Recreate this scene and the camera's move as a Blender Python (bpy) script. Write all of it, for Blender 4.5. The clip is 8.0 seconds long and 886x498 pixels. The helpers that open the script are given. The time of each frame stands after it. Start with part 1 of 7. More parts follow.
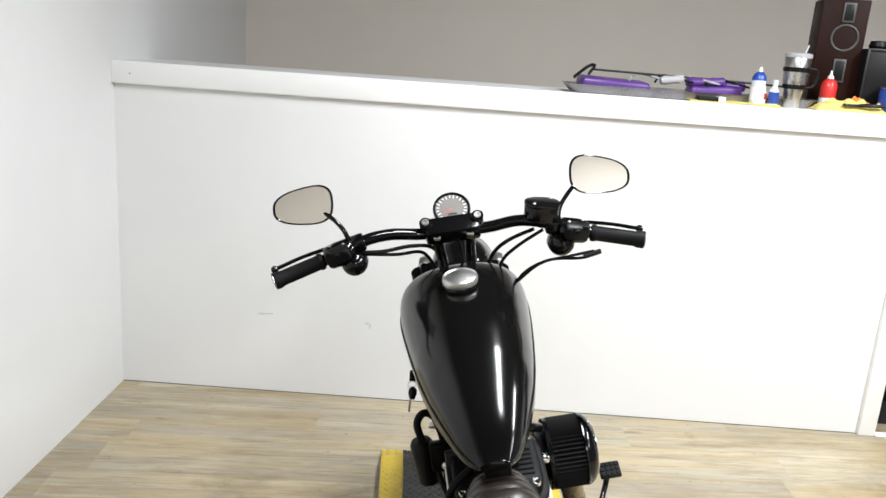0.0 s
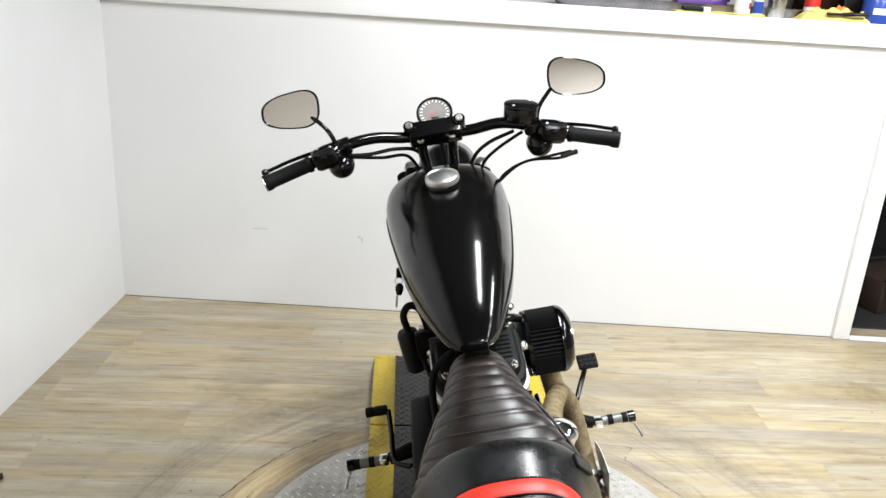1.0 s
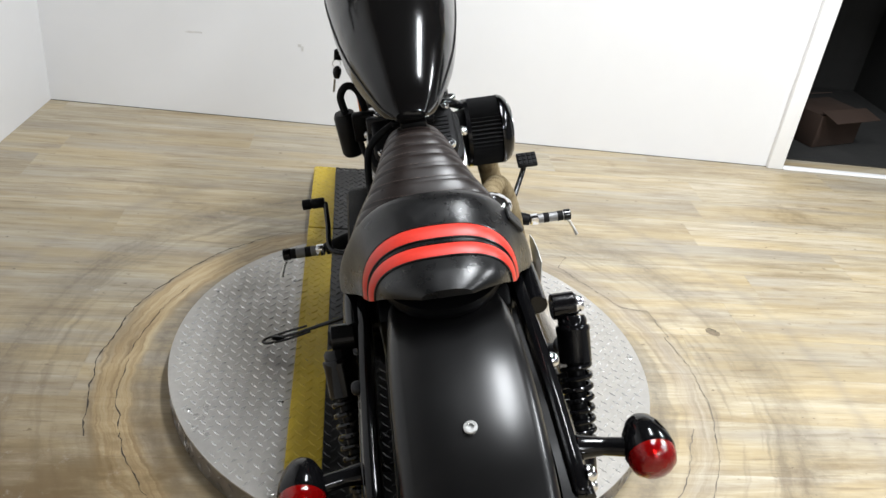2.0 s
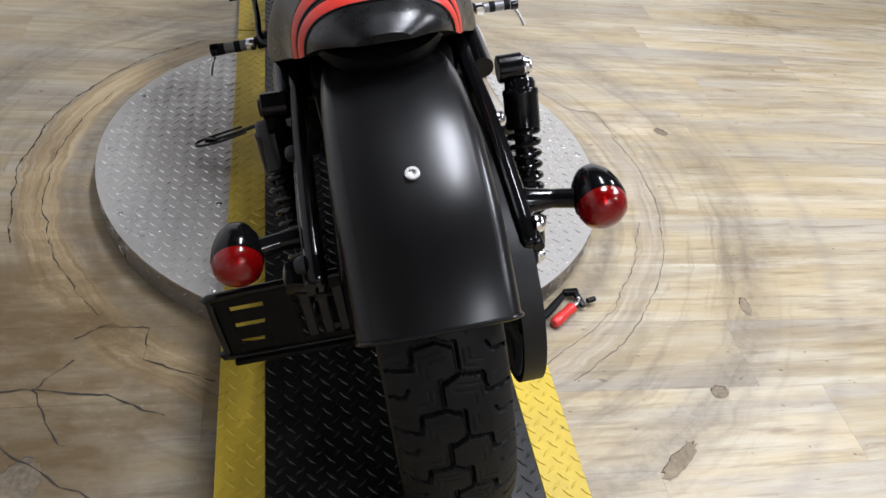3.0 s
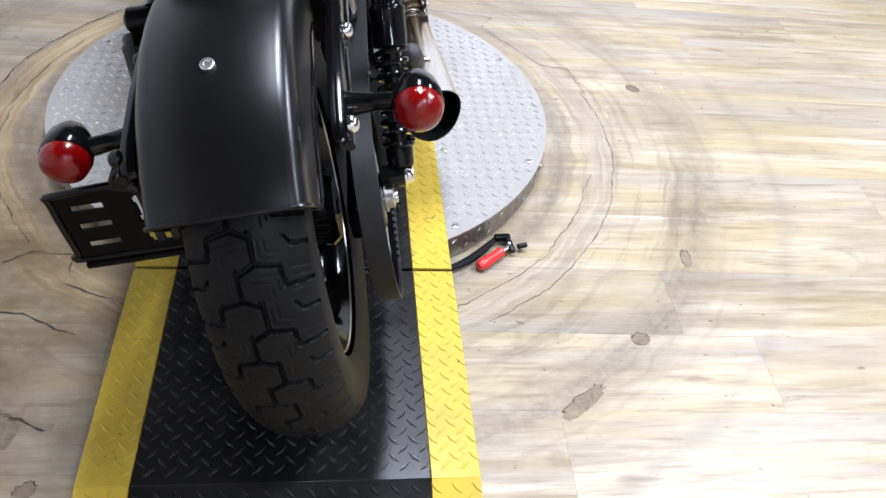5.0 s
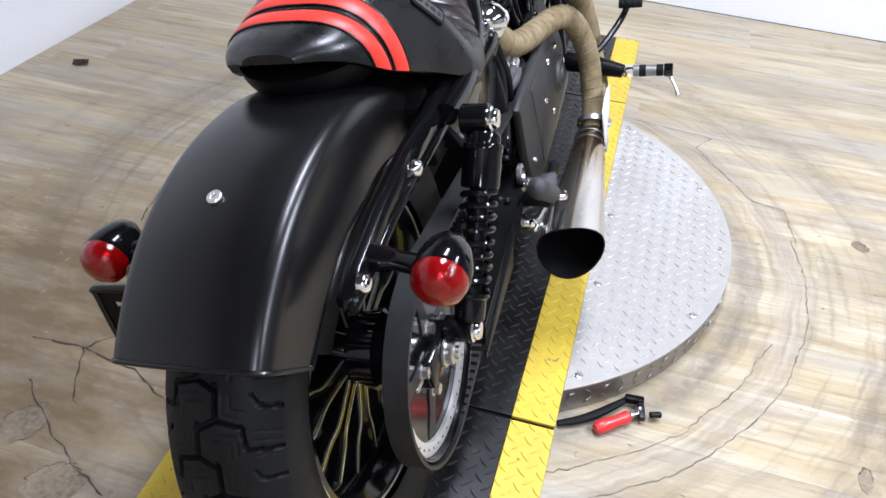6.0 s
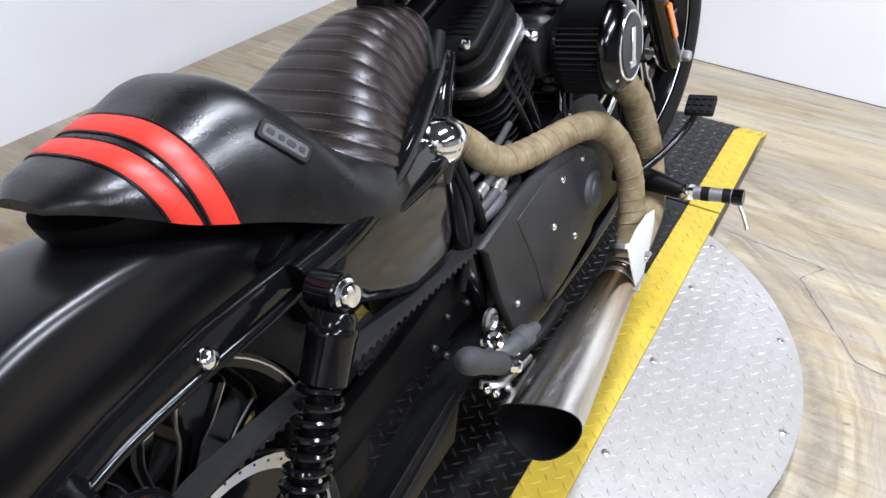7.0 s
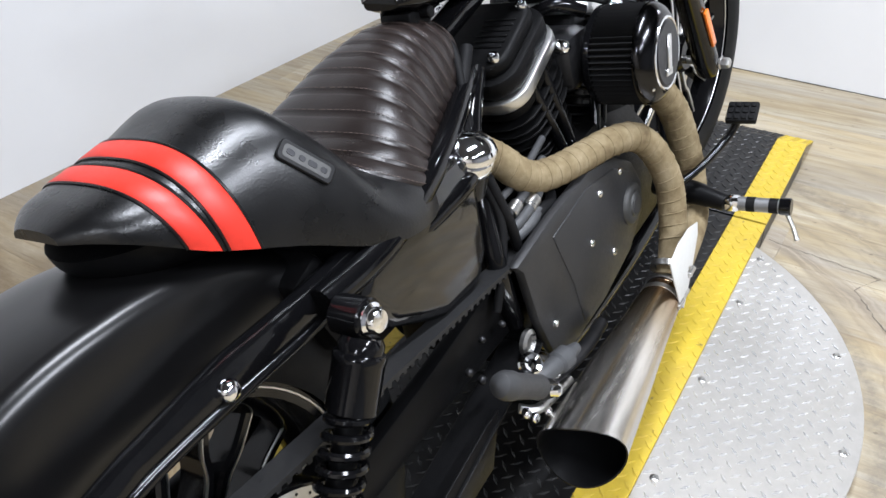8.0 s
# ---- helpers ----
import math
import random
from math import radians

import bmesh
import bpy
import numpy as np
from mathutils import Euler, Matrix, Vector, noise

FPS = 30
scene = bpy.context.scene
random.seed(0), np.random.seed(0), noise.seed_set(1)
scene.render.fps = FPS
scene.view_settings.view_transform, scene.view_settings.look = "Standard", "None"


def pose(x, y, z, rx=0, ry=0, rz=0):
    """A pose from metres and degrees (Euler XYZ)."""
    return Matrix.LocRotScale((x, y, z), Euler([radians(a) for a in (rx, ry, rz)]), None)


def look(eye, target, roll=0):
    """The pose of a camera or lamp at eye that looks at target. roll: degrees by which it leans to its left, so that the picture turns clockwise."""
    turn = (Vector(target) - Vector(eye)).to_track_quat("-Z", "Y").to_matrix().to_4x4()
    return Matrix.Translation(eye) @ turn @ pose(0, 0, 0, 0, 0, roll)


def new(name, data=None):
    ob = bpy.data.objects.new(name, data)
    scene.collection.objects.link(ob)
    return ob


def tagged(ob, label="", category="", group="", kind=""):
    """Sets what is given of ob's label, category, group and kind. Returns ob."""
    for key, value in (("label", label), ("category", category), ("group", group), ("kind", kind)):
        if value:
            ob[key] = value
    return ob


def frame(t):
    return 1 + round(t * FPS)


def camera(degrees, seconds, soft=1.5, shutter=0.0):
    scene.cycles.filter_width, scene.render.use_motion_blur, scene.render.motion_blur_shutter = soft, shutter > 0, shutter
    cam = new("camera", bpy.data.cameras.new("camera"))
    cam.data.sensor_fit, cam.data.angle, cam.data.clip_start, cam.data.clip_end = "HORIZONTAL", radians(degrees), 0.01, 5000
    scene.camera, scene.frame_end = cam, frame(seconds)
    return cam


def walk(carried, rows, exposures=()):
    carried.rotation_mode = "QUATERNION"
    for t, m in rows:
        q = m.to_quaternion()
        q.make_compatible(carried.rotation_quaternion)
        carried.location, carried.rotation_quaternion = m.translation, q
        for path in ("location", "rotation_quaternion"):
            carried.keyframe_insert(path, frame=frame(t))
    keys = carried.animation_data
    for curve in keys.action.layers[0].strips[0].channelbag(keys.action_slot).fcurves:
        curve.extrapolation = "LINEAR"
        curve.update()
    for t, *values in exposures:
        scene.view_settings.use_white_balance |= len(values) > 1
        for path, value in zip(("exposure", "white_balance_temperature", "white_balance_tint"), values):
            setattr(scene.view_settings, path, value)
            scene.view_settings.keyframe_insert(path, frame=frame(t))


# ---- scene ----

cam = camera(58.3, 8.0)
# seconds, the eye, what it looks at, roll in degrees
PATH = [
    (0, (-0.278, -1.451, 1.462), (-0.164, 0.482, 0.96), 4.1),
    (0.5, (-0.267, -1.518, 1.471), (-0.137, 0.406, 0.94), 4.9),
    (1, (-0.251, -1.547, 1.427), (-0.12, 0.332, 0.755), 3.6),
    (1.5, (-0.241, -1.565, 1.359), (-0.048, 0.235, 0.508), 5.2),
    (1.7, (-0.233, -1.573, 1.327), (0.004, 0.196, 0.424), 6.7),
    (2.8, (-0.206, -1.587, 1.194), (0.172, -0.079, -0.064), 8.2),
    (3, (-0.202, -1.59, 1.165), (0.216, -0.129, -0.136), 9.9),
    (3.5, (-0.201, -1.619, 1.103), (0.246, -0.283, -0.316), 11.6),
    (4, (-0.199, -1.643, 1.087), (0.253, -0.358, -0.377), 10.0),
    (4.2, (-0.195, -1.654, 1.09), (0.254, -0.375, -0.38), 9.7),
    (5.3, (0.178, -1.695, 1.148), (0.216, -0.185, -0.163), 4.8),
    (5.5, (0.222, -1.668, 1.159), (0.053, -0.165, -0.15), 1.7),
    (6, (0.296, -1.486, 1.143), (-0.072, 0.023, -0.117), 3.5),
    (6.5, (0.388, -1.288, 1.139), (-0.126, 0.154, -0.148), 0.7),
    (7, (0.492, -1.077, 1.136), (-0.291, 0.305, -0.079), 1.3),
    (7.5, (0.534, -1.002, 1.139), (-0.332, 0.383, -0.015), -2.7),
    (8, (0.487, -1.047, 1.115), (-0.4, 0.308, -0.059), -2.4),
]
# seconds, stops, kelvin, tint: the clip's camera darkens and cools its picture on the way
EXPOSURES = [(0.0, 0.03, 6500, 10), (1.0, 0.02, 6500, 10), (1.5, -0.02, 6500, 10), (3.0, -0.36, 6150, 16), (3.5, -0.42, 6150, 17), (4.0, -0.25, 6050, 17), (5.5, 0.06, 5800, 18), (6.0, 0.06, 5800, 17), (7.0, 0.02, 5900, 16), (8.0, -0.03, 6050, 14)]
walk(cam, [(t, look(eye, target, roll)) for t, eye, target, roll in PATH], EXPOSURES)

# ---- light ----
world = bpy.data.worlds.new("world")
scene.world = world
world.use_nodes = True
world.node_tree.nodes["Background"].inputs[0].default_value = (0.9, 0.95, 1, 1)
world.node_tree.nodes["Background"].inputs[1].default_value = 0.02


def area(name, at, target, sx, sy, watts, colour):
    lamp = bpy.data.lights.new(name, "AREA")
    lamp.shape, lamp.size, lamp.size_y, lamp.energy, lamp.color = "RECTANGLE", sx, sy, watts, colour
    ob = new(name, lamp)
    ob.matrix_basis = look(at, target)
    return ob


CEIL = 2.75
# unseen fluorescent strips, the last two added as fill: place, turn about z, watts
STRIPS = [(2.05, -0.2, -3, 108), (0.3, -0.05, -3, 76), (2.4, -1.9, -3, 50), (0.9, -3.6, -3, 55)]
for sx, sy, turn, watts in STRIPS:
    lamp = area("unseen_strip_light", (sx, sy, CEIL - 0.105), (sx, sy, 0), 0.2, 1.2, watts, (0.95, 0.985, 1.0))
    lamp.matrix_basis = pose(sx, sy, CEIL - 0.105, 0, 0, turn)

# ---- materials ----
class Nodes:
    """A node material in the making."""

    def __init__(self, name):
        self.mat = bpy.data.materials.new(name)
        self.mat.use_nodes = True
        self.tree = self.mat.node_tree
        self.bsdf = self.tree.nodes["Principled BSDF"]
        self.geo = None

    def add(self, kind, **values):
        n = self.tree.nodes.new(kind)
        for k, v in values.items():
            n.inputs[k.replace("_", " ")].default_value = v
        return n

    def link(self, a, b):
        self.tree.links.new(a, b)

    def coords(self, world_space=False):
        if world_space:
            return self.tree.nodes.new("ShaderNodeNewGeometry").outputs["Position"]
        return self.tree.nodes.new("ShaderNodeTexCoord").outputs["Object"]

    def noise(self, co, scale, detail=4, rough=0.55, stretch=None, offset=(0, 0, 0)):
        if stretch is not None or any(offset):
            mp = self.tree.nodes.new("ShaderNodeMapping")
            mp.inputs["Scale"].default_value = stretch or (1, 1, 1)
            mp.inputs["Location"].default_value = offset
            self.link(co, mp.inputs["Vector"])
            co = mp.outputs["Vector"]
        n = self.add("ShaderNodeTexNoise", Scale=scale, Detail=detail, Roughness=rough)
        self.link(co, n.inputs["Vector"])
        return n.outputs["Fac"]

    def ramp(self, fac, stops, ease="LINEAR"):
        n = self.tree.nodes.new("ShaderNodeValToRGB")
        n.color_ramp.interpolation = ease
        while len(n.color_ramp.elements) < len(stops):
            n.color_ramp.elements.new(0.5)
        for e, (p, c) in zip(n.color_ramp.elements, stops):
            e.position = p
            e.color = (c, c, c, 1) if isinstance(c, (int, float)) else (*c, 1)
        self.link(fac, n.inputs["Fac"])
        return n.outputs["Color"]

    def math(self, op, a, b=0.0, c=None):
        n = self.tree.nodes.new("ShaderNodeMath")
        n.operation = op
        for i, v in enumerate((a, b) if c is None else (a, b, c)):
            if isinstance(v, (int, float)):
                n.inputs[i].default_value = v
            else:
                self.link(v, n.inputs[i])
        return n.outputs[0]

    def mix(self, fac, a, b, mode="MIX"):
        n = self.tree.nodes.new("ShaderNodeMix")
        n.data_type, n.blend_type = "RGBA", mode
        for socket, v in ((n.inputs[0], fac), (n.inputs[6], a), (n.inputs[7], b)):
            if isinstance(v, (int, float)):
                socket.default_value = v
            elif isinstance(v, tuple):
                socket.default_value = (*v, 1)
            else:
                self.link(v, socket)
        return n.outputs[2]

    def bump(self, height, strength=0.2, distance=0.002):
        n = self.add("ShaderNodeBump", Strength=strength, Distance=distance)
        self.link(height, n.inputs["Height"])
        if self.bsdf.inputs["Normal"].is_linked:
            self.link(self.bsdf.inputs["Normal"].links[0].from_socket, n.inputs["Normal"])
        self.link(n.outputs["Normal"], self.bsdf.inputs["Normal"])

    def set(self, **values):
        for k, v in values.items():
            s = self.bsdf.inputs[k.replace("_", " ")]
            if hasattr(v, "links"):
                self.link(v, s)
            else:
                s.default_value = (*v, 1) if isinstance(v, tuple) else v
        return self


def surface(name, colour, rough=0.5, metal=0.0, vary=0.15, scale=40, rvary=0.12, bump=0.0, bscale=200, coat=0.0, dust=0.0, spec=0.5):
    """A plain surface with mottled tone, uneven gloss and fine relief."""
    m = Nodes(name)
    co = m.coords()
    big = m.noise(co, scale * 0.25, 5)
    fine = m.noise(co, scale * 4, 3)
    tone = m.mix(0.35, big, fine)
    lo = tuple(c * (1 - vary) for c in colour)
    hi = tuple(min(1, c * (1 + vary)) for c in colour)
    col = m.ramp(tone, [(0.3, lo), (0.7, hi)])
    if dust:
        col = m.mix(m.ramp(m.noise(co, 18, 6, 0.7), [(0.5, 0.0), (0.75, dust)]), col, (0.3, 0.27, 0.23))
    m.set(Base_Color=col, Metallic=metal, Roughness=m.ramp(tone, [(0.25, max(0.02, rough - rvary)), (0.75, min(1, rough + rvary))]), Specular_IOR_Level=spec)
    if coat:
        m.set(Coat_Weight=coat, Coat_Roughness=0.06)
    if bump:
        m.bump(m.noise(co, bscale, 3), bump, 0.001)
    return m.mat


SATIN_BLACK = surface("satin_black_paint", (0.0035, 0.0034, 0.0036), 0.29, vary=0.15, scale=6, rvary=0.02, spec=0.38)
TANK_BLACK = surface("tank_black_paint", (0.0026, 0.0024, 0.0024), 0.15, vary=0.15, scale=6, rvary=0.0, spec=0.36)
GLOSS_BLACK = surface("gloss_black_paint", (0.003, 0.003, 0.0034), 0.12, vary=0.3, rvary=0.05, dust=0.002, spec=0.3)
POWDER_BLACK = surface("black_powder_coat", (0.0035, 0.0035, 0.0038), 0.4, vary=0.3, bump=0.08, bscale=700, dust=0.004, spec=0.1)
ENGINE_BLACK = surface("black_wrinkle_paint", (0.0035, 0.0035, 0.0037), 0.45, vary=0.3, bump=0.25, bscale=900, dust=0.006, spec=0.1)
COVER_GREY = surface("charcoal_cover", (0.017, 0.017, 0.018), 0.5, vary=0.2, bump=0.15, bscale=800, dust=0.02, spec=0.45)
BELT = surface("drive_belt_rubber", (0.01, 0.01, 0.0105), 0.55, vary=0.25, bump=0.1, bscale=500, dust=0.03, spec=0.35)
HOSE_GREY = surface("grey_braided_hose", (0.045, 0.046, 0.048), 0.5, vary=0.3, scale=90, bump=0.2, bscale=700)
PEG_GREY = surface("knurled_grey_metal", (0.2, 0.2, 0.2), 0.45, 0.7, vary=0.2, scale=120, bump=0.3, bscale=900)
RUBBER = surface("black_rubber", (0.006, 0.006, 0.0065), 0.6, vary=0.3, bump=0.15, bscale=400, dust=0.01, spec=0.12)
TYRE = surface("tyre_rubber", (0.0055, 0.0057, 0.006), 0.56, vary=0.35, bump=0.12, bscale=300, dust=0.02, spec=0.16)
CHROME = surface("chrome", (0.82, 0.83, 0.85), 0.07, 1.0, vary=0.04, rvary=0.04)
STEEL = surface("brushed_steel", (0.56, 0.55, 0.53), 0.3, 1.0, vary=0.12, rvary=0.1, bump=0.03)
ALUMINIUM = surface("machined_aluminium", (0.7, 0.7, 0.69), 0.33, 1.0, vary=0.1, rvary=0.1)
DARK_METAL = surface("dark_metal", (0.03, 0.03, 0.032), 0.4, 0.8, vary=0.3, dust=0.03)
GREY_RUBBER = surface("grey_rubber", (0.03, 0.03, 0.031), 0.6, vary=0.2)
PLEAT_BLACK = surface("black_pleated_gauze", (0.007, 0.007, 0.0073), 0.7, vary=0.2, spec=0.15)
OIL_BLACK = surface("wet_gloss_black_paint", (0.0035, 0.0034, 0.0036), 0.09, vary=0.2, rvary=0.03, spec=0.75)
SCUFF_MARK = surface("grey_scuff", (0.6, 0.59, 0.575), 0.6, vary=0.2, scale=200)
PALE_SHEET = surface("pale_sheet_metal", (0.6, 0.6, 0.58), 0.5, 0.1, vary=0.1)
DARK_CHROME = surface("dark_polished_metal", (0.035, 0.035, 0.037), 0.16, 1.0, vary=0.06, rvary=0.03)
BADGE_PLATE = surface("dull_grey_plate", (0.06, 0.06, 0.058), 0.5, 0.3, vary=0.3, scale=120)
WHITE_PAINT_METAL = surface("pale_machined_ring", (0.62, 0.62, 0.6), 0.4, 0.6, vary=0.08)
ORANGE = surface("amber_reflector", (0.85, 0.2, 0.02), 0.2, coat=0.6, vary=0.08)
RED_VINYL = surface("red_vinyl", (0.55, 0.024, 0.011), 0.46, vary=0.12, rvary=0.08, bump=0.1, bscale=600)
RED_PLASTIC = surface("red_plastic", (0.6, 0.03, 0.025), 0.35, vary=0.1)
THREAD = surface("rust_thread", (0.1, 0.072, 0.062), 0.8)
PURPLE = surface("purple_plastic", (0.095, 0.035, 0.21), 0.35, vary=0.2)
YELLOW_CLOTH = surface("yellow_cloth", (0.62, 0.52, 0.16), 0.9, vary=0.15, bump=0.4, bscale=300)
BLUE_PLASTIC = surface("blue_plastic", (0.02, 0.06, 0.32), 0.35, vary=0.15)
PALE_PLASTIC = surface("pale_plastic", (0.6, 0.65, 0.72), 0.35, vary=0.1)
WHITE_PLASTIC = surface("white_plastic", (0.8, 0.8, 0.8), 0.4, vary=0.05)
BLACK_PLASTIC = surface("black_plastic", (0.006, 0.006, 0.0065), 0.4, vary=0.2, spec=0.2)
SPEAKER_WOOD = surface("walnut_veneer", (0.016, 0.0052, 0.0034), 0.5, vary=0.4, scale=30, spec=0.1)
# the carton's brown is darkened to stand for the store's shade
CARDBOARD = surface("brown_cardboard", (0.022, 0.01, 0.005), 0.8, vary=0.2)
# near black, standing in for shade inside the store; also the partition's foot gap
SHADE_AND_GAP = surface("shade_and_gap_black", (0.011, 0.011, 0.0105), 0.8, vary=0.2)
TRAY_CLEAR = surface("clear_grey_tray", (0.2, 0.19, 0.2), 0.3, vary=0.3)
CLEAR_GREY = surface("grey_tray_plastic", (0.4, 0.4, 0.42), 0.25, vary=0.1)


def leather_mat(name, colour, rough, spec=0.18, lumps=0.12):
    m = Nodes(name)
    co = m.coords()
    v = m.add("ShaderNodeTexVoronoi", Scale=420.0)
    m.link(co, v.inputs["Vector"])
    worn = m.noise(co, 14, 6, 0.65)
    m.set(Specular_IOR_Level=spec)
    m.set(Base_Color=m.ramp(worn, [(0.3, colour), (0.75, tuple(c * 1.9 for c in colour))]), Roughness=m.ramp(worn, [(0.3, rough - 0.08), (0.7, rough + 0.1)]))
    m.bump(v.outputs["Distance"], 0.18, 0.0006)
    m.bump(m.noise(co, 45, 4), lumps, 0.002)
    return m.mat


LEATHER = leather_mat("black_leather", (0.0032, 0.0032, 0.0034), 0.3, 0.42, 0.07)
RIB_LEATHER = leather_mat("dark_brown_black_leather", (0.0085, 0.0058, 0.005), 0.34, 0.42, 0.03)


def wall_mat(name, colour, rough=0.6):
    m = Nodes(name)
    co = m.coords(True)
    big = m.noise(co, 1.3, 5, 0.6)
    lo = tuple(c * 0.95 for c in colour)
    col = m.ramp(big, [(0.3, lo), (0.65, colour)])
    scuff = m.ramp(m.noise(co, 3.5, 7, 0.7, (1, 1, 3.0)), [(0.68, 0.0), (0.78, 0.12)])
    m.set(Base_Color=m.mix(scuff, col, (0.5, 0.47, 0.42)), Roughness=rough)
    m.bump(m.noise(co, 160, 3), 0.06, 0.001)
    return m.mat


WHITE_WALL = wall_mat("white_wall_paint", (0.74, 0.74, 0.745), 0.5)
TRIM_WHITE = wall_mat("white_trim_paint", (0.84, 0.84, 0.84), 0.4)
BEIGE_WALL = wall_mat("beige_wall_paint", (0.75, 0.69, 0.62), 0.7)
# for the unseen side wall, dark so that black parts reflect less
DIM_WALL = wall_mat("unseen_dim_wall_paint", (0.2, 0.203, 0.212), 0.8)
# ceiling colour set very dark to deepen shadows and black reflections
CEILING_MAT = wall_mat("unseen_dark_ceiling_paint", (0.07, 0.071, 0.074), 0.85)


def floor_mat():
    """Printed oak vinyl: long pale and brown streaks, knots, and ring-shaped wear round the turntable."""
    m = Nodes("oak_vinyl_plank")
    co = m.coords(True)
    info = m.tree.nodes.new("ShaderNodeObjectInfo")
    shift = m.tree.nodes.new("ShaderNodeCombineXYZ")
    m.link(m.math("MULTIPLY", info.outputs["Random"], 37.0), shift.inputs[0])
    m.link(m.math("MULTIPLY", info.outputs["Random"], 11.0), shift.inputs[1])
    moved = m.tree.nodes.new("ShaderNodeVectorMath")
    m.link(co, moved.inputs[0])
    m.link(shift.outputs[0], moved.inputs[1])
    pc = moved.outputs[0]
    streak = m.noise(pc, 2.3, 8, 0.6, (0.5, 6.5, 1))
    mid = m.noise(pc, 8.0, 7, 0.64, (0.45, 6.0, 1), (3, 5, 0))
    grain = m.noise(pc, 38, 6, 0.7, (0.3, 5.0, 1))
    tone = m.mix(0.22, m.mix(0.42, streak, mid), grain)
    wood = m.ramp(tone, [(0.31, (0.2, 0.15, 0.09)), (0.43, (0.32, 0.262, 0.175)), (0.52, (0.44, 0.38, 0.272)), (0.64, (0.55, 0.5, 0.4))])
    grey = m.ramp(m.noise(pc, 1.5, 5, 0.55, (0.5, 5.0, 1)), [(0.47, 0.0), (0.6, 0.55)])
    wood = m.mix(grey, wood, (0.33, 0.3, 0.255))
    ochre = m.ramp(m.noise(pc, 2.1, 5, 0.6, (0.6, 5.0, 1), (8, 3, 0)), [(0.46, 0.0), (0.6, 0.5)])
    wood = m.mix(ochre, wood, (0.44, 0.335, 0.17))
    lines = m.ramp(m.noise(pc, 9, 6, 0.62, (0.5, 7.0, 1), (1, 6, 0)), [(0.55, 0.0), (0.68, 0.6)])
    wood = m.mix(lines, wood, (0.19, 0.14, 0.08))
    plank = m.ramp(info.outputs["Random"], [(0.0, 0.88), (1.0, 1.05)])
    wood = m.mix(1.0, wood, plank, "MULTIPLY")
    knots = m.ramp(m.noise(pc, 5.0, 3, 0.5, (0.8, 3.4, 1), (4, 2, 0)), [(0.67, 0.0), (0.76, 0.75)])
    wood = m.mix(knots, wood, (0.16, 0.105, 0.06))
    blotch = m.ramp(m.noise(pc, 3.6, 7, 0.66, (0.6, 3.6, 1), (3, 9, 0)), [(0.52, 0.0), (0.68, 0.45)])
    wood = m.mix(blotch, wood, (0.2, 0.14, 0.07))
    specks = m.ramp(m.noise(co, 42, 2, 0.5, (0.8, 1.4, 1), (2, 2, 5)), [(0.70, 0.0), (0.75, 0.7)])
    wood = m.mix(specks, wood, (0.1, 0.075, 0.045))
    # wear in rings
    sep = m.tree.nodes.new("ShaderNodeSeparateXYZ")
    m.link(co, sep.inputs[0])
    x, y = sep.outputs[0], sep.outputs[1]
    r = m.math("SQRT", m.math("ADD", m.math("MULTIPLY", x, x), m.math("MULTIPLY", y, y)))
    wob = m.math("MULTIPLY", m.math("SUBTRACT", m.noise(co, 9, 5, 0.6), 0.5), 0.05)
    rw = m.math("ADD", r, wob)

    def band(mid, half, power):
        d = m.math("DIVIDE", m.math("ABSOLUTE", m.math("SUBTRACT", rw, mid)), half)
        return m.math("MULTIPLY", m.math("MAXIMUM", m.math("SUBTRACT", 1.0, d), 0.0), power)

    patchy = m.ramp(m.noise(co, 3.2, 4, 0.6, None, (3, 7, 0)), [(0.34, 0.55), (0.58, 1.0)])
    fine = m.ramp(m.noise(co, 40, 5, 0.7), [(0.35, 0.35), (0.65, 1.0)])
    turns = m.tree.nodes.new("ShaderNodeCombineXYZ")
    m.link(m.math("MULTIPLY", rw, 90.0), turns.inputs[0])
    m.link(m.math("MULTIPLY", m.math("ARCTAN2", y, x), 2.5), turns.inputs[1])
    concentric = m.noise(turns.outputs[0], 1.0, 5, 0.65)
    side = m.ramp(m.math("ADD", m.math("MULTIPLY", x, 0.5), 0.5), [(0.46, 1.0), (0.56, 0.08)])
    filler = m.math("MULTIPLY", band(0.712, 0.055, 3.2), m.math("MULTIPLY", patchy, side))
    wood = m.mix(m.math("MINIMUM", filler, 0.88), wood, m.ramp(concentric, [(0.34, (0.27, 0.18, 0.085)), (0.5, (0.45, 0.33, 0.175)), (0.66, (0.56, 0.46, 0.29))]))
    far_side = m.ramp(m.math("ADD", m.math("MULTIPLY", x, 0.5), 0.5), [(0.56, 0.0), (0.66, 0.4)])
    greyed = m.math("MULTIPLY", band(0.735, 0.055, 1.6), m.math("MULTIPLY", patchy, far_side))
    wood = m.mix(m.math("MINIMUM", greyed, 0.5), wood, m.ramp(concentric, [(0.34, (0.2, 0.17, 0.135)), (0.5, (0.3, 0.262, 0.22)), (0.66, (0.42, 0.38, 0.33))]))
    scuff = m.math("MULTIPLY", band(0.632, 0.045, 2.0), m.math("MULTIPLY", fine, 0.45))
    wood = m.mix(m.math("MINIMUM", scuff, 0.7), wood, (0.15, 0.13, 0.105))
    smear = m.math("MULTIPLY", band(0.975, 0.08, 1.15), m.math("MULTIPLY", patchy, m.math("MULTIPLY", fine, 0.7)))
    wood = m.mix(m.math("MINIMUM", smear, 0.72), wood, (0.16, 0.132, 0.098))
    polar = m.tree.nodes.new("ShaderNodeCombineXYZ")
    m.link(m.math("MULTIPLY", rw, 34.0), polar.inputs[0])
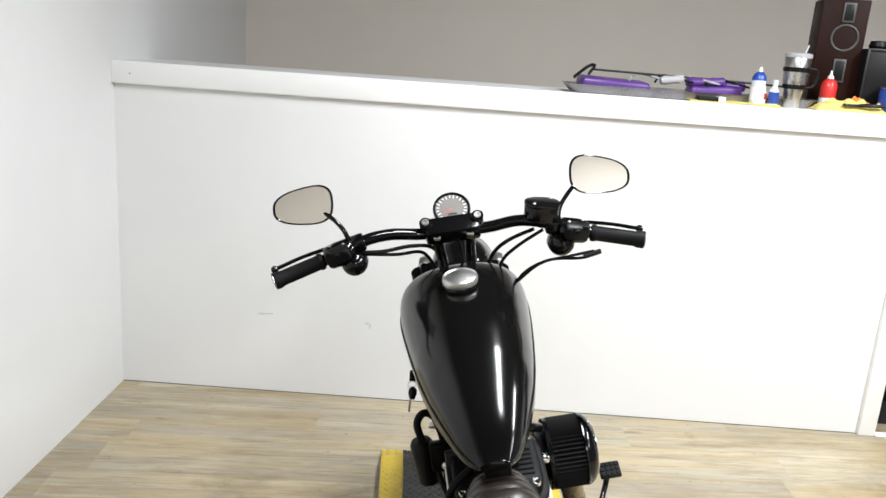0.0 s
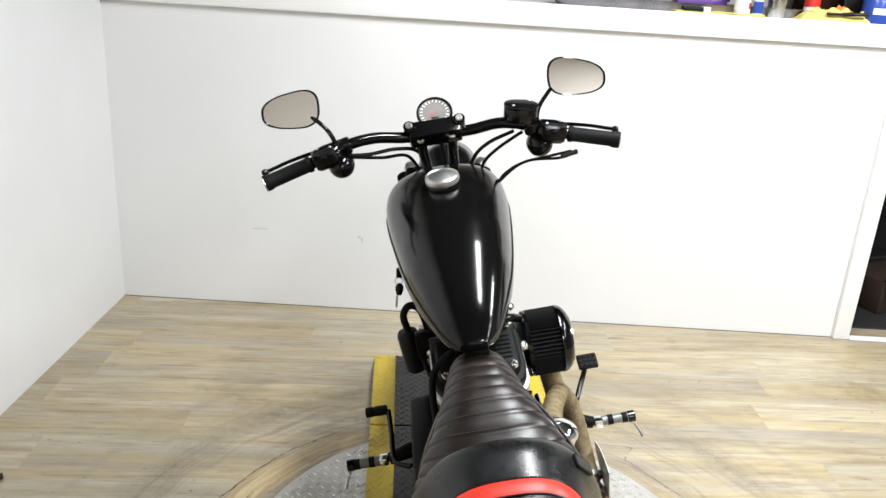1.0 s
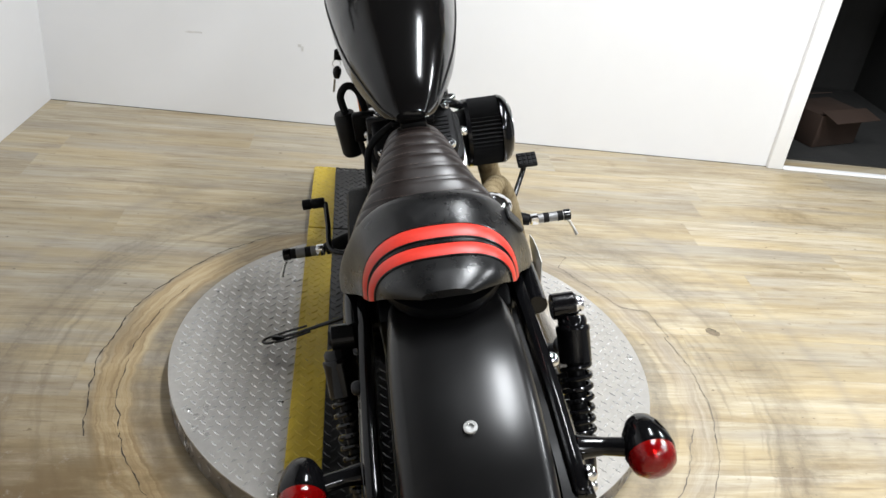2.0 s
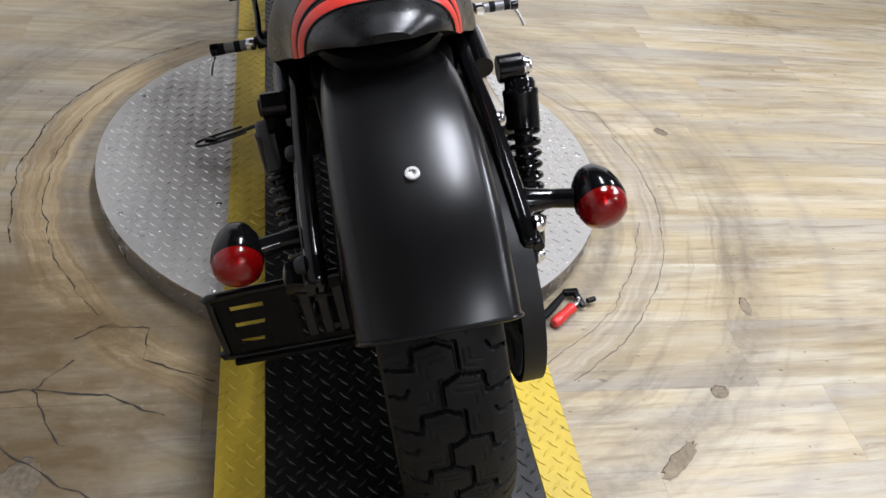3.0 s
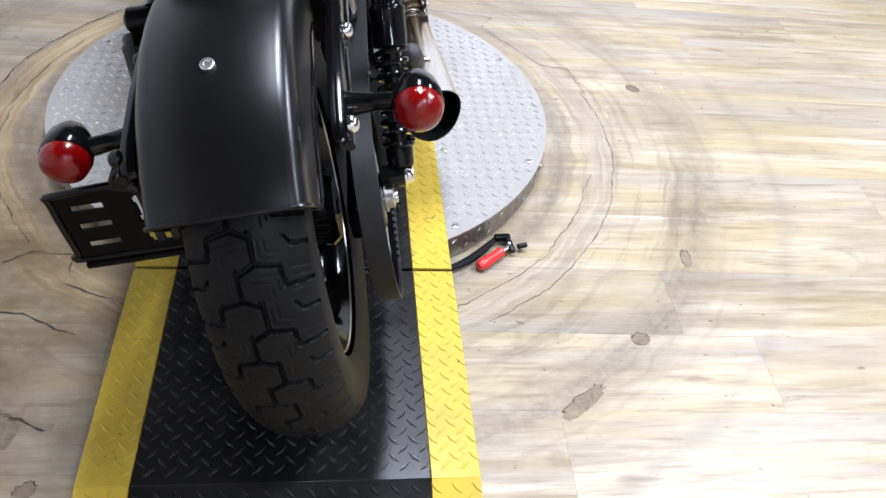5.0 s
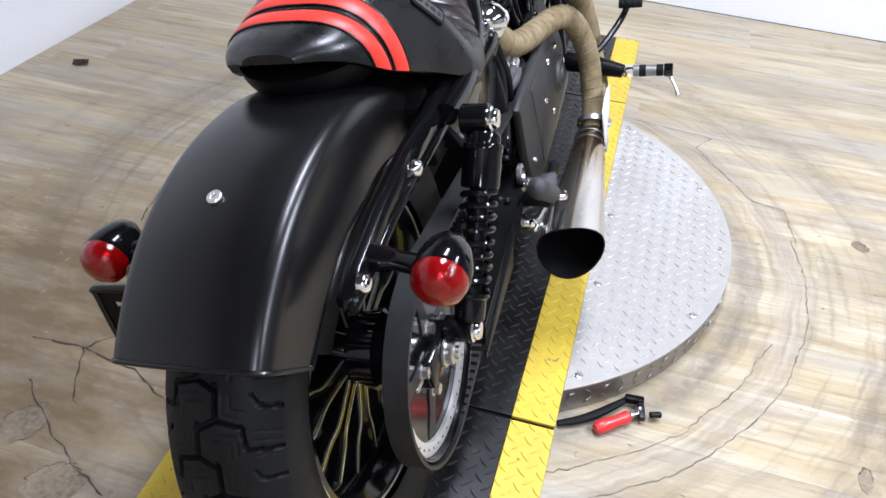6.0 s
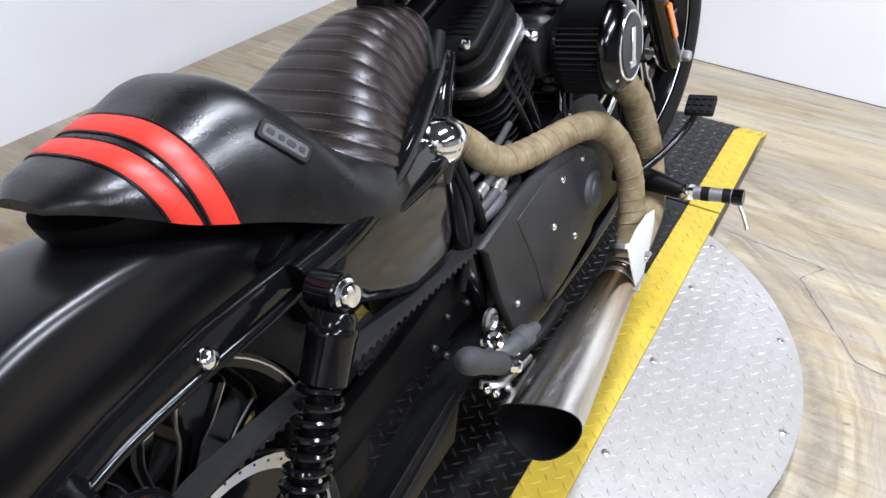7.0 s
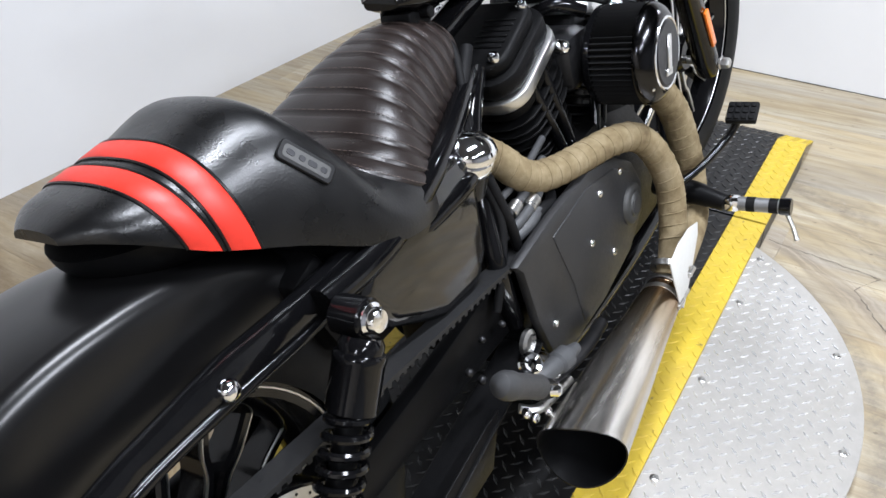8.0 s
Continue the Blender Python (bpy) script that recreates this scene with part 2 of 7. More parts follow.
    m.link(m.math("MULTIPLY", m.math("ARCTAN2", y, x), 1.6), polar.inputs[1])
    swirl = m.ramp(m.noise(polar.outputs[0], 1.0, 5, 0.6), [(0.5, 0.0), (0.66, 1.0)])
    swirl = m.math("MULTIPLY", swirl, m.math("MULTIPLY", m.math("MINIMUM", band(0.82, 0.3, 2.0), 1.0), m.math("MULTIPLY", patchy, 0.5)))
    wood = m.mix(swirl, wood, (0.12, 0.095, 0.068))
    arc = m.math("MULTIPLY", band(1.175, 0.03, 1.0), m.math("MULTIPLY", patchy, 0.3))
    wood = m.mix(arc, wood, (0.2, 0.18, 0.16))
    grime = m.ramp(m.noise(co, 1.1, 6, 0.62, (0.7, 1.6, 1), (2, 5, 0)), [(0.54, 0.0), (0.74, 0.5)])
    wood = m.mix(grime, wood, (0.19, 0.14, 0.08))
    # darker brown towards the rear left, in noise-edged patches near the turntable
    rear_left = m.math("MULTIPLY", m.ramp(m.math("ADD", m.math("MULTIPLY", x, -0.5), m.math("MULTIPLY", m.noise(co, 2.0, 6, 0.65), 0.7)), [(0.40, 0.0), (0.62, 1.0)]), 0.95)
    rear_left = m.math("MULTIPLY", rear_left, m.ramp(m.noise(co, 7, 7, 0.7, (0.5, 1.6, 1), (6, 2, 0)), [(0.36, 0.5), (0.56, 1.0)]))
    rear_left = m.math("MULTIPLY", rear_left, m.ramp(m.math("ADD", m.math("MULTIPLY", y, 0.5), 0.5), [(0.3, 1.0), (0.55, 0.12)]))
    rear_left = m.math("MULTIPLY", rear_left, m.ramp(m.math("MULTIPLY", rw, 0.2), [(0.3, 1.0), (0.5, 0.15)]))
    wood = m.mix(rear_left, wood, (0.13, 0.084, 0.034))
    scrape = m.math("MULTIPLY", m.math("MINIMUM", band(0.88, 0.22, 2.0), 1.0), m.ramp(m.noise(co, 18, 7, 0.75, None, (4, 4, 0)), [(0.6, 0.0), (0.7, 0.35)]))
    wood = m.mix(scrape, wood, (0.47, 0.45, 0.42))
    spot = m.ramp(m.noise(co, 2.4, 6, 0.7, None, (9, 1, 0)), [(0.6, 0.0), (0.7, 0.45)])
    wood = m.mix(spot, wood, (0.14, 0.1, 0.058))
    m.set(Base_Color=wood, Roughness=m.ramp(grain, [(0.3, 0.46), (0.7, 0.32)]), Specular_IOR_Level=0.5)
    m.bump(grain, 0.12, 0.0008)
    return m.mat


FLOOR = floor_mat()
WORN_CRACK = surface("grey_crack_dirt", (0.17, 0.145, 0.115), 0.9, vary=0.6, scale=60)
CRACK = surface("dark_crack_dirt", (0.05, 0.042, 0.034), 0.9, vary=0.4, scale=120)
SCREED = surface("exposed_grey_screed", (0.19, 0.15, 0.1), 0.8, vary=0.6, scale=28, bump=0.5, bscale=300)


def plate_mat(name, colour, metal, rough, dirt, dirt_colour, chips=0.0, chip_colour=(0.1, 0.1, 0.1), spec=0.4):
    m = Nodes(name)
    co = m.coords(True)
    soil = m.noise(co, 6, 7, 0.68)
    fine = m.noise(co, 70, 4, 0.6)
    col = m.mix(m.ramp(soil, [(0.4, 0.0), (0.75, dirt)]), m.ramp(fine, [(0.3, tuple(c * 0.88 for c in colour)), (0.7, colour)]), dirt_colour)
    if chips:
        col = m.mix(m.ramp(m.noise(co, 48, 5, 0.65, None, (5, 5, 1)), [(0.66, 0.0), (0.69, chips)]), col, chip_colour)
    m.set(Base_Color=col, Metallic=metal, Roughness=m.ramp(soil, [(0.3, rough - 0.08), (0.7, rough + 0.14)]), Specular_IOR_Level=spec)
    m.bump(fine, 0.1, 0.0008)
    return m.mat


ALU_PLATE = plate_mat("aluminium_tread_plate", (0.53, 0.51, 0.48), 0.5, 0.34, 0.5, (0.34, 0.31, 0.26))
YELLOW_PLATE = plate_mat("yellow_painted_plate", (0.62, 0.45, 0.04), 0.0, 0.42, 0.5, (0.34, 0.24, 0.05), 0.8, (0.16, 0.13, 0.06))
BLACK_PLATE = plate_mat("black_painted_plate", (0.0045, 0.0045, 0.005), 0.0, 0.32, 0.35, (0.022, 0.02, 0.017))


SKIRT = plate_mat("scuffed_aluminium_skirt", (0.36, 0.34, 0.32), 0.85, 0.3, 0.7, (0.16, 0.135, 0.1))
# worn aluminium marks, their glints also put into the paler colour
ALU_TREAD = plate_mat("worn_glint_aluminium_tread", (0.82, 0.81, 0.79), 0.6, 0.2, 0.3, (0.4, 0.37, 0.32))
YELLOW_TREAD = plate_mat("worn_yellow_tread", (0.64, 0.47, 0.045), 0.0, 0.45, 0.55, (0.4, 0.28, 0.06), 0.85, (0.07, 0.06, 0.04))
# worn black marks, lightened further to stand for lamp glints
BLACK_TREAD = plate_mat("worn_glint_black_tread", (0.05, 0.05, 0.051), 0.5, 0.24, 0.5, (0.035, 0.033, 0.03))
TREAD_OF = {ALU_PLATE.name: ALU_TREAD, SKIRT.name: SKIRT, YELLOW_PLATE.name: YELLOW_TREAD, BLACK_PLATE.name: BLACK_TREAD}


def lens_mat():
    m = Nodes("red_lens")
    m.set(Base_Color=(0.3, 0.002, 0.002), Roughness=0.1, Transmission_Weight=0.45, IOR=1.45, Coat_Weight=0.3, Coat_Roughness=0.03, Specular_IOR_Level=0.3)
    co = m.coords()
    m.bump(m.noise(co, 190, 2), 0.55, 0.002)
    return m.mat


RED_LENS = lens_mat()


def wrap_mat():
    """Tan fibreglass wrap: a woven tape, stained and scorched."""
    m = Nodes("tan_exhaust_wrap")
    co = m.coords()
    w = m.add("ShaderNodeTexWave", Scale=330.0, Distortion=1.5, Detail=2.0)
    m.link(co, w.inputs["Vector"])
    stain = m.noise(co, 26, 6, 0.65)
    col = m.ramp(stain, [(0.3, (0.1, 0.07, 0.035)), (0.5, (0.2, 0.155, 0.085)), (0.7, (0.29, 0.235, 0.145))])
    col = m.mix(m.math("MULTIPLY", w.outputs["Fac"], 0.25), col, (0.2, 0.15, 0.09))
    m.set(Base_Color=col, Roughness=0.92, Specular_IOR_Level=0.2)
    m.bump(w.outputs["Fac"], 0.4, 0.001)
    m.bump(m.noise(co, 60, 4), 0.4, 0.003)
    return m.mat


WRAP = wrap_mat()


def muffler_mat():
    """Brushed stainless, heat-tinted straw and brown towards its front."""
    m = Nodes("heat_tinted_stainless")
    co = m.coords()
    sep = m.tree.nodes.new("ShaderNodeSeparateXYZ")
    m.link(co, sep.inputs[0])
    along = m.math("ADD", sep.outputs[1], m.math("MULTIPLY", m.math("SUBTRACT", m.noise(co, 22, 4), 0.5), 0.06))
    col = m.ramp(m.math("DIVIDE", m.math("SUBTRACT", along, 0.36), 0.42), [(0.0, (0.72, 0.7, 0.67)), (0.5, (0.72, 0.68, 0.62)), (0.78, (0.5, 0.41, 0.29)), (0.92, (0.34, 0.22, 0.13)), (1.0, (0.25, 0.16, 0.1))])
    m.set(Base_Color=col, Metallic=1.0, Roughness=m.ramp(m.noise(co, 60, 4, 0.6, (1, 0.1, 1)), [(0.3, 0.16), (0.7, 0.3)]))
    return m.mat


MUFFLER = muffler_mat()


def glass_mat(name, colour, rough=0.0):
    m = Nodes(name)
    m.set(Base_Color=colour, Roughness=rough, Transmission_Weight=1.0, IOR=1.45)
    return m.mat


CLEAR = glass_mat("clear_glass", (0.95, 0.97, 1.0))
MIRROR = surface("mirror_glass", (0.9, 0.9, 0.9), 0.01, 1.0, vary=0.0, rvary=0.005)
LAMP_DIFFUSER = Nodes("lit_diffuser")
LAMP_DIFFUSER.set(Base_Color=(0.9, 0.9, 0.9), Emission_Color=(0.95, 0.985, 1.0), Emission_Strength=2.0)
LAMP_DIFFUSER = LAMP_DIFFUSER.mat
GAUGE_FACE = surface("gauge_face", (0.13, 0.12, 0.11), 0.5, vary=0.06, spec=0.2)

# ---- small tools ----
V = Vector


def finish(name, bm, mat, parent=None, label="", angle=38):
    me = bpy.data.meshes.new(name)
    bm.to_mesh(me)
    bm.free()
    me.materials.append(mat)
    me.shade_smooth()
    me.set_sharp_from_angle(angle=radians(angle))
    ob = new(name, me)
    if parent is not None:
        ob.parent = parent
    if label:
        ob["label"] = label
    return ob


def part(name, bm, mat, parent, label="", angle=38):
    return finish(name, bm, mat, parent, label, angle)


def thing(name, label, category, m=None, group="", kind=""):
    ob = new(name)
    ob.empty_display_size = 0.05
    if m is not None:
        ob.matrix_basis = m
    return tagged(ob, label, category, group, kind)


def merge(bm, other, m=None):
    """Adds the bmesh other to bm."""
    me = bpy.data.meshes.new("tmp")
    other.to_mesh(me)
    other.free()
    if m is not None:
        me.transform(m)
    bm.from_mesh(me)
    bpy.data.meshes.remove(me)
    return bm


def box(size, at=(0, 0, 0), rot=(0, 0, 0), bevel=0.0, seg=2, bm=None):
    b = bmesh.new()
    bmesh.ops.create_cube(b, size=1)
    bmesh.ops.scale(b, vec=size, verts=b.verts)
    if bevel:
        bmesh.ops.bevel(b, geom=b.edges[:], offset=min(bevel, min(size) * 0.45), segments=seg, profile=0.5, affect="EDGES")
    bmesh.ops.transform(b, matrix=pose(*at, *rot), verts=b.verts)
    return b if bm is None else merge(bm, b)


def grid(rows, close_u=False, close_v=False, cap=False, bm=None):
    """Faces between rows of points. close_u: each row is a ring. cap: the first and last rings are filled."""
    b = bmesh.new() if bm is None else bm
    vs = [[b.verts.new(p) for p in r] for r in rows]
    n, k = len(vs), len(vs[0])
    for i in range(n if close_v else n - 1):
        for j in range(k if close_u else k - 1):
            q = (vs[i][j], vs[i][(j + 1) % k], vs[(i + 1) % n][(j + 1) % k], vs[(i + 1) % n][j])
            b.faces.new(q)
    if cap:
        b.faces.new(vs[0][::-1])
        b.faces.new(vs[-1])
    bmesh.ops.recalc_face_normals(b, faces=b.faces[:])
    return b


def basis(axis):
    z = V(axis).normalized()
    x = z.cross(V((0, 0, 1)) if abs(z.z) < 0.9 else V((0, 1, 0))).normalized()
    return x, z.cross(x), z


def lathe(profile, at, axis, n=32, bm=None, closed=False):
    """Turns (radius, height) pairs round the axis through at."""
    x, y, z = basis(axis)
    at = V(at)
    rows = []
    for r, h in profile:
        r = max(r, 0.00005)
        rows.append([at + z * h + (x * math.cos(a) + y * math.sin(a)) * r for a in (2 * math.pi * i / n for i in range(n))])
    return grid(rows, True, closed, False, bm)


def rod(p0, p1, r, r1=None, n=20, edge=0.0015, bm=None):
    """A cylinder or cone with eased ends."""
    p0, p1 = V(p0), V(p1)
    h = (p1 - p0).length
    r1 = r if r1 is None else r1
    e = min(edge, r * 0.4, h * 0.3)
    return lathe([(0, 0), (r - e, 0), (r, e), (r1, h - e), (r1 - e, h), (0, h)], p0, p1 - p0, n, bm)


def spline(pts, k=8):
    """Catmull-Rom through pts."""
    pts = [V(p) for p in pts]
    out = []
    for i in range(len(pts) - 1):
        a, b, c, d = pts[max(i - 1, 0)], pts[i], pts[i + 1], pts[min(i + 2, len(pts) - 1)]
        for s in range(k):
            t = s / k
            out.append(0.5 * (2 * b + (c - a) * t + (2 * a - 5 * b + 4 * c - d) * t * t + (3 * b - a - 3 * c + d) * t ** 3))
    return out + [pts[-1]]


def tube(pts, r, n=12, k=8, bm=None, squash=1.0, wobble=0.0):
    """A pipe along a smooth line; r is a radius or a list of radii at the points."""
    line = spline(pts, k) if k > 1 else [V(p) for p in pts]
    m = len(line)
    if not isinstance(r, (int, float)):
        r = [np.interp(i / (m - 1) * (len(r) - 1), range(len(r)), r) for i in range(m)]
    else:
        r = [r] * m
    t0 = (line[1] - line[0]).normalized()
    x, y, _ = basis(t0)
    rows = []
    for i, p in enumerate(line):
        t = (line[min(i + 1, m - 1)] - line[max(i - 1, 0)]).normalized()
        x = (x - t * x.dot(t)).normalized()
        y = t.cross(x)
        rr = r[i] * (1 + wobble * math.sin(i * 2.4))
        rows.append([p + (x * math.cos(a) + y * math.sin(a) * squash) * rr for a in (2 * math.pi * j / n for j in range(n))])
    return grid(rows, True, False, True, bm)


def ring(at, axis, big, small, n=40, k=10, bm=None):
    return lathe([(big + small * math.cos(a), small * math.sin(a)) for a in (2 * math.pi * i / k for i in range(k))], at, axis, n, bm, True)


def prism(poly, depth, m, bevel=0.0, seg=2, bm=None):
    """A flat outline (x, y) given thickness along z, moved by m."""
    b = bmesh.new()
    lo = [b.verts.new((x, y, -depth / 2)) for x, y in poly]
    hi = [b.verts.new((x, y, depth / 2)) for x, y in poly]
    n = len(poly)
    b.faces.new(lo[::-1])
    b.faces.new(hi)
    for i in range(n):
        b.faces.new((lo[i], lo[(i + 1) % n], hi[(i + 1) % n], hi[i]))
    bmesh.ops.recalc_face_normals(b, faces=b.faces[:])
    if bevel:
        bmesh.ops.bevel(b, geom=[e for e in b.edges if len(e.link_faces) == 2 and e.calc_face_angle(0) > 0.6], offset=bevel, segments=seg, profile=0.5, affect="EDGES")
    bmesh.ops.transform(b, matrix=m, verts=b.verts)
    return b if bm is None else merge(bm, b)


# a flat outline drawn in (forward, up), with its thickness across the machine
def sheet_x(poly, x, depth, bevel=0.0, bm=None):
    return prism(poly, depth, Matrix(((0, 0, 1, x), (1, 0, 0, 0), (0, 1, 0, 0), (0, 0, 0, 1))), bevel, 2, bm)


def rounded(w, h, r, n=5):
    """The outline of a rectangle with round corners."""
    out = []
    for cx, cy, a0 in ((w / 2 - r, h / 2 - r, 0), (-w / 2 + r, h / 2 - r, 90), (-w / 2 + r, -h / 2 + r, 180), (w / 2 - r, -h / 2 + r, 270)):
        for i in range(n):
            a = radians(a0 + 90 * i / (n - 1))
            out.append((cx + r * math.cos(a), cy + r * math.sin(a)))
    return out


def hexbolt(at, axis, r=0.006, h=0.005, bm=None, dome=True):
    """A socket-head bolt: rounded head with a recess."""
    prof = [(r * 0.95, 0), (r, h * 0.2), (r, h * 0.75), (r * 0.85, h), (r * 0.5, h), (r * 0.45, h * 0.55), (0, h * 0.5)]
    if dome:
        prof = [(r, 0), (r, h * 0.45), (r * 0.8, h * 0.85), (r * 0.5, h), (0, h * 1.08)]
    return lathe(prof, at, axis, 12, bm)


# ---- the room ----
# The room stands turned a little against the turntable's runway.
ROOM = pose(-1.394, 1.69, 0, 0, 0, -3.5)


def room_piece(name, size, at, mat, bevel=0.0):
    """A box in the room's own axes: x along the partition from the corner, y away beyond it."""
    ob = finish(name, box(size, at, bevel=bevel), mat)
    ob.matrix_basis = ROOM
    return tagged(ob, kind="structure")


RX = 5.7          # the room's width
RB = -6.4         # its rear end
RF = 1.85         # the far wall beyond the partition
DOOR0, DOOR1 = 3.15, 4.15

slab = room_piece("ground", (60, 60, 0.1), (2, -2, -0.056), SCREED)
tagged(slab, "grey screed sub-floor under the vinyl planks", "floor")
wl = room_piece("wall_left", (0.12, RF - RB + 0.12, CEIL), (-0.06, (RF + RB) / 2, CEIL / 2), WHITE_WALL)
wl.matrix_basis = ROOM @ pose(0, 0, 0, 0, 0, -0.7)
tagged(wl, "plain white painted wall with faint scuffs", "wall")
wp = room_piece("wall_partition", (DOOR0 - 0.07, 0.11, 1.2275), ((DOOR0 - 0.07) / 2, 0.055, 0.61375), WHITE_WALL)
tagged(wp, "white painted chest-high partition wall", "wall")
ws = room_piece("wall_partition_side", (RX - DOOR1, 0.11, 1.2275), ((RX + DOOR1) / 2, 0.055, 0.61375), WHITE_WALL)
tagged(ws, "white painted chest-high partition beyond the opening", "wall")
wf = room_piece("wall_far", (RX + 0.2, 0.12, CEIL), (RX / 2, RF + 0.06, CEIL / 2), BEIGE_WALL)
tagged(wf, "beige painted far wall above the shelf", "wall")
# unseen wall closing the room, darkened to hold back bounced light
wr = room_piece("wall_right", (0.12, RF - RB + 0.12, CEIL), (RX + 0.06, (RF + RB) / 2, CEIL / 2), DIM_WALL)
tagged(wr, "unseen side wall, kept dark to bounce little light", "wall")
wb = room_piece("wall_rear", (RX + 0.2, 0.12, CEIL), (RX / 2, RB - 0.06, CEIL / 2), BEIGE_WALL)
tagged(wb, "beige painted rear wall", "wall")
# unseen ceiling, its dark colour there to swallow bounce
cl = room_piece("ceiling", (RX + 0.4, RF - RB + 0.4, 0.1), (RX / 2, (RF + RB) / 2, CEIL + 0.05), CEILING_MAT)
tagged(cl, "unseen flat ceiling, darkened to cut bounced light", "ceiling")

# ledge board along the top of the partition, and the shelf deck behind it
trim = room_piece("trim_ledge", (RX, 0.022, 0.085), (RX / 2, -0.011, 1.2715), TRIM_WHITE, 0.003)
tagged(trim, "white painted fascia board along the partition top", "trim")
deck = room_piece("shelf_deck", (RX, 0.38, 0.08), (RX / 2, 0.191, 1.2715), TRIM_WHITE)
tagged(deck, "white painted shelf deck behind the fascia", "shelf")
nail = finish("trim_nail", lathe([(0.0025, 0), (0.0025, 0.001), (0, 0.0014)], (0.072, -0.022, 1.268), (0, -1, 0), 10), DARK_METAL)
nail.matrix_basis = ROOM
tagged(nail, "small dark nail head in the fascia board", "nail", kind="structure")

SCUFFS = [(0.597, 0.342, 0.055, 0.006), (0.575, 0.339, 0.03, 0.004), (1.01, 0.33, 0.014, 0.012), (1.022, 0.318, 0.008, 0.02)]
joint = room_piece("trim_joint", (DOOR0 - 0.07, 0.0025, 0.0016), ((DOOR0 - 0.07) / 2, -0.0012, 0.001), SHADE_AND_GAP)
tagged(joint, "thin dark gap along the foot of the partition", "trim")
for sx, sz, w, h in SCUFFS:
    tagged(room_piece("wall_scuff", (w, 0.001, h), (sx, -0.0006, sz), SCUFF_MARK), "faint grey scuff on the white partition", "scuff")

# the opening's white casing and sill, and the store behind, its shade painted near black
jamb = room_piece("door_jamb", (0.07, 0.135, 1.2275), (DOOR0 - 0.035, 0.0475, 0.61375), TRIM_WHITE, 0.004)
tagged(jamb, "white painted casing beside the dark opening", "door frame")
jamb2 = room_piece("door_jamb_far", (0.07, 0.135, 1.2275), (DOOR1 - 0.035, 0.0475, 0.61375), TRIM_WHITE, 0.004)
tagged(jamb2, "white painted casing on the far side of the opening", "door frame")
sill = room_piece("door_sill", (DOOR1 - DOOR0 - 0.07, 0.035, 0.01), ((DOOR0 + DOOR1) / 2 - 0.035, -0.01, 0.006), TRIM_WHITE, 0.003)
tagged(sill, "thin white threshold strip under the opening", "threshold")
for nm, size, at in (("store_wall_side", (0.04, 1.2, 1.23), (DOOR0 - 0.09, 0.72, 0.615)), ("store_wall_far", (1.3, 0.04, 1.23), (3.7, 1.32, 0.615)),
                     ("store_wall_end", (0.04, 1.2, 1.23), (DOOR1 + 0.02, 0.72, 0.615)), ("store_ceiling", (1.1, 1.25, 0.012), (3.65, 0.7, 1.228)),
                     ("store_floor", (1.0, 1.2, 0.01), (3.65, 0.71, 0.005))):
    tagged(room_piece(nm, size, at, SHADE_AND_GAP), "near-black store surface, painted to stand for shade", "wall" if "wall" in nm else nm.split("_")[1])

carton = thing("carton", "brown cardboard carton standing in the dark opening", "box", ROOM @ pose(3.5, 0.42, 0.012, 0, 0, 24))
part("carton_body", box((0.3, 0.22, 0.16), (0, 0, 0.08), bevel=0.003), CARDBOARD, carton)
part("flap", box((0.3, 0.1, 0.003), (0, -0.15, 0.166), (14, 0, 0)), CARDBOARD, carton)
part("flap", box((0.3, 0.1, 0.003), (0, 0.15, 0.168), (-20, 0, 0)), CARDBOARD, carton)

# unseen ceiling lights, made up to go over the lamps above
for sx, sy, turn, watts in STRIPS:
    fx = thing("unseen_ceiling_light", "unseen white fluorescent ceiling light, switched on", "ceiling light", pose(sx, sy, CEIL, 0, 0, turn), "ceiling lights")
    part("light_body", box((0.24, 1.26, 0.06), (0, 0, -0.03), bevel=0.008), TRIM_WHITE, fx)
    part("diffuser", box((0.2, 1.2, 0.035), (0, 0, -0.078), bevel=0.012), LAMP_DIFFUSER, fx)

# ---- turntable and runway ----
DECK = 0.070
HW, YIN, SLIT = 0.294, 0.218, 0.597
# where each ramp breaks and where it meets the floor, behind and in front
RAMPS = {-1: (1.052, 1.209), 1: (1.03, 1.185)}
RAD = 0.587


def lozenge(m, n, length=0.024, width=0.0062, high=0.0022):
    """Eight points of one raised tread mark, and its faces."""
    a, b = length / 2, width / 2
    pts = [(-a, 0, 0), (0, -b, 0), (a, 0, 0), (0, b, 0), (-a * 0.62, 0, high), (0, -b * 0.45, high), (a * 0.62, 0, high), (0, b * 0.45, high)]
    faces = [(0, 1, 5, 4), (1, 2, 6, 5), (2, 3, 7, 6), (3, 0, 4, 7), (4, 5, 6, 7)]
    return [m @ V(p) for p in pts], [tuple(i + n for i in f) for f in faces]


def treads(name, places, mat, parent, length=0.0245, high=0.0022):
    """Raised tread marks at the poses given, joined."""
    verts, faces = [], []
    for m in places:
        v, f = lozenge(m, len(verts), length, high=high)
        verts += v
        faces += f
    me = bpy.data.meshes.new(name)
    me.from_pydata(verts, [], faces)
    me.materials.append(TREAD_OF[mat.name])
    ob = new(name, me)
    ob.parent = parent
    ob["kind"] = "stuff"
    return ob


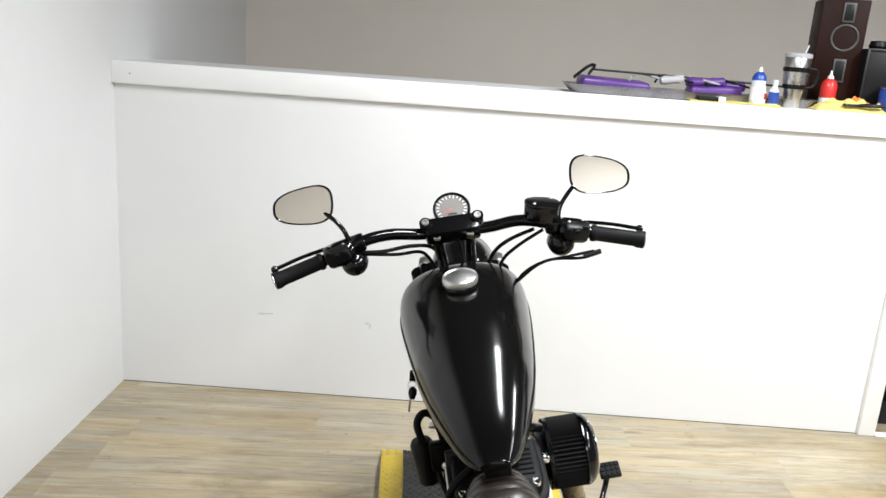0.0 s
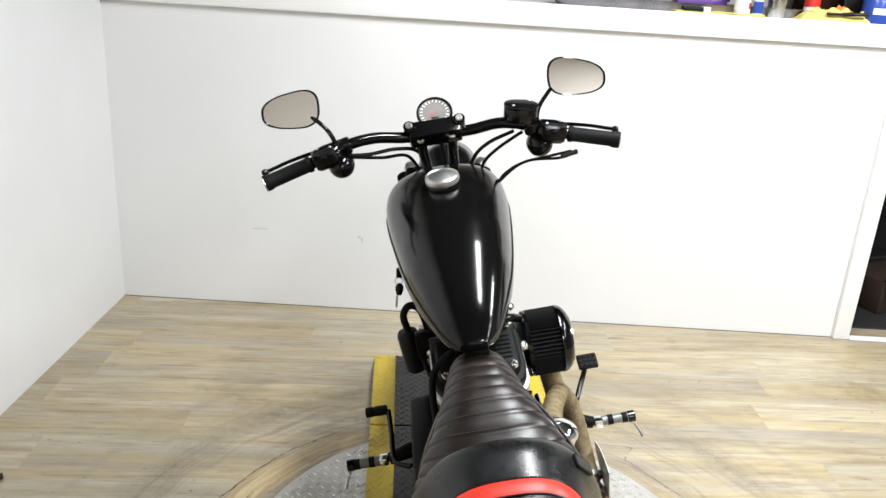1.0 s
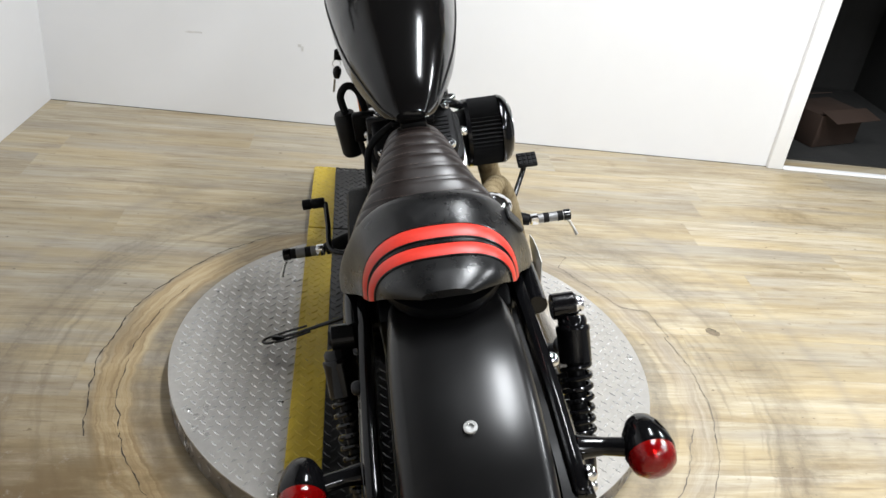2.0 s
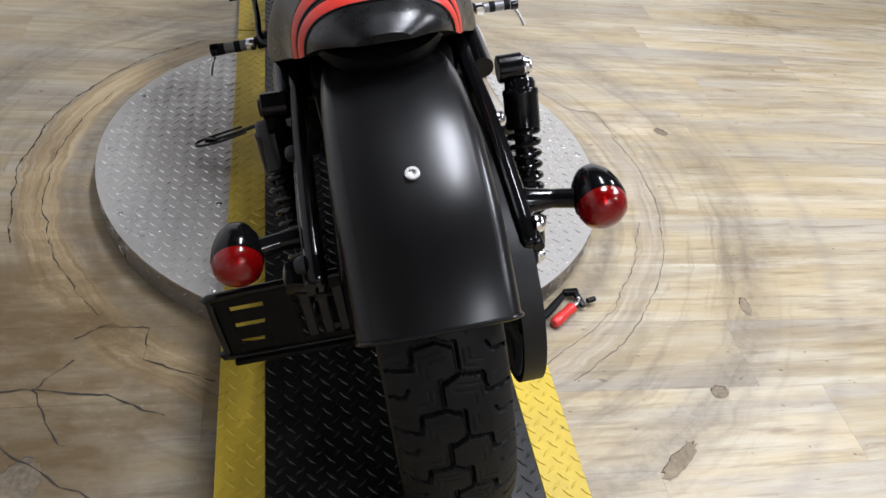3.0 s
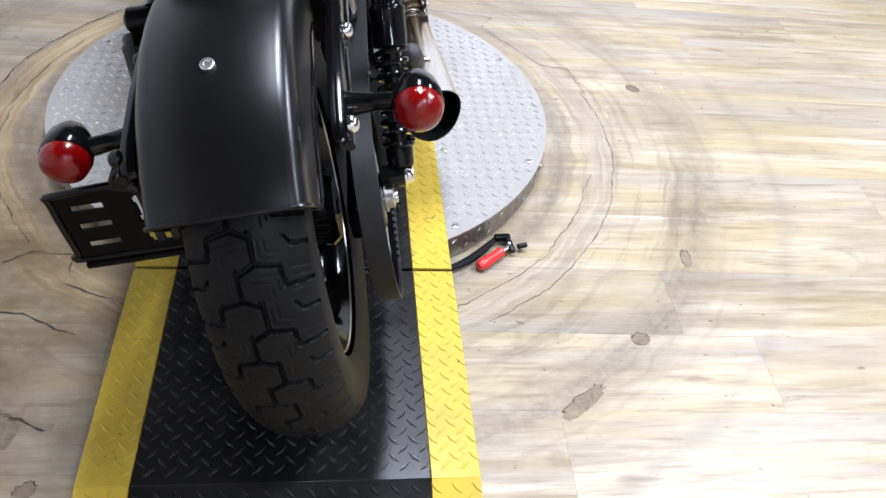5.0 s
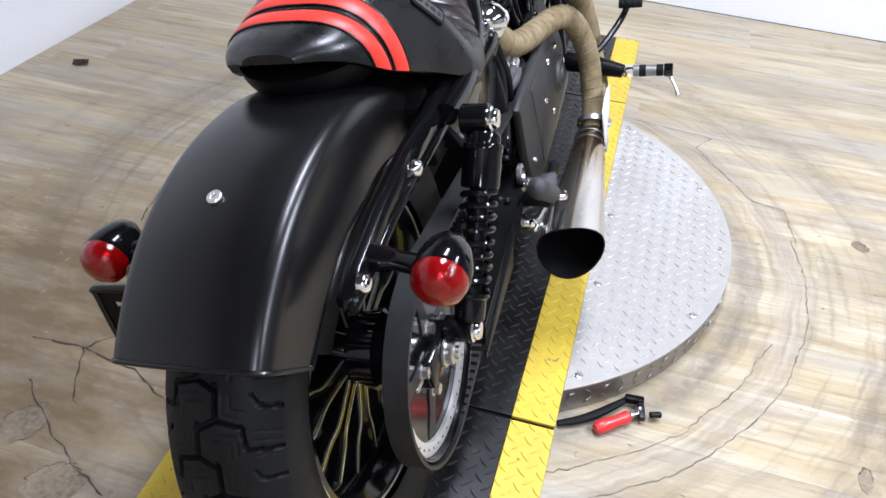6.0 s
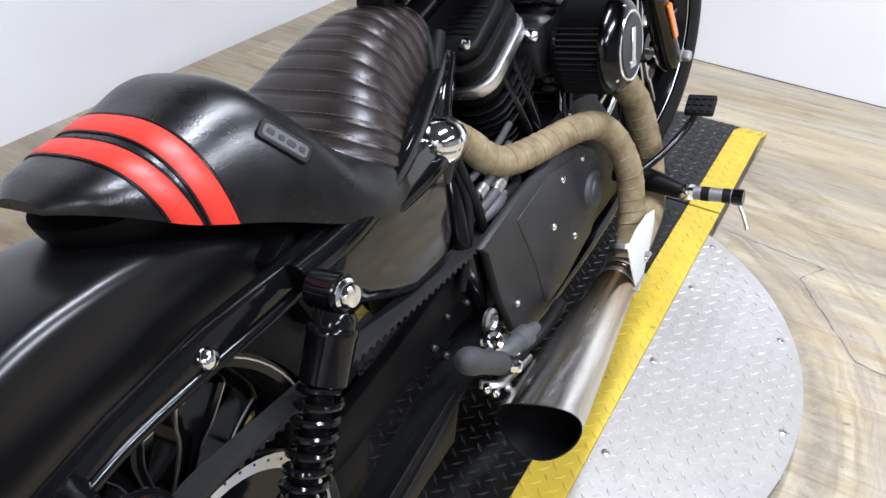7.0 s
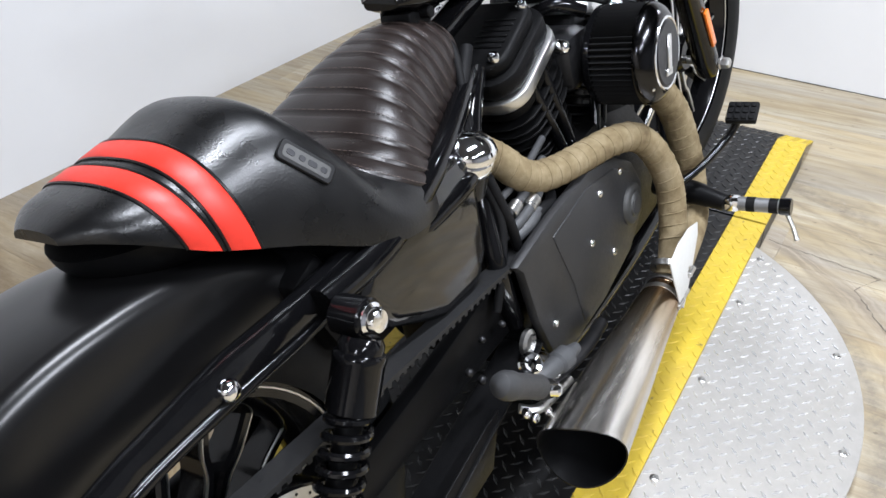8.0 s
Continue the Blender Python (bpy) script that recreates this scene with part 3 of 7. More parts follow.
def tread_cells(x0, x1, y0, y1, pitch):
    """Centres of the marks, turned to and fro like a weave."""
    for i in range(math.floor(x0 / pitch), math.ceil(x1 / pitch) + 1):
        for j in range(math.floor(y0 / pitch), math.ceil(y1 / pitch) + 1):
            x, y = (i + 0.5) * pitch, (j + 0.5) * pitch
            if (i + j) % 2 == 0 and x0 + 0.005 < x < x1 - 0.005 and y0 + 0.006 < y < y1 - 0.006:
                yield x, y, 45 if i % 2 else -45


def lanes(name, y0, y1, height, parent, end=0):
    """One length of runway: black lane between two yellow ones. end: +1 or -1 adds the sloping lip there."""
    for x0, x1, mat, nm in ((-HW, -YIN, YELLOW_PLATE, "yellow_lane"), (-YIN, YIN, BLACK_PLATE, "black_lane"), (YIN, HW, YELLOW_PLATE, "yellow_lane")):
        b = box((x1 - x0 - 0.0006, y1 - y0, 0.006), ((x0 + x1) / 2, (y0 + y1) / 2, height - 0.003), bevel=0.0008, seg=1)
        part(nm, b, mat, parent)
        high = 0.0017 if mat is YELLOW_PLATE else 0.0022
        treads("tread", [pose(x, y, height + 0.0001, 0, 0, a) for x, y, a in tread_cells(x0, x1, y0, y1, 0.0155)], mat, parent, high=high)
        if end:
            foot = RAMPS[end][1]
            ya, yb = (y1, foot) if end > 0 else (-foot, y0)
            run = yb - ya
            drop = height - 0.007
            tilt = -math.degrees(math.atan2(drop, run)) * end
            long = math.hypot(run, drop)
            mid = ((x0 + x1) / 2, (ya + yb) / 2, (height + 0.007) / 2)
            m = pose(*mid, tilt, 0, 0)
            b = box((x1 - x0 - 0.0006, long, 0.006), (0, 0, -0.003), bevel=0.0008, seg=1)
            bmesh.ops.transform(b, matrix=m, verts=b.verts)
            part(nm + "_slope", b, mat, parent)
            treads("tread", [m @ pose(x - mid[0], y, 0.0001, 0, 0, a) for x, y, a in tread_cells(x0, x1, -long / 2, long / 2, 0.0155)], mat, parent, high=high)


turntable = thing("turntable", "round aluminium tread-plate turntable with a black and yellow runway", "turntable")
# two plate halves beside the runway
for s in (-1, 1):
    pts = []
    a1 = math.acos(HW / RAD)
    for i in range(41):
        a = -a1 + 2 * a1 * i / 40
        pts.append((s * RAD * math.cos(a), RAD * math.sin(a)))
    half = part("tread_plate", prism(pts, 0.005, pose(0, 0, DECK - 0.0065), 0.0008, 1), ALU_PLATE, turntable)
    spots = []
    for x, y, a in tread_cells(HW, RAD, -RAD, RAD, 0.0155):
        if math.hypot(x, y) < RAD - 0.014:
            spots.append(pose(s * x, y, DECK - 0.0039, 0, 0, a))
    treads("tread", spots, ALU_PLATE, turntable, 0.021)
    for deg in (0, 24.5, -24.5, 56, -56):
        a = radians(deg)
        part("screw", lathe([(0.0075, 0), (0.0075, 0.001), (0.0055, 0.0022), (0.002, 0.0022), (0.0018, 0.0012), (0, 0.0012)], (s * 0.562 * math.cos(a), 0.562 * math.sin(a), DECK - 0.004), (0, 0, 1), 14), STEEL, turntable)
    for yy in (-0.2, 0.05, 0.3):
        part("screw", lathe([(0.0075, 0), (0.0075, 0.001), (0.0055, 0.0022), (0.002, 0.0022), (0.0018, 0.0012), (0, 0.0012)], (s * (HW + 0.022), yy, DECK - 0.004), (0, 0, 1), 14), STEEL, turntable)
    rows = []
    for h in (0.006, DECK - 0.0065):
        rows.append([(s * RAD * 0.997 * math.cos(-a1 + 2 * a1 * i / 40), RAD * 0.997 * math.sin(-a1 + 2 * a1 * i / 40), h) for i in range(41)])
    part("rim_skirt", grid(rows), SKIRT, turntable, "tread-plate skirt round the turntable")
    spots = []
    for i in range(34):
        a = -a1 + 2 * a1 * (i + 0.5) / 34
        for h, t in ((0.021, 45), (0.045, -45)):
            up = Matrix.Translation((s * RAD * 0.9975 * math.cos(a), RAD * 0.9975 * math.sin(a), h)) @ V((s * math.cos(a), math.sin(a), 0)).to_track_quat("Z", "Y").to_matrix().to_4x4()
            spots.append(up @ pose(0, 0, 0, 0, 0, t if i % 2 else -t))
    treads("tread", spots, SKIRT, turntable, 0.021)
part("hub_core", lathe([(0, 0.004), (RAD - 0.03, 0.004), (RAD - 0.03, DECK - 0.012), (0, DECK - 0.012)], (0, 0, 0), (0, 0, 1), 48), DARK_METAL, turntable)
lanes("centre", -SLIT, SLIT, DECK, turntable)
part("lane_base", box((HW * 2 - 0.004, SLIT * 2 - 0.002, DECK - 0.014), (0, 0, (DECK - 0.006) / 2), bevel=0.001, seg=1), DARK_METAL, turntable)
for s, nm in ((-1, "black and yellow tread-plate entry ramp behind the turntable"), (1, "black and yellow tread-plate ramp in front of the turntable")):
    rp = thing("ramp", nm, "ramp", group="turntable ramps")
    ya, yb = sorted((s * (SLIT + 0.008), s * RAMPS[s][0]))
    lanes("ramp", ya, yb, DECK, rp, s)
    part("ramp_base", box((HW * 2 - 0.004, yb - ya - 0.002, DECK - 0.008), (0, (ya + yb) / 2, (DECK - 0.006) / 2 - 0.001), bevel=0.001, seg=1), DARK_METAL, rp)

# ---- cracks and patches in the floor ----
rng = random.Random(5)


def ribbon(name, pts, width, label, mat=None):
    """A thin jagged dark line lying on the planks."""
    line = []
    for a, b in zip(pts, pts[1:]):
        n = max(2, int(math.dist(a, b) / 0.012))
        for i in range(n):
            t = i / n
            line.append(V((a[0] + (b[0] - a[0]) * t + rng.uniform(-1, 1) * 0.003, a[1] + (b[1] - a[1]) * t + rng.uniform(-1, 1) * 0.003, 0.0012)))
    rows = []
    for i, p in enumerate(line):
        d = (line[min(i + 1, len(line) - 1)] - line[max(i - 1, 0)]).normalized()
        w = width * rng.uniform(0.05, 0.8) / 2
        n = V((-d.y, d.x, 0))
        rows.append([p - n * w, p + V((0, 0, 0.0003)), p + n * w])
    return tagged(finish(name, grid(rows), mat or CRACK), label, "crack", kind="structure")


def arc(r, a0, a1, n=14):
    return [((r + rng.uniform(-0.006, 0.006)) * math.cos(radians(a0 + (a1 - a0) * i / n)), (r + rng.uniform(-0.006, 0.006)) * math.sin(radians(a0 + (a1 - a0) * i / n))) for i in range(n + 1)]


CR = "jagged dark crack in the vinyl planks"
ribbon("floor_crack", arc(0.766, 116, 200, 20), 0.006, CR)
ribbon("floor_crack", arc(0.70, 150, 222, 16), 0.004, CR)
ribbon("floor_crack", [(-0.559, -0.518), (-0.519, -0.489), (-0.435, -0.498), (-0.434, -0.575), (-0.298, -0.641)], 0.0055, CR)
ribbon("floor_crack", [(-0.72, -0.639), (-0.609, -0.636), (-0.547, -0.562)], 0.0055, CR)
ribbon("floor_crack", [(-0.61, -0.636), (-0.491, -0.655), (-0.374, -0.713)], 0.006, CR)
ribbon("floor_crack", [(-0.61, -0.636), (-0.558, -0.741), (-0.526, -0.768)], 0.0055, CR)
ribbon("floor_crack", arc(0.985, 228, 248, 7), 0.006, CR)
ribbon("floor_crack", [(0.302, 0.648), (0.548, 0.612), (0.507, 0.545), (0.655, 0.327), (0.73, 0.315), (0.755, 0.173)], 0.0045, CR, WORN_CRACK)
ribbon("floor_crack", arc(0.766, 14, -62, 18), 0.0045, "worn grey crack in the vinyl planks", WORN_CRACK)
ribbon("floor_crack", arc(0.705, -16, -70, 12), 0.004, "worn grey crack in the vinyl planks", WORN_CRACK)


def scab(at, size, turn, seed):
    """A small patch where the vinyl has torn away."""
    q = random.Random(seed)
    b = bmesh.new()
    n = 30
    edge = [(math.cos(2 * math.pi * i / n) * size[0] * q.uniform(0.8, 1.08), math.sin(2 * math.pi * i / n) * size[1] * q.uniform(0.8, 1.08)) for i in range(n)]
    b.faces.new([b.verts.new((x, y, 0.0011)) for x, y in edge])
    m = pose(at[0], at[1], 0, 0, 0, turn)
    bmesh.ops.transform(b, matrix=m, verts=b.verts)
    tagged(finish("floor_patch", b, SCREED), "torn patch in the vinyl showing grey screed", "floor patch", kind="structure")
    pts = [(m @ V((x, y, 0))).to_2d() for x, y in edge]
    ribbon("floor_crack", [tuple(p) for p in pts[: n // 2]], 0.0026, "dark ragged edge of a torn vinyl patch")


scab((0.512, -0.866), (0.062, 0.016), 38, 1)
scab((0.661, -0.717), (0.02, 0.016), 10, 2)
scab((0.83, -0.488), (0.012, 0.028), -8, 3)
scab((0.902, 0.218), (0.022, 0.016), -40, 4)
scab((-0.472, -0.914), (0.05, 0.045), 20, 6)
scab((-0.598, -0.822), (0.05, 0.035), 70, 17)
scab((-0.386, -1.014), (0.02, 0.014), 30, 8)

# ---- the motorcycle: x to its right, y forward, z up from the rear tyre's foot ----
bike = thing("motorcycle", "black cruiser motorcycle with red-striped seat leaning on its side stand", "motorcycle", pose(0.069, -0.807, 0.073, 0, 0, 0.8) @ pose(0, 0, 0, 0, -12.0, 0))
AX = 0.312        # axle height
FY = 1.50        # front axle, forward of the rear one


# -- tyres and wheels --
def groove_depth(s, v, period):
    """How deep the tread is cut at arc length s and width place v, both in mm."""
    best = 0.0
    for side in (1, -1):
        ss = (s + (0 if side > 0 else period / 2)) % period
        vv = v * side
        for lines in GROOVES:
            for (s0, v0), (s1, v1), w in lines:
                for k in (-period, 0, period):
                    ax, ay, bx, by = s0 + k, v0, s1 + k, v1
                    dx, dy = bx - ax, by - ay
                    t = max(0, min(1, ((ss - ax) * dx + (vv - ay) * dy) / (dx * dx + dy * dy)))
                    d = math.hypot(ss - ax - t * dx, vv - ay - t * dy)
                    if d < w:
                        best = max(best, min(1.0, (w - d) / 0.9))
    for (s0, v0), (s1, v1) in SIPES:
        for side in (1, -1):
            ss, vv = (s + (0 if side > 0 else period / 2)) % period, v * side
            dx, dy = s1 - s0, v1 - v0
            t = max(0, min(1, ((ss - s0) * dx + (vv - v0) * dy) / (dx * dx + dy * dy)))
            if math.hypot(ss - s0 - t * dx, vv - v0 - t * dy) < 0.8:
                best = max(best, 0.12)
    return best


# zigzag main grooves and hooked side cuts, drawn for one side of the tread
GROOVES = [
    [((-4, 11), (30, 11), 3.1), ((30, 11), (40, -11), 3.1)],
    [((30, 11), (36, 40), 2.9), ((36, 40), (58, 43), 2.9), ((58, 43), (62, 80), 2.7)],
    [((14, 56), (17, 80), 2.6), ((4, 50), (14, 56), 1.8)],
]


# fine cuts inside the blocks
SIPES = [((4, 20), (24, 20)), ((24, 20), (28, 36)), ((4, 28), (18, 28)), ((18, 28), (21, 44)), ((42, 6), (46, 34)), ((46, 34), (66, 36)), ((50, 2), (53, 26)), ((53, 26), (70, 28)), ((66, 50), (68, 74)), ((40, 52), (44, 76)), ((50, 52), (53, 76))]


def tyre(name, at, radius, width, crown, bead, parent, tread, period):
    """A tyre about the x axis with its tread cut in."""
    turn = 2 * math.pi * radius * 1000
    reps = max(1, round(turn / period))
    nu, nv = (reps * 52, 104) if tread else (96, 26)
    per = turn / reps
    table = {}
    rows = []
    for i in range(nu):
        a = 2 * math.pi * i / nu
        row = []
        for j in range(nv + 1):
            w = j / nv * 2 - 1
            if abs(w) < 0.74:      # tread
                q = w / 0.74
                x = q * width / 2 * 0.93
                r = radius - crown * q * q * (0.55 + 0.45 * q * q)
                if tread:
                    key = (round((i % 52) * per / 52, 2), j)
                    if key not in table:
                        table[key] = groove_depth(key[0], q * 75, per)
                    r -= 0.008 * table[key]
            else:                  # side wall down to the bead
                q = (abs(w) - 0.74) / 0.26
                x = math.copysign(width / 2 * (0.93 + 0.13 * math.sin(q * math.pi * 0.75) - 0.22 * q * q), w)
                r = radius - crown - (radius - crown - bead) * q ** 1.15
            row.append((at[0] + x, at[1] + r * math.cos(a), at[2] + r * math.sin(a)))
        rows.append(row)
    return part(name, grid(rows, False, True), TYRE, parent, "", 50)


def spoke_wheel(name, at, rim_r, rim_w, hub_r, hub_w, n, tyre_args):
    """A cast wheel: tyre, rim, hub and forked spokes with bright cut edges."""
    wh = new(name)
    wh.parent = bike
    x0, y0, z0 = at
    tyre("tyre", at, *tyre_args[:4], wh, *tyre_args[4:])
    w = rim_w / 2
    prof = [(rim_r + 0.012, -w), (rim_r + 0.012, -w + 0.006), (rim_r - 0.004, -w + 0.012), (rim_r - 0.012, -w * 0.5), (rim_r - 0.022, 0), (rim_r - 0.012, w * 0.5), (rim_r - 0.004, w - 0.012), (rim_r + 0.012, w - 0.006), (rim_r + 0.012, w),
            (rim_r - 0.012, w), (rim_r - 0.02, w - 0.01), (rim_r - 0.036, w * 0.3), (rim_r - 0.036, -w * 0.3), (rim_r - 0.02, -w + 0.01), (rim_r - 0.012, -w)]
    part("rim", lathe(prof, at, (1, 0, 0), 64, None, True), GLOSS_BLACK, wh)
    part("rim_edge", ring((x0 + w, y0, z0), (1, 0, 0), rim_r - 0.002, 0.0016, 64, 6), ALUMINIUM, wh, "thin bright machined rim edge")
    part("hub", lathe([(0.012, -hub_w / 2), (hub_r * 0.8, -hub_w / 2), (hub_r, -hub_w / 2 + 0.01), (hub_r * 0.72, 0), (hub_r, hub_w / 2 - 0.01), (hub_r * 0.8, hub_w / 2), (0.012, hub_w / 2)], at, (1, 0, 0), 32), GLOSS_BLACK, wh)
    for i in range(n):
        a = 2 * math.pi * i / n + 0.2
        body, edge = bmesh.new(), bmesh.new()

        def at_polar(r, off, x):
            c, s = math.cos(a), math.sin(a)
            return V((x0 + x, y0 + r * c - off * s, z0 + r * s + off * c))

        ew = 0.003 if rim_r > 0.23 else 0.0008
        rh, rr = hub_r * 0.85, rim_r - 0.026
        fork = rh + (rr - rh) * 0.42
        for s in (-1, 1):
            pts = [(rh, s * 0.007), (fork, s * 0.009), (fork + 0.03, s * 0.021), (rr, s * 0.03)]
            line = spline([at_polar(r, o, 0) for r, o in pts], 4)
            rows, bright = [], []
            for k, p in enumerate(line):
                t = (line[min(k + 1, len(line) - 1)] - line[max(k - 1, 0)]).normalized()
                nrm = t.cross(V((1, 0, 0)))
                d = 0.016 + 0.006 * (1 - k / len(line))
                h = 0.0065
                rows.append([p + nrm * h + V((-d, 0, 0)), p - nrm * h + V((-d, 0, 0)), p - nrm * h + V((d - 0.004, 0, 0)), p - nrm * h * 0.5 + V((d, 0, 0)), p + nrm * h * 0.5 + V((d, 0, 0)), p + nrm * h + V((d - 0.004, 0, 0))])
                e = nrm * (-h * s * 0.75)
                bright.append([p + e + nrm * ew + V((d - 0.002, 0, 0)), p + e - nrm * ew + V((d - 0.002, 0, 0)), p + e - nrm * ew + V((d + 0.0008, 0, 0)), p + e + nrm * ew + V((d + 0.0008, 0, 0))])
            grid(rows, True, False, True, body)
            grid(bright, True, False, True, edge)
        sp = part("spoke", body, GLOSS_BLACK, wh)
        part("machined_edge", edge, ALUMINIUM, sp, "bright machined spoke edge")
    return wh


rear_wheel = spoke_wheel("rear_wheel", (0, 0, AX), 0.208, 0.1, 0.055, 0.14, 9, (0.312, 0.142, 0.03, 0.212, True, 80))
front_wheel = spoke_wheel("front_wheel", (0, FY, AX + 0.016), 0.252, 0.07, 0.045, 0.1, 9, (0.33, 0.104, 0.024, 0.25, False, 100))

# -- final drive on the right --
sprocket = part("drive_sprocket", lathe([(0.02, 0.1), (0.05, 0.1), (0.05, 0.112), (0.09, 0.116), (0.118, 0.116), (0.134, 0.112), (0.134, 0.138), (0.1312, 0.138), (0.1305, 0.124), (0.09, 0.122), (0.05, 0.122), (0.02, 0.122)], (0, 0, AX), (1, 0, 0), 64), GLOSS_BLACK, bike)
bright = lathe([(0.112, 0.1235), (0.112, 0.1285), (0.13, 0.1285), (0.13, 0.1235)], (0, 0, AX), (1, 0, 0), 64)
part("bright_ring", bright, WHITE_PAINT_METAL, sprocket, "pale machined sprocket ring with small holes")
holes = bmesh.new()
for i in range(40):
    a = 2 * math.pi * i / 40
    rod((0.128, 0.121 * math.cos(a), AX + 0.121 * math.sin(a)), (0.1292, 0.121 * math.cos(a), AX + 0.121 * math.sin(a)), 0.0016, n=8, edge=0.0002, bm=holes)
part("ring_holes", holes, BLACK_PLASTIC, sprocket, "row of small dark holes")
for i in range(5):
    a = 2 * math.pi * i / 5 + 0.4
    b = bmesh.new()
    lathe([(0.011, 0), (0.011, 0.006), (0.008, 0.006), (0.008, 0.014), (0, 0.015)], (0.12, 0.046 * math.cos(a), AX + 0.046 * math.sin(a)), (1, 0, 0), 6, b)
    part("sprocket_bolt", b, STEEL, sprocket)
    d = V((0, math.cos(a), math.sin(a)))
    n = V((0, -math.sin(a), math.cos(a)))
    c = V((0.118, 0, AX))
    part("sprocket_web", grid([[c + d * r + n * w + V((dx, 0, 0)) for dx, w in ((-0.004, hw), (0.006, hw), (0.006, -hw), (-0.004, -hw))] for r, hw in ((0.045, 0.015), (0.075, 0.009), (0.11, 0.014))], True, False, True), DARK_METAL, sprocket)

# toothed belt round the rear sprocket and the engine pulley
PY, PZ, PR, SR = 0.59, 0.325, 0.062, 0.138
loop = []
base = math.atan2(PZ - AX, PY)
dist = math.hypot(PY, PZ - AX)
lean = math.asin((SR - PR) / dist)
up, dn = base + math.pi / 2 - lean, base - math.pi / 2 + lean
for i in range(41):
    a = up + (2 * math.pi - (up - dn)) * i / 40
    loop.append((SR * math.cos(a), AX + SR * math.sin(a)))
for i in range(17):
    a = dn + (up - dn) * i / 16
    loop.append((PY + PR * math.cos(a), PZ + PR * math.sin(a)))
n = len(loop)
rows = []
for i in range(n):
    p, q0, q1 = V(loop[i]), V(loop[i - 1]), V(loop[(i + 1) % n])
    t = (q1 - q0).normalized()
    o = V((t.y, -t.x))
    rows.append([(0.112, *(p)), (0.142, *(p)), (0.142, *(p + o * 0.005)), (0.112, *(p + o * 0.005))])
belt = part("drive_belt", grid(rows, True, True), BELT, bike, "toothed black drive belt", 60)
for (y0, z0), (y1, z1) in (((PY + PR * math.cos(up), PZ + PR * math.sin(up)), (SR * math.cos(up), AX + SR * math.sin(up))), ((SR * math.cos(dn), AX + SR * math.sin(dn)), (PY + PR * math.cos(dn), PZ + PR * math.sin(dn)))):
    ln = math.dist((y0, z0), (y1, z1))
    teeth = bmesh.new()
    t = V((y1 - y0, z1 - z0)).normalized()
    o = V((t.y, -t.x))
    for k in range(int(ln / 0.014)):
        c = V((y0, z0)) + t * (k * 0.014 + 0.005)
        rows = [[(x, *(c - t * 0.004 + o * 0.0002)), (x, *(c + t * 0.004 + o * 0.0002)), (x, *(c + t * 0.0025 - o * 0.005)), (x, *(c - t * 0.0025 - o * 0.005))] for x in (0.113, 0.141)]
        grid(rows, True, False, True, teeth)
    part("belt_teeth", teeth, BELT, belt)["kind"] = "stuff"

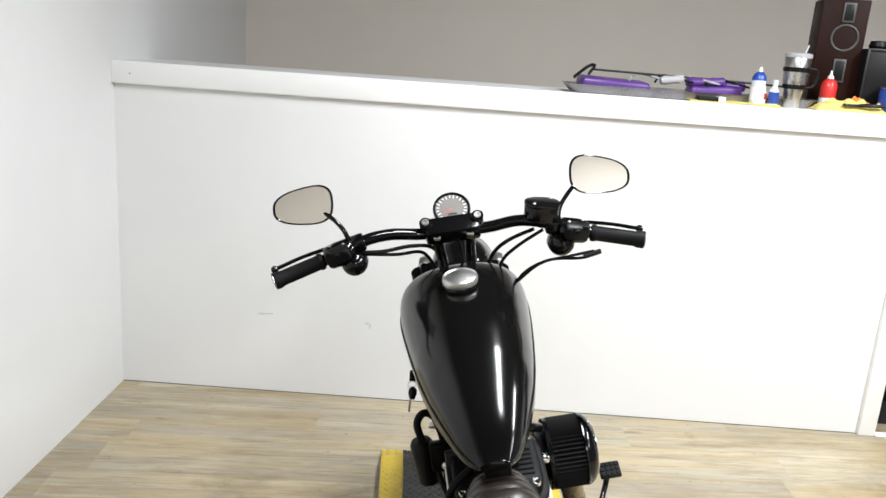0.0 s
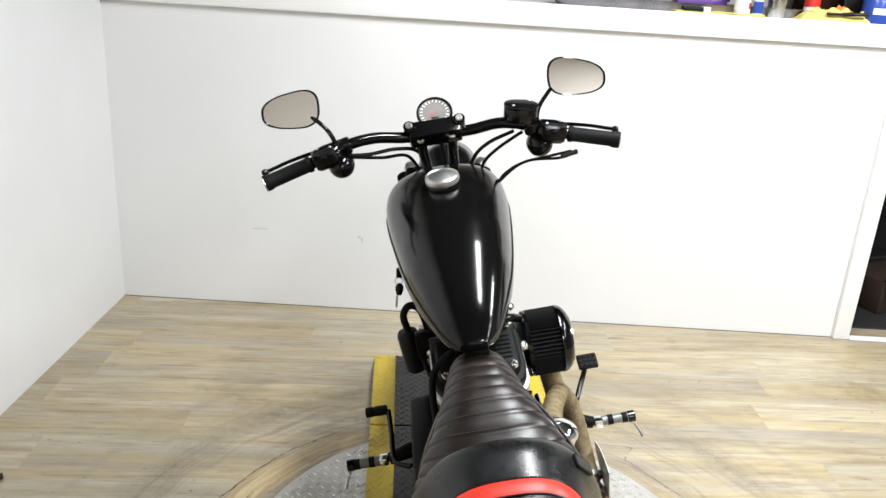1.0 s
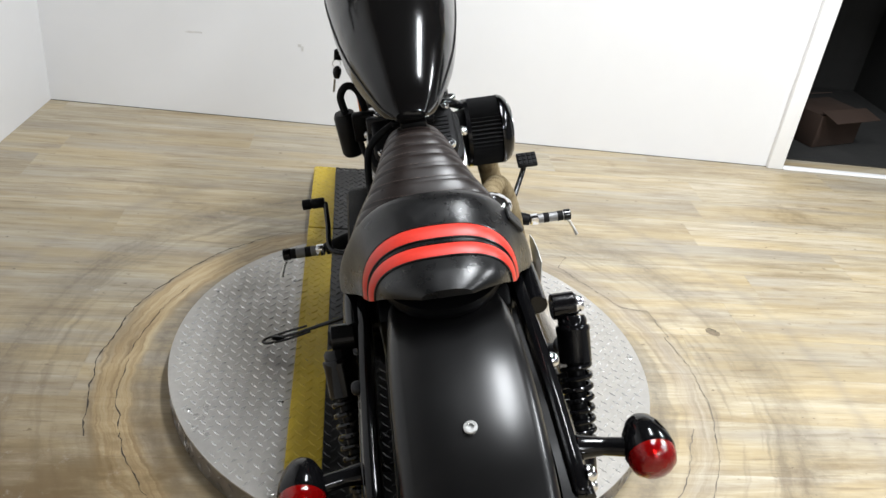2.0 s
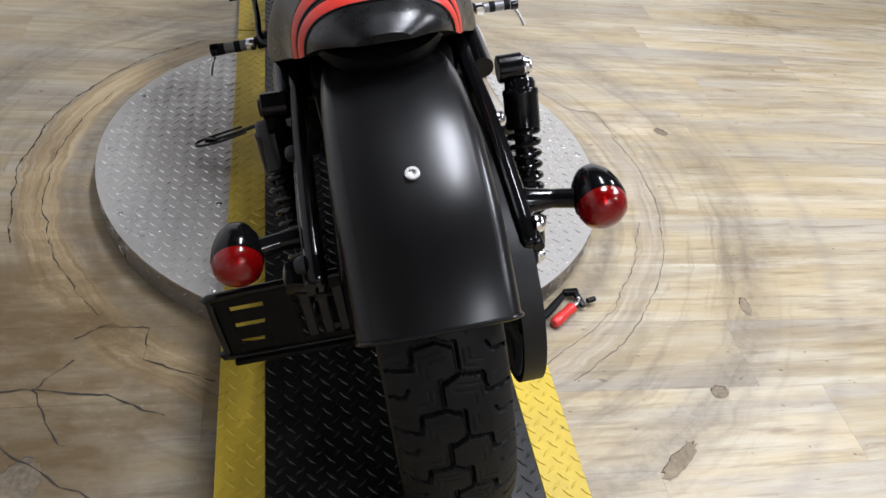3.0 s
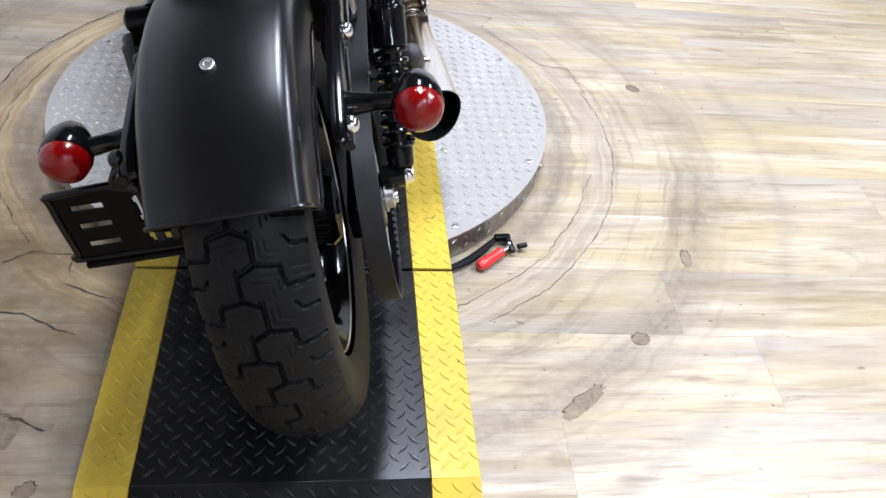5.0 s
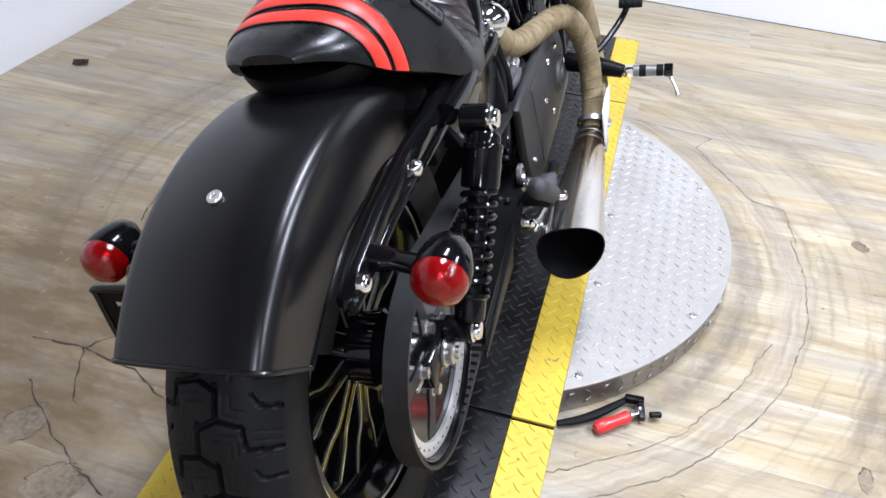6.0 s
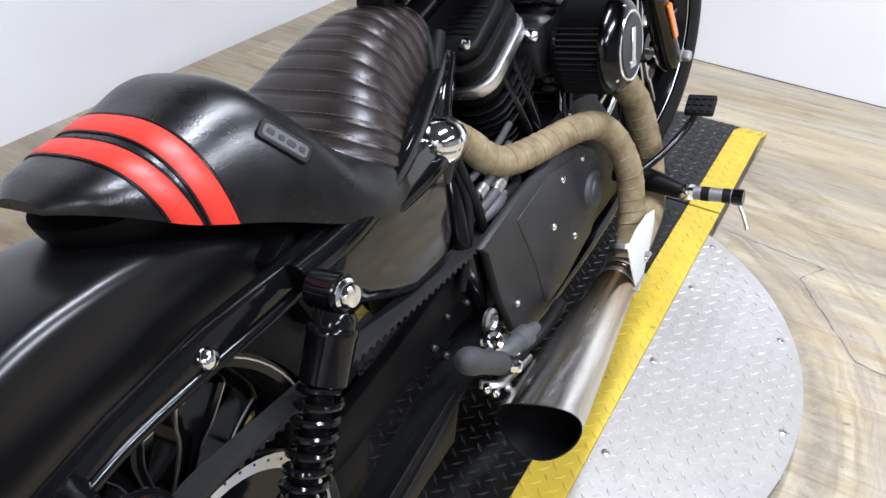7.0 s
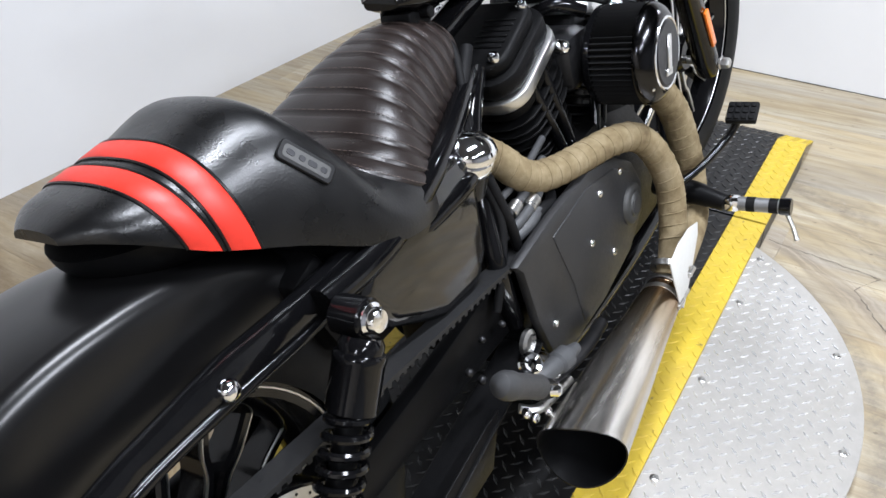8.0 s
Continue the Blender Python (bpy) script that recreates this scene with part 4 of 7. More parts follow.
# -- swing arm, axle, shocks --
for s in (-1, 1):
    arm = part("swing_arm", sheet_x([(-0.05, 0.288), (0.12, 0.285), (0.32, 0.285), (0.5, 0.28), (0.56, 0.3), (0.56, 0.36), (0.5, 0.372), (0.32, 0.352), (0.12, 0.338), (-0.05, 0.336)], s * 0.098, 0.022, 0.006), POWDER_BLACK, bike)
    b = box((0.036, 0.085, 0.05), (s * 0.12, 0.0, AX), bevel=0.008)
    part("axle_block", b, GLOSS_BLACK, arm)
    b = lathe([(0.0, 0.019), (0.0085, 0.0185), (0.009, 0.014), (0.0125, 0.014), (0.0155, 0.012), (0.0155, 0.003), (0.02, 0.003), (0.02, 0.0), (0, 0.0)], (s * 0.139, 0.006, AX - 0.002), (s, 0, 0), 24)
    part("axle_nut", b, STEEL if s > 0 else POWDER_BLACK, arm)
    b = rod((s * 0.122, -0.04, AX), (s * 0.122, -0.068, AX), 0.004)
    part("adjuster", b, STEEL if s > 0 else POWDER_BLACK, arm)
    # shock absorber
    w = 0.0 if s > 0 else 0.02
    top, bot = V((s * (0.185 - w), 0.162, 0.566)), V((s * (0.167 - w), 0.018, 0.345))
    d = (top - bot).normalized()
    shock = part("shock_absorber", rod(bot + d * 0.02, top - d * 0.03, 0.013), POWDER_BLACK, bike)
    can = bmesh.new()
    lathe([(0, 0), (0.0225, 0), (0.0245, 0.002), (0.0245, 0.046), (0.0252, 0.048), (0.0252, 0.053), (0.024, 0.0555), (0.0215, 0.056), (0.0215, 0.064), (0.018, 0.07), (0, 0.07)], top - d * 0.086, d, 32, can)
    part("shroud", can, GLOSS_BLACK, shock, "gloss black upper shock shroud")
    b = box((0.006, 0.008, 0.011), tuple(top - d * 0.06 + V((s * 0.0, -0.024, -0.004))), bevel=0.002)
    part("warning_tag", b, WHITE_PLASTIC, shock, "small pale tag on the shroud")
    low = lathe([(0, 0), (0.018, 0), (0.02, 0.004), (0.02, 0.028), (0.0235, 0.031), (0.0235, 0.036), (0.0, 0.038)], bot + d * 0.012, d, 24)
    part("spring_seat", low, GLOSS_BLACK, shock)
    x, y, _ = basis(d)
    run = (top - bot).length - 0.088 - 0.05
    coil = [bot + d * (0.05 + run * i / 144) + (x * math.cos(i / 144 * 2 * math.pi * 8) + y * math.sin(i / 144 * 2 * math.pi * 8)) * 0.0205 for i in range(145)]
    part("spring", tube(coil, 0.0043, 8, 1), GLOSS_BLACK, shock, "gloss black coil spring")
    for p, r in ((top, 0.0195), (bot, 0.017)):
        part("eye", rod(p - V((s * 0.03, 0, 0)), p + V((s * 0.005, 0, 0)), r), GLOSS_BLACK, shock)
        b = lathe([(0.016, 0), (0.016, 0.003), (0.0125, 0.005), (0.0125, 0.009), (0.0105, 0.012), (0.004, 0.0132), (0, 0.0135)] if s > 0 else [(0.012, 0), (0.012, 0.004), (0, 0.005)], p + V((s * 0.005, 0, 0)), (s, 0, 0), 18)
        part("acorn_nut", b, CHROME if s > 0 else DARK_METAL, shock, "chrome acorn nut")

# lower belt guard, right
part("belt_guard", sheet_x([(0.12, 0.185), (0.33, 0.195), (0.37, 0.262), (0.34, 0.262), (0.14, 0.232)], 0.146, 0.004, 0.0012), POWDER_BLACK, bike, "black pressed lower belt guard")

part("belt_shelf", prism([(0.092, 0.13), (0.152, 0.13), (0.152, 0.5), (0.092, 0.5)], 0.004, Matrix.Translation((0, 0, 0.16)) @ Matrix(((1, 0, 0, 0), (0, 1, 0, 0), (0, 0.19, 1, 0.008), (0, 0, 0, 1))), 0.001, 1), POWDER_BLACK, bike, "black debris shelf over the lower belt run")

# -- frame --
frame_part = part("frame", tube([(0.05, 0.6, 0.62), (0.112, 0.42, 0.596), (0.135, 0.27, 0.572), (0.135, 0.16, 0.57)], 0.0155, 14), GLOSS_BLACK, bike, "gloss black tubular steel frame")
for pts, r in (([(-0.05, 0.6, 0.62), (-0.112, 0.42, 0.596), (-0.135, 0.27, 0.572), (-0.135, 0.16, 0.57)], 0.0155), ([(0, 1.12, 0.82), (0, 0.95, 0.75), (0, 0.7, 0.69), (0.0, 0.52, 0.65)], 0.02),
               ([(0.05, 0.62, 0.62), (0.085, 0.52, 0.55), (0.12, 0.47, 0.42), (0.11, 0.5, 0.3)], 0.015), ([(-0.05, 0.62, 0.62), (-0.085, 0.52, 0.55), (-0.12, 0.47, 0.42), (-0.11, 0.5, 0.3)], 0.015),
               ([(0.03, 1.14, 0.74), (0.08, 1.2, 0.5), (0.11, 1.14, 0.22), (0.12, 1.0, 0.17), (0.12, 0.6, 0.18), (0.11, 0.5, 0.28)], 0.014), ([(-0.03, 1.14, 0.74), (-0.08, 1.2, 0.5), (-0.11, 1.14, 0.22), (-0.12, 1.0, 0.17), (-0.12, 0.6, 0.18), (-0.11, 0.5, 0.28)], 0.014)):
    part("frame_tube", tube(pts, r, 12), GLOSS_BLACK, frame_part)
part("steering_head", rod((0, 1.19, 0.78), (0, 1.125, 0.9), 0.03), GLOSS_BLACK, frame_part)

left_signal = None
# fender struts with bolts and turn signals
for s in (-1, 1):
    top = [(0.27, 0.592), (0.16, 0.586), (0.06, 0.588), (-0.05, 0.577), (-0.13, 0.562), (-0.165, 0.545)]
    lo = [(-0.165, 0.532), (-0.12, 0.534), (-0.04, 0.548), (0.06, 0.548), (0.16, 0.545), (0.27, 0.552)]
    strut = part("fender_strut", sheet_x([(y, z) for y, z in top] + lo, s * 0.118, 0.022, 0.0095), GLOSS_BLACK, bike, "gloss black forged fender strut")
    for y, z in ((0.047, 0.565), (-0.141, 0.549), (0.245, 0.574)):
        part("strut_bolt", hexbolt((s * 0.128, y, z), (s, 0, 0), 0.0105, 0.012), CHROME if s > 0 else DARK_METAL, strut)
    # added gloss tube, there to catch a highlight along the strut's lower edge
    part("highlight_rail", tube([(s * 0.127, y, z) for y, z in ((-0.165, 0.536), (-0.12, 0.538), (-0.04, 0.55), (0.06, 0.551), (0.16, 0.549), (0.27, 0.556), (0.36, 0.582))], 0.0065, 12), GLOSS_BLACK, strut)
    sig = new("turn_signal")
    sig.parent = bike
    left_signal = sig if s < 0 else left_signal
    c = V((s * 0.2, -0.112, 0.552))
    part("stalk", tube([(s * 0.12, -0.085, 0.55), (s * 0.15, -0.09, 0.551), (s * 0.185, -0.1, 0.552)], [0.016, 0.011, 0.012], 14), GLOSS_BLACK, sig)
    part("shell", lathe([(0, 0.056), (0.008, 0.054), (0.017, 0.046), (0.025, 0.032), (0.029, 0.016), (0.03, 0.0), (0.028, -0.003), (0, -0.003)], c, (0, 1, 0.12), 28), GLOSS_BLACK, sig)
    part("lens", lathe([(0.0285, -0.001), (0.0285, -0.008), (0.0255, -0.017), (0.0178, -0.024), (0.0085, -0.0272), (0, -0.028)], c, (0, 1, 0.12), 28), RED_LENS, sig, "translucent red lens")
    part("bulb_seat", lathe([(0.014, -0.003), (0.012, -0.014), (0, -0.02)], c, (0, 1, 0.12), 14), CHROME, sig)

# -- rear fender --
def fender_at(a, x, lift=0.0):
    """A point on the fender: a is the angle round the axle in degrees from straight back, x across it (-1 to 1)."""
    half = np.interp(a, [30, 60, 90, 120], [0.084, 0.085, 0.085, 0.08])
    top = np.interp(a, [30, 60, 90, 125], [0.366, 0.362, 0.353, 0.352])
    skirt = np.interp(a, [34, 45, 60, 90, 125], [0.055, 0.075, 0.085, 0.085, 0.06])
    u = abs(x)
    if u < 0.72:
        xx, r = half * u / 0.72 * 0.8, top - 0.0075 * (u / 0.72) ** 2.4
    elif u < 0.86:
        t = (u - 0.72) / 0.14 * math.pi / 2
        xx, r = half * (0.8 + 0.2 * math.sin(t)), top - 0.0075 - half * 0.25 * (1 - math.cos(t))
    else:
        t = (u - 0.86) / 0.14
        xx, r = half * (1.0 + 0.01 * t), top - 0.0075 - half * 0.25 - skirt * t
    r += lift
    return V((math.copysign(xx, x), -r * math.cos(radians(a)), AX + r * math.sin(radians(a))))


us = [-1 + 2 * i / 56 for i in range(57)]
rows = [[fender_at(41.5 + 84.5 * k / 40, u) for u in us] for k in range(41)]
inner = [[fender_at(41.5 + 84.5 * k / 40, u, -0.0035) for u in us] for k in range(41)]
b = grid(rows)
grid(inner, bm=b)
grid([[a[0], c[0]] for a, c in zip(rows, inner)], bm=b)
grid([[a[-1], c[-1]] for a, c in zip(rows, inner)], bm=b)
grid([rows[0], inner[0]], bm=b)
fender = part("rear_fender", b, SATIN_BLACK, bike, "satin black bobbed rear fender", 50)
bp = fender_at(67.3, 0.0)
part("fender_screw", hexbolt(bp, bp - V((0, 0, AX)), 0.008, 0.0045, dome=False), ALUMINIUM, fender, "bright socket-head screw on the fender crown")
part("fender_edge", tube([fender_at(41.2, -1 + 2 * i / 24) for i in range(25)], 0.0028, 8, 2), SATIN_BLACK, fender)
for s in (-1, 1):
    part("skirt_roll", tube([fender_at(41.5 + 80 * k / 12, s) for k in range(13)], 0.0032, 8, 3), GLOSS_BLACK, fender)
    # inner mud guard side seen under the skirt
    part("inner_panel", grid([[fender_at(44 + 74 * k / 12, s * 0.93, -0.02 - 0.055 * q) for q in (0, 1)] for k in range(13)]), POWDER_BLACK, fender)

# side-mounted plate bracket on the left
plate = new("plate_bracket")
plate.parent = bike
py, top, bot, xl, xr = -0.094, 0.479, 0.373, -0.255, -0.098
M = Matrix(((1, 0, 0, 0), (0, 0, -1, py), (0, 1, 0, 0), (0, 0, 0, 1)))


def bracket_bar(x0, z0, x1, z1, depth=0.004):
    b = box((x1 - x0, depth, z1 - z0), ((x0 + x1) / 2, py, (z0 + z1) / 2), bevel=0.0012, seg=1)
    return b


part("outer_frame", tube([(xl, py, bot + 0.01), (xl, py, top - 0.012), (xl + 0.012, py, top), (xr, py, top + 0.006)], 0.0055, 10, 4), GLOSS_BLACK, plate)
part("outer_frame", tube([(xl, py, bot + 0.01), (xl + 0.01, py, bot), (xr + 0.06, py, bot + 0.0)], 0.0055, 10, 4), GLOSS_BLACK, plate)
zs = [bot + 0.005, bot + 0.02, bot + 0.028, bot + 0.05, bot + 0.058, bot + 0.079, bot + 0.087, top]
for z0, z1 in zip(zs[::2], zs[1::2]):
    part("slat", bracket_bar(xl + 0.004, z0, -0.155, z1), POWDER_BLACK, plate)
part("slat", bracket_bar(xl + 0.004, bot + 0.004, xl + 0.02, top - 0.004, 0.0046), POWDER_BLACK, plate)
part("slat", bracket_bar(-0.195, bot + 0.004, -0.158, top - 0.004, 0.0046), POWDER_BLACK, plate)
for xx in (-0.145, -0.125, -0.105):
    part("slat", bracket_bar(xx - 0.006, bot + 0.01, xx + 0.006, top - 0.004), DARK_METAL, plate)
part("slat", bracket_bar(-0.165, top - 0.016, xr, top + 0.004, 0.005), POWDER_BLACK, plate)
part("slat", bracket_bar(-0.165, bot + 0.0, xr, bot + 0.014, 0.005), POWDER_BLACK, plate)
part("mount_arm", tube([(-0.12, -0.09, 0.47), (-0.15, -0.05, 0.44), (-0.155, 0.0, 0.36)], 0.012, 10), GLOSS_BLACK, plate)
part("mount_arm", box((0.05, 0.04, 0.02), (-0.135, -0.115, 0.505), (0, 14, 0), 0.006), GLOSS_BLACK, plate)
part("mount_screw", hexbolt((-0.128, -0.138, 0.506), (0, -1, 0), 0.007, 0.006), DARK_METAL, plate)
hold = Matrix.Translation((-0.12, py, 0.45))
plate.matrix_basis = hold @ Matrix.Scale(0.87, 4) @ hold.inverted()
part("foot_bar", box((0.17, 0.012, 0.008), (-0.165, py - 0.004, bot - 0.006), bevel=0.002), POWDER_BLACK, plate)

# -- seat --
SY = [0.012, 0.020, 0.036, 0.06, 0.092, 0.138, 0.183, 0.218, 0.25, 0.288, 0.335, 0.38, 0.43, 0.50, 0.56, 0.592, 0.605]
ST = [0.722, 0.731, 0.736, 0.739, 0.743, 0.751, 0.764, 0.759, 0.718, 0.656, 0.666, 0.693, 0.716, 0.729, 0.720, 0.706, 0.690]
SB = [0.716, 0.713, 0.706, 0.692, 0.668, 0.645, 0.623, 0.602, 0.585, 0.574, 0.566, 0.565, 0.577, 0.604, 0.632, 0.655, 0.672]
SW = [0.020, 0.050, 0.068, 0.083, 0.096, 0.108, 0.121, 0.137, 0.150, 0.155, 0.148, 0.129, 0.103, 0.078, 0.063, 0.051, 0.034]


def soft_interp(x, xs, ys):
    """Smooth values between the stations."""
    t = 0.0
    for k, w in ((-0.018, 1), (-0.009, 2), (0, 3), (0.009, 2), (0.018, 1)):
        t += w * np.interp(x + k, xs, ys)
    return t / 9


def seat_at(y, a, lift=0.0):
    """Cover surface: y along the seat, a from 0 (right lower edge) over the top to 1 (left lower edge)."""
    w, zt, zb = soft_interp(y, SY, SW) + lift, soft_interp(y, SY, ST) + lift, soft_interp(y, SY, SB)
    c, s = math.cos(math.pi * a), math.sin(math.pi * a)
    return V((math.copysign(abs(c) ** 0.74, c) * w, y, zb + (zt - zb) * abs(s) ** 0.86))


def split_y(a):
    """Where the ribbed part meets the smooth rear part."""
    s = abs(2 * a - 1)
    return 0.272 + 0.078 * s ** 1.6 + 0.05 * s ** 6


na = 64
aa = [i / na for i in range(na + 1)]
rows = []
for k in range(49):
    t = k / 48
    rows.append([seat_at(0.012 + (split_y(a) - 0.012) * t ** 1.3, a, -0.002 * (t > 0.985)) for a in aa])
b = grid(rows)
b.faces.new([b.verts.new(p) for p in rows[0][::-1]])
seat = part("seat", b, LEATHER, bike, "black leather solo seat with a ribbed front", 60)
RIBS = 12
rows = []
for k in range(RIBS * 10 + 1):
    t = k / (RIBS * 10)
    ph = (t * RIBS) % 1.0
    row = []
    for a in aa:
        y = split_y(a) + (0.603 - split_y(a)) * t
        puff = 0.0026 * (abs(math.sin(math.pi * ph)) ** 0.55) - 0.002
        row.append(seat_at(y, a, puff))
    rows.append(row)
part("ribbed_panel", grid(rows), RIB_LEATHER, seat, "worn dark brown-black tuck-and-roll leather", 60)
# stitches along every seam
for i in range(RIBS):
    b = bmesh.new()
    t = i / RIBS
    for k in range(6, 59):
        a0, a1 = (k + 0.1) / na, (k + 0.75) / na
        p = [seat_at(split_y(a) + (0.603 - split_y(a)) * t + 0.0042, a, 0.0012) for a in (a0, (a0 + a1) / 2, a1)]
        tube(p, 0.00042, 5, 1, bm=b)
    part("stitching", b, THREAD, seat, "rust-coloured thread stitching")
for y0, y1, sk in ((0.103, 0.129, 0.008), (0.066, 0.091, 0.014)):
    rows = []
    for e in (0, 0.12, 0.5, 0.88, 1):
        rows.append([seat_at(y0 + (y1 - y0) * e + sk * abs(2 * a - 1) ** 2, a, 0.0006 if e in (0, 1) else 0.0024) for a in aa])
    part("red_stripe", grid(rows), RED_VINYL, seat, "bright red vinyl stripe across the seat hump", 60)
    for e in (y0 - 0.001, y1 + 0.001):
        part("piping", tube([seat_at(e + sk * abs(2 * a - 1) ** 2, a, 0.0006) for a in aa], 0.0016, 6, 1), LEATHER, seat)
# small stitched badge on the right, blank
p = seat_at(0.2095, 0.177, 0.001)
nrm = (seat_at(0.2095, 0.15) - seat_at(0.2095, 0.2)).cross(seat_at(0.223, 0.177) - seat_at(0.195, 0.177)).normalized()
if nrm.x < 0:
    nrm = -nrm
u = (seat_at(0.236, 0.15) - seat_at(0.196, 0.25)).normalized()
v = nrm.cross(u).normalized()
M = Matrix(((u.x, v.x, nrm.x, p.x), (u.y, v.y, nrm.y, p.y), (u.z, v.z, nrm.z, p.z), (0, 0, 0, 1)))
badge = part("badge", prism(rounded(0.058, 0.021, 0.005), 0.005, M, 0.001, 1), BLACK_PLASTIC, seat, "small raised dark badge")
part("badge_face", prism(rounded(0.05, 0.0135, 0.004), 0.0055, M, 0.0005, 1), BADGE_PLATE, badge, "dull grey metal face")
for k, (bx, bw) in enumerate(((-0.017, 0.009), (-0.005, 0.007), (0.006, 0.01), (0.018, 0.007))):
    part("badge_bar", prism(rounded(bw, 0.006, 0.002, 3), 0.0062, M @ pose(bx, 0, 0), 0.0004, 1), DARK_METAL, badge)
# underside pan
part("seat_pan", grid([[seat_at(y, a, -0.012) for a in (0.02, 0.0, 1.0, 0.98)] for y in (0.12, 0.2, 0.3, 0.4, 0.5, 0.58)], True, False, True), BLACK_PLASTIC, seat)
rows = [[V((0.09 * math.sin(t) * math.cos(a), 0.135 + 0.115 * math.sin(t) * math.sin(a), 0.692 - 0.062 * math.cos(t))) for a in (2 * math.pi * i / 36 for i in range(36))] for t in (0.04 + 1.5 * k / 14 for k in range(15))]
part("seat_underside", grid(rows, True, False, True), POWDER_BLACK, seat, "rounded black underside of the seat tail")
part("seat_base", grid([[seat_at(y, 0.0), seat_at(y, 1.0)] for y in [0.0125 + 0.59 * i / 40 for i in range(41)]]), POWDER_BLACK, seat)

# -- fuel tank --
TY = [0.562, 0.572, 0.594, 0.627, 0.672, 0.735, 0.81, 0.89, 0.96, 1.02, 1.06, 1.085, 1.095]
TT = [0.742, 0.762, 0.79, 0.818, 0.85, 0.883, 0.914, 0.936, 0.952, 0.96, 0.961, 0.955, 0.937]
TB = [0.732, 0.722, 0.715, 0.711, 0.709, 0.709, 0.706, 0.714, 0.724, 0.738, 0.755, 0.785, 0.83]
TW = [0.022, 0.039, 0.053, 0.067, 0.083, 0.102, 0.117, 0.129, 0.138, 0.144, 0.145, 0.141, 0.126]


def tank_at(y, a, lift=0.0):
    w, zt, zb = (soft_interp(y, TY, q) for q in (TW, TT, TB))
    zm = zb + (zt - zb) * 0.46
    c, s = math.cos(2 * math.pi * a), math.sin(2 * math.pi * a)
    ex, ez = 0.78, (0.86 if s > 0 else 0.55)
    x = math.copysign(abs(c) ** ex, c) * (w + lift)
    z = zm + (zt - zm + lift) * abs(s) ** ez if s > 0 else zm - (zm - zb + lift) * abs(s) ** ez
    return V((x - 0.004, y, z))


ys = [0.56 + 0.537 * (0.5 - 0.5 * math.cos(math.pi * i / 60)) for i in range(61)]
tank = part("fuel_tank", grid([[tank_at(y, i / 64) for i in range(64)] for y in ys], True, False, True), TANK_BLACK, bike, "black teardrop fuel tank", 60)
capm = V((-0.006, 0.945, 0.950))
part("filler_neck", lathe([(0.036, -0.006), (0.036, 0.004), (0.034, 0.007), (0, 0.007)], capm, (0, -0.18, 1), 36), GLOSS_BLACK, tank)
part("fuel_cap", lathe([(0.033, 0.004), (0.0375, 0.006), (0.0385, 0.012), (0.037, 0.019), (0.0335, 0.0215), (0.032, 0.0195), (0.022, 0.0225), (0, 0.0245)], capm, (0, -0.18, 1), 44), ALUMINIUM, tank, "brushed steel fuel cap")
part("tank_seam", tube([tank_at(y, 0.0, 0.001) for y in ys[4:-4:3]], 0.0018, 6, 2), SATIN_BLACK, tank)
part("tank_seam", tube([tank_at(y, 0.5, 0.001) for y in ys[4:-4:3]], 0.0018, 6, 2), SATIN_BLACK, tank)
part("tank_mount", box((0.05, 0.05, 0.03), (0, 0.6, 0.705), bevel=0.006), POWDER_BLACK, tank)
part("tank_mount", rod((-0.04, 0.605, 0.712), (0.04, 0.605, 0.712), 0.008), POWDER_BLACK, tank)

# -- engine --
engine = part("engine", sheet_x([(0.56, 0.2), (0.62, 0.165), (1.06, 0.165), (1.1, 0.22), (1.08, 0.34), (1.0, 0.42), (0.88, 0.45), (0.7, 0.44), (0.58, 0.4), (0.54, 0.3)], 0.0, 0.21, 0.02), ENGINE_BLACK, bike, "black air-cooled V-twin engine")
CR_Y, CR_Z = 0.83, 0.30
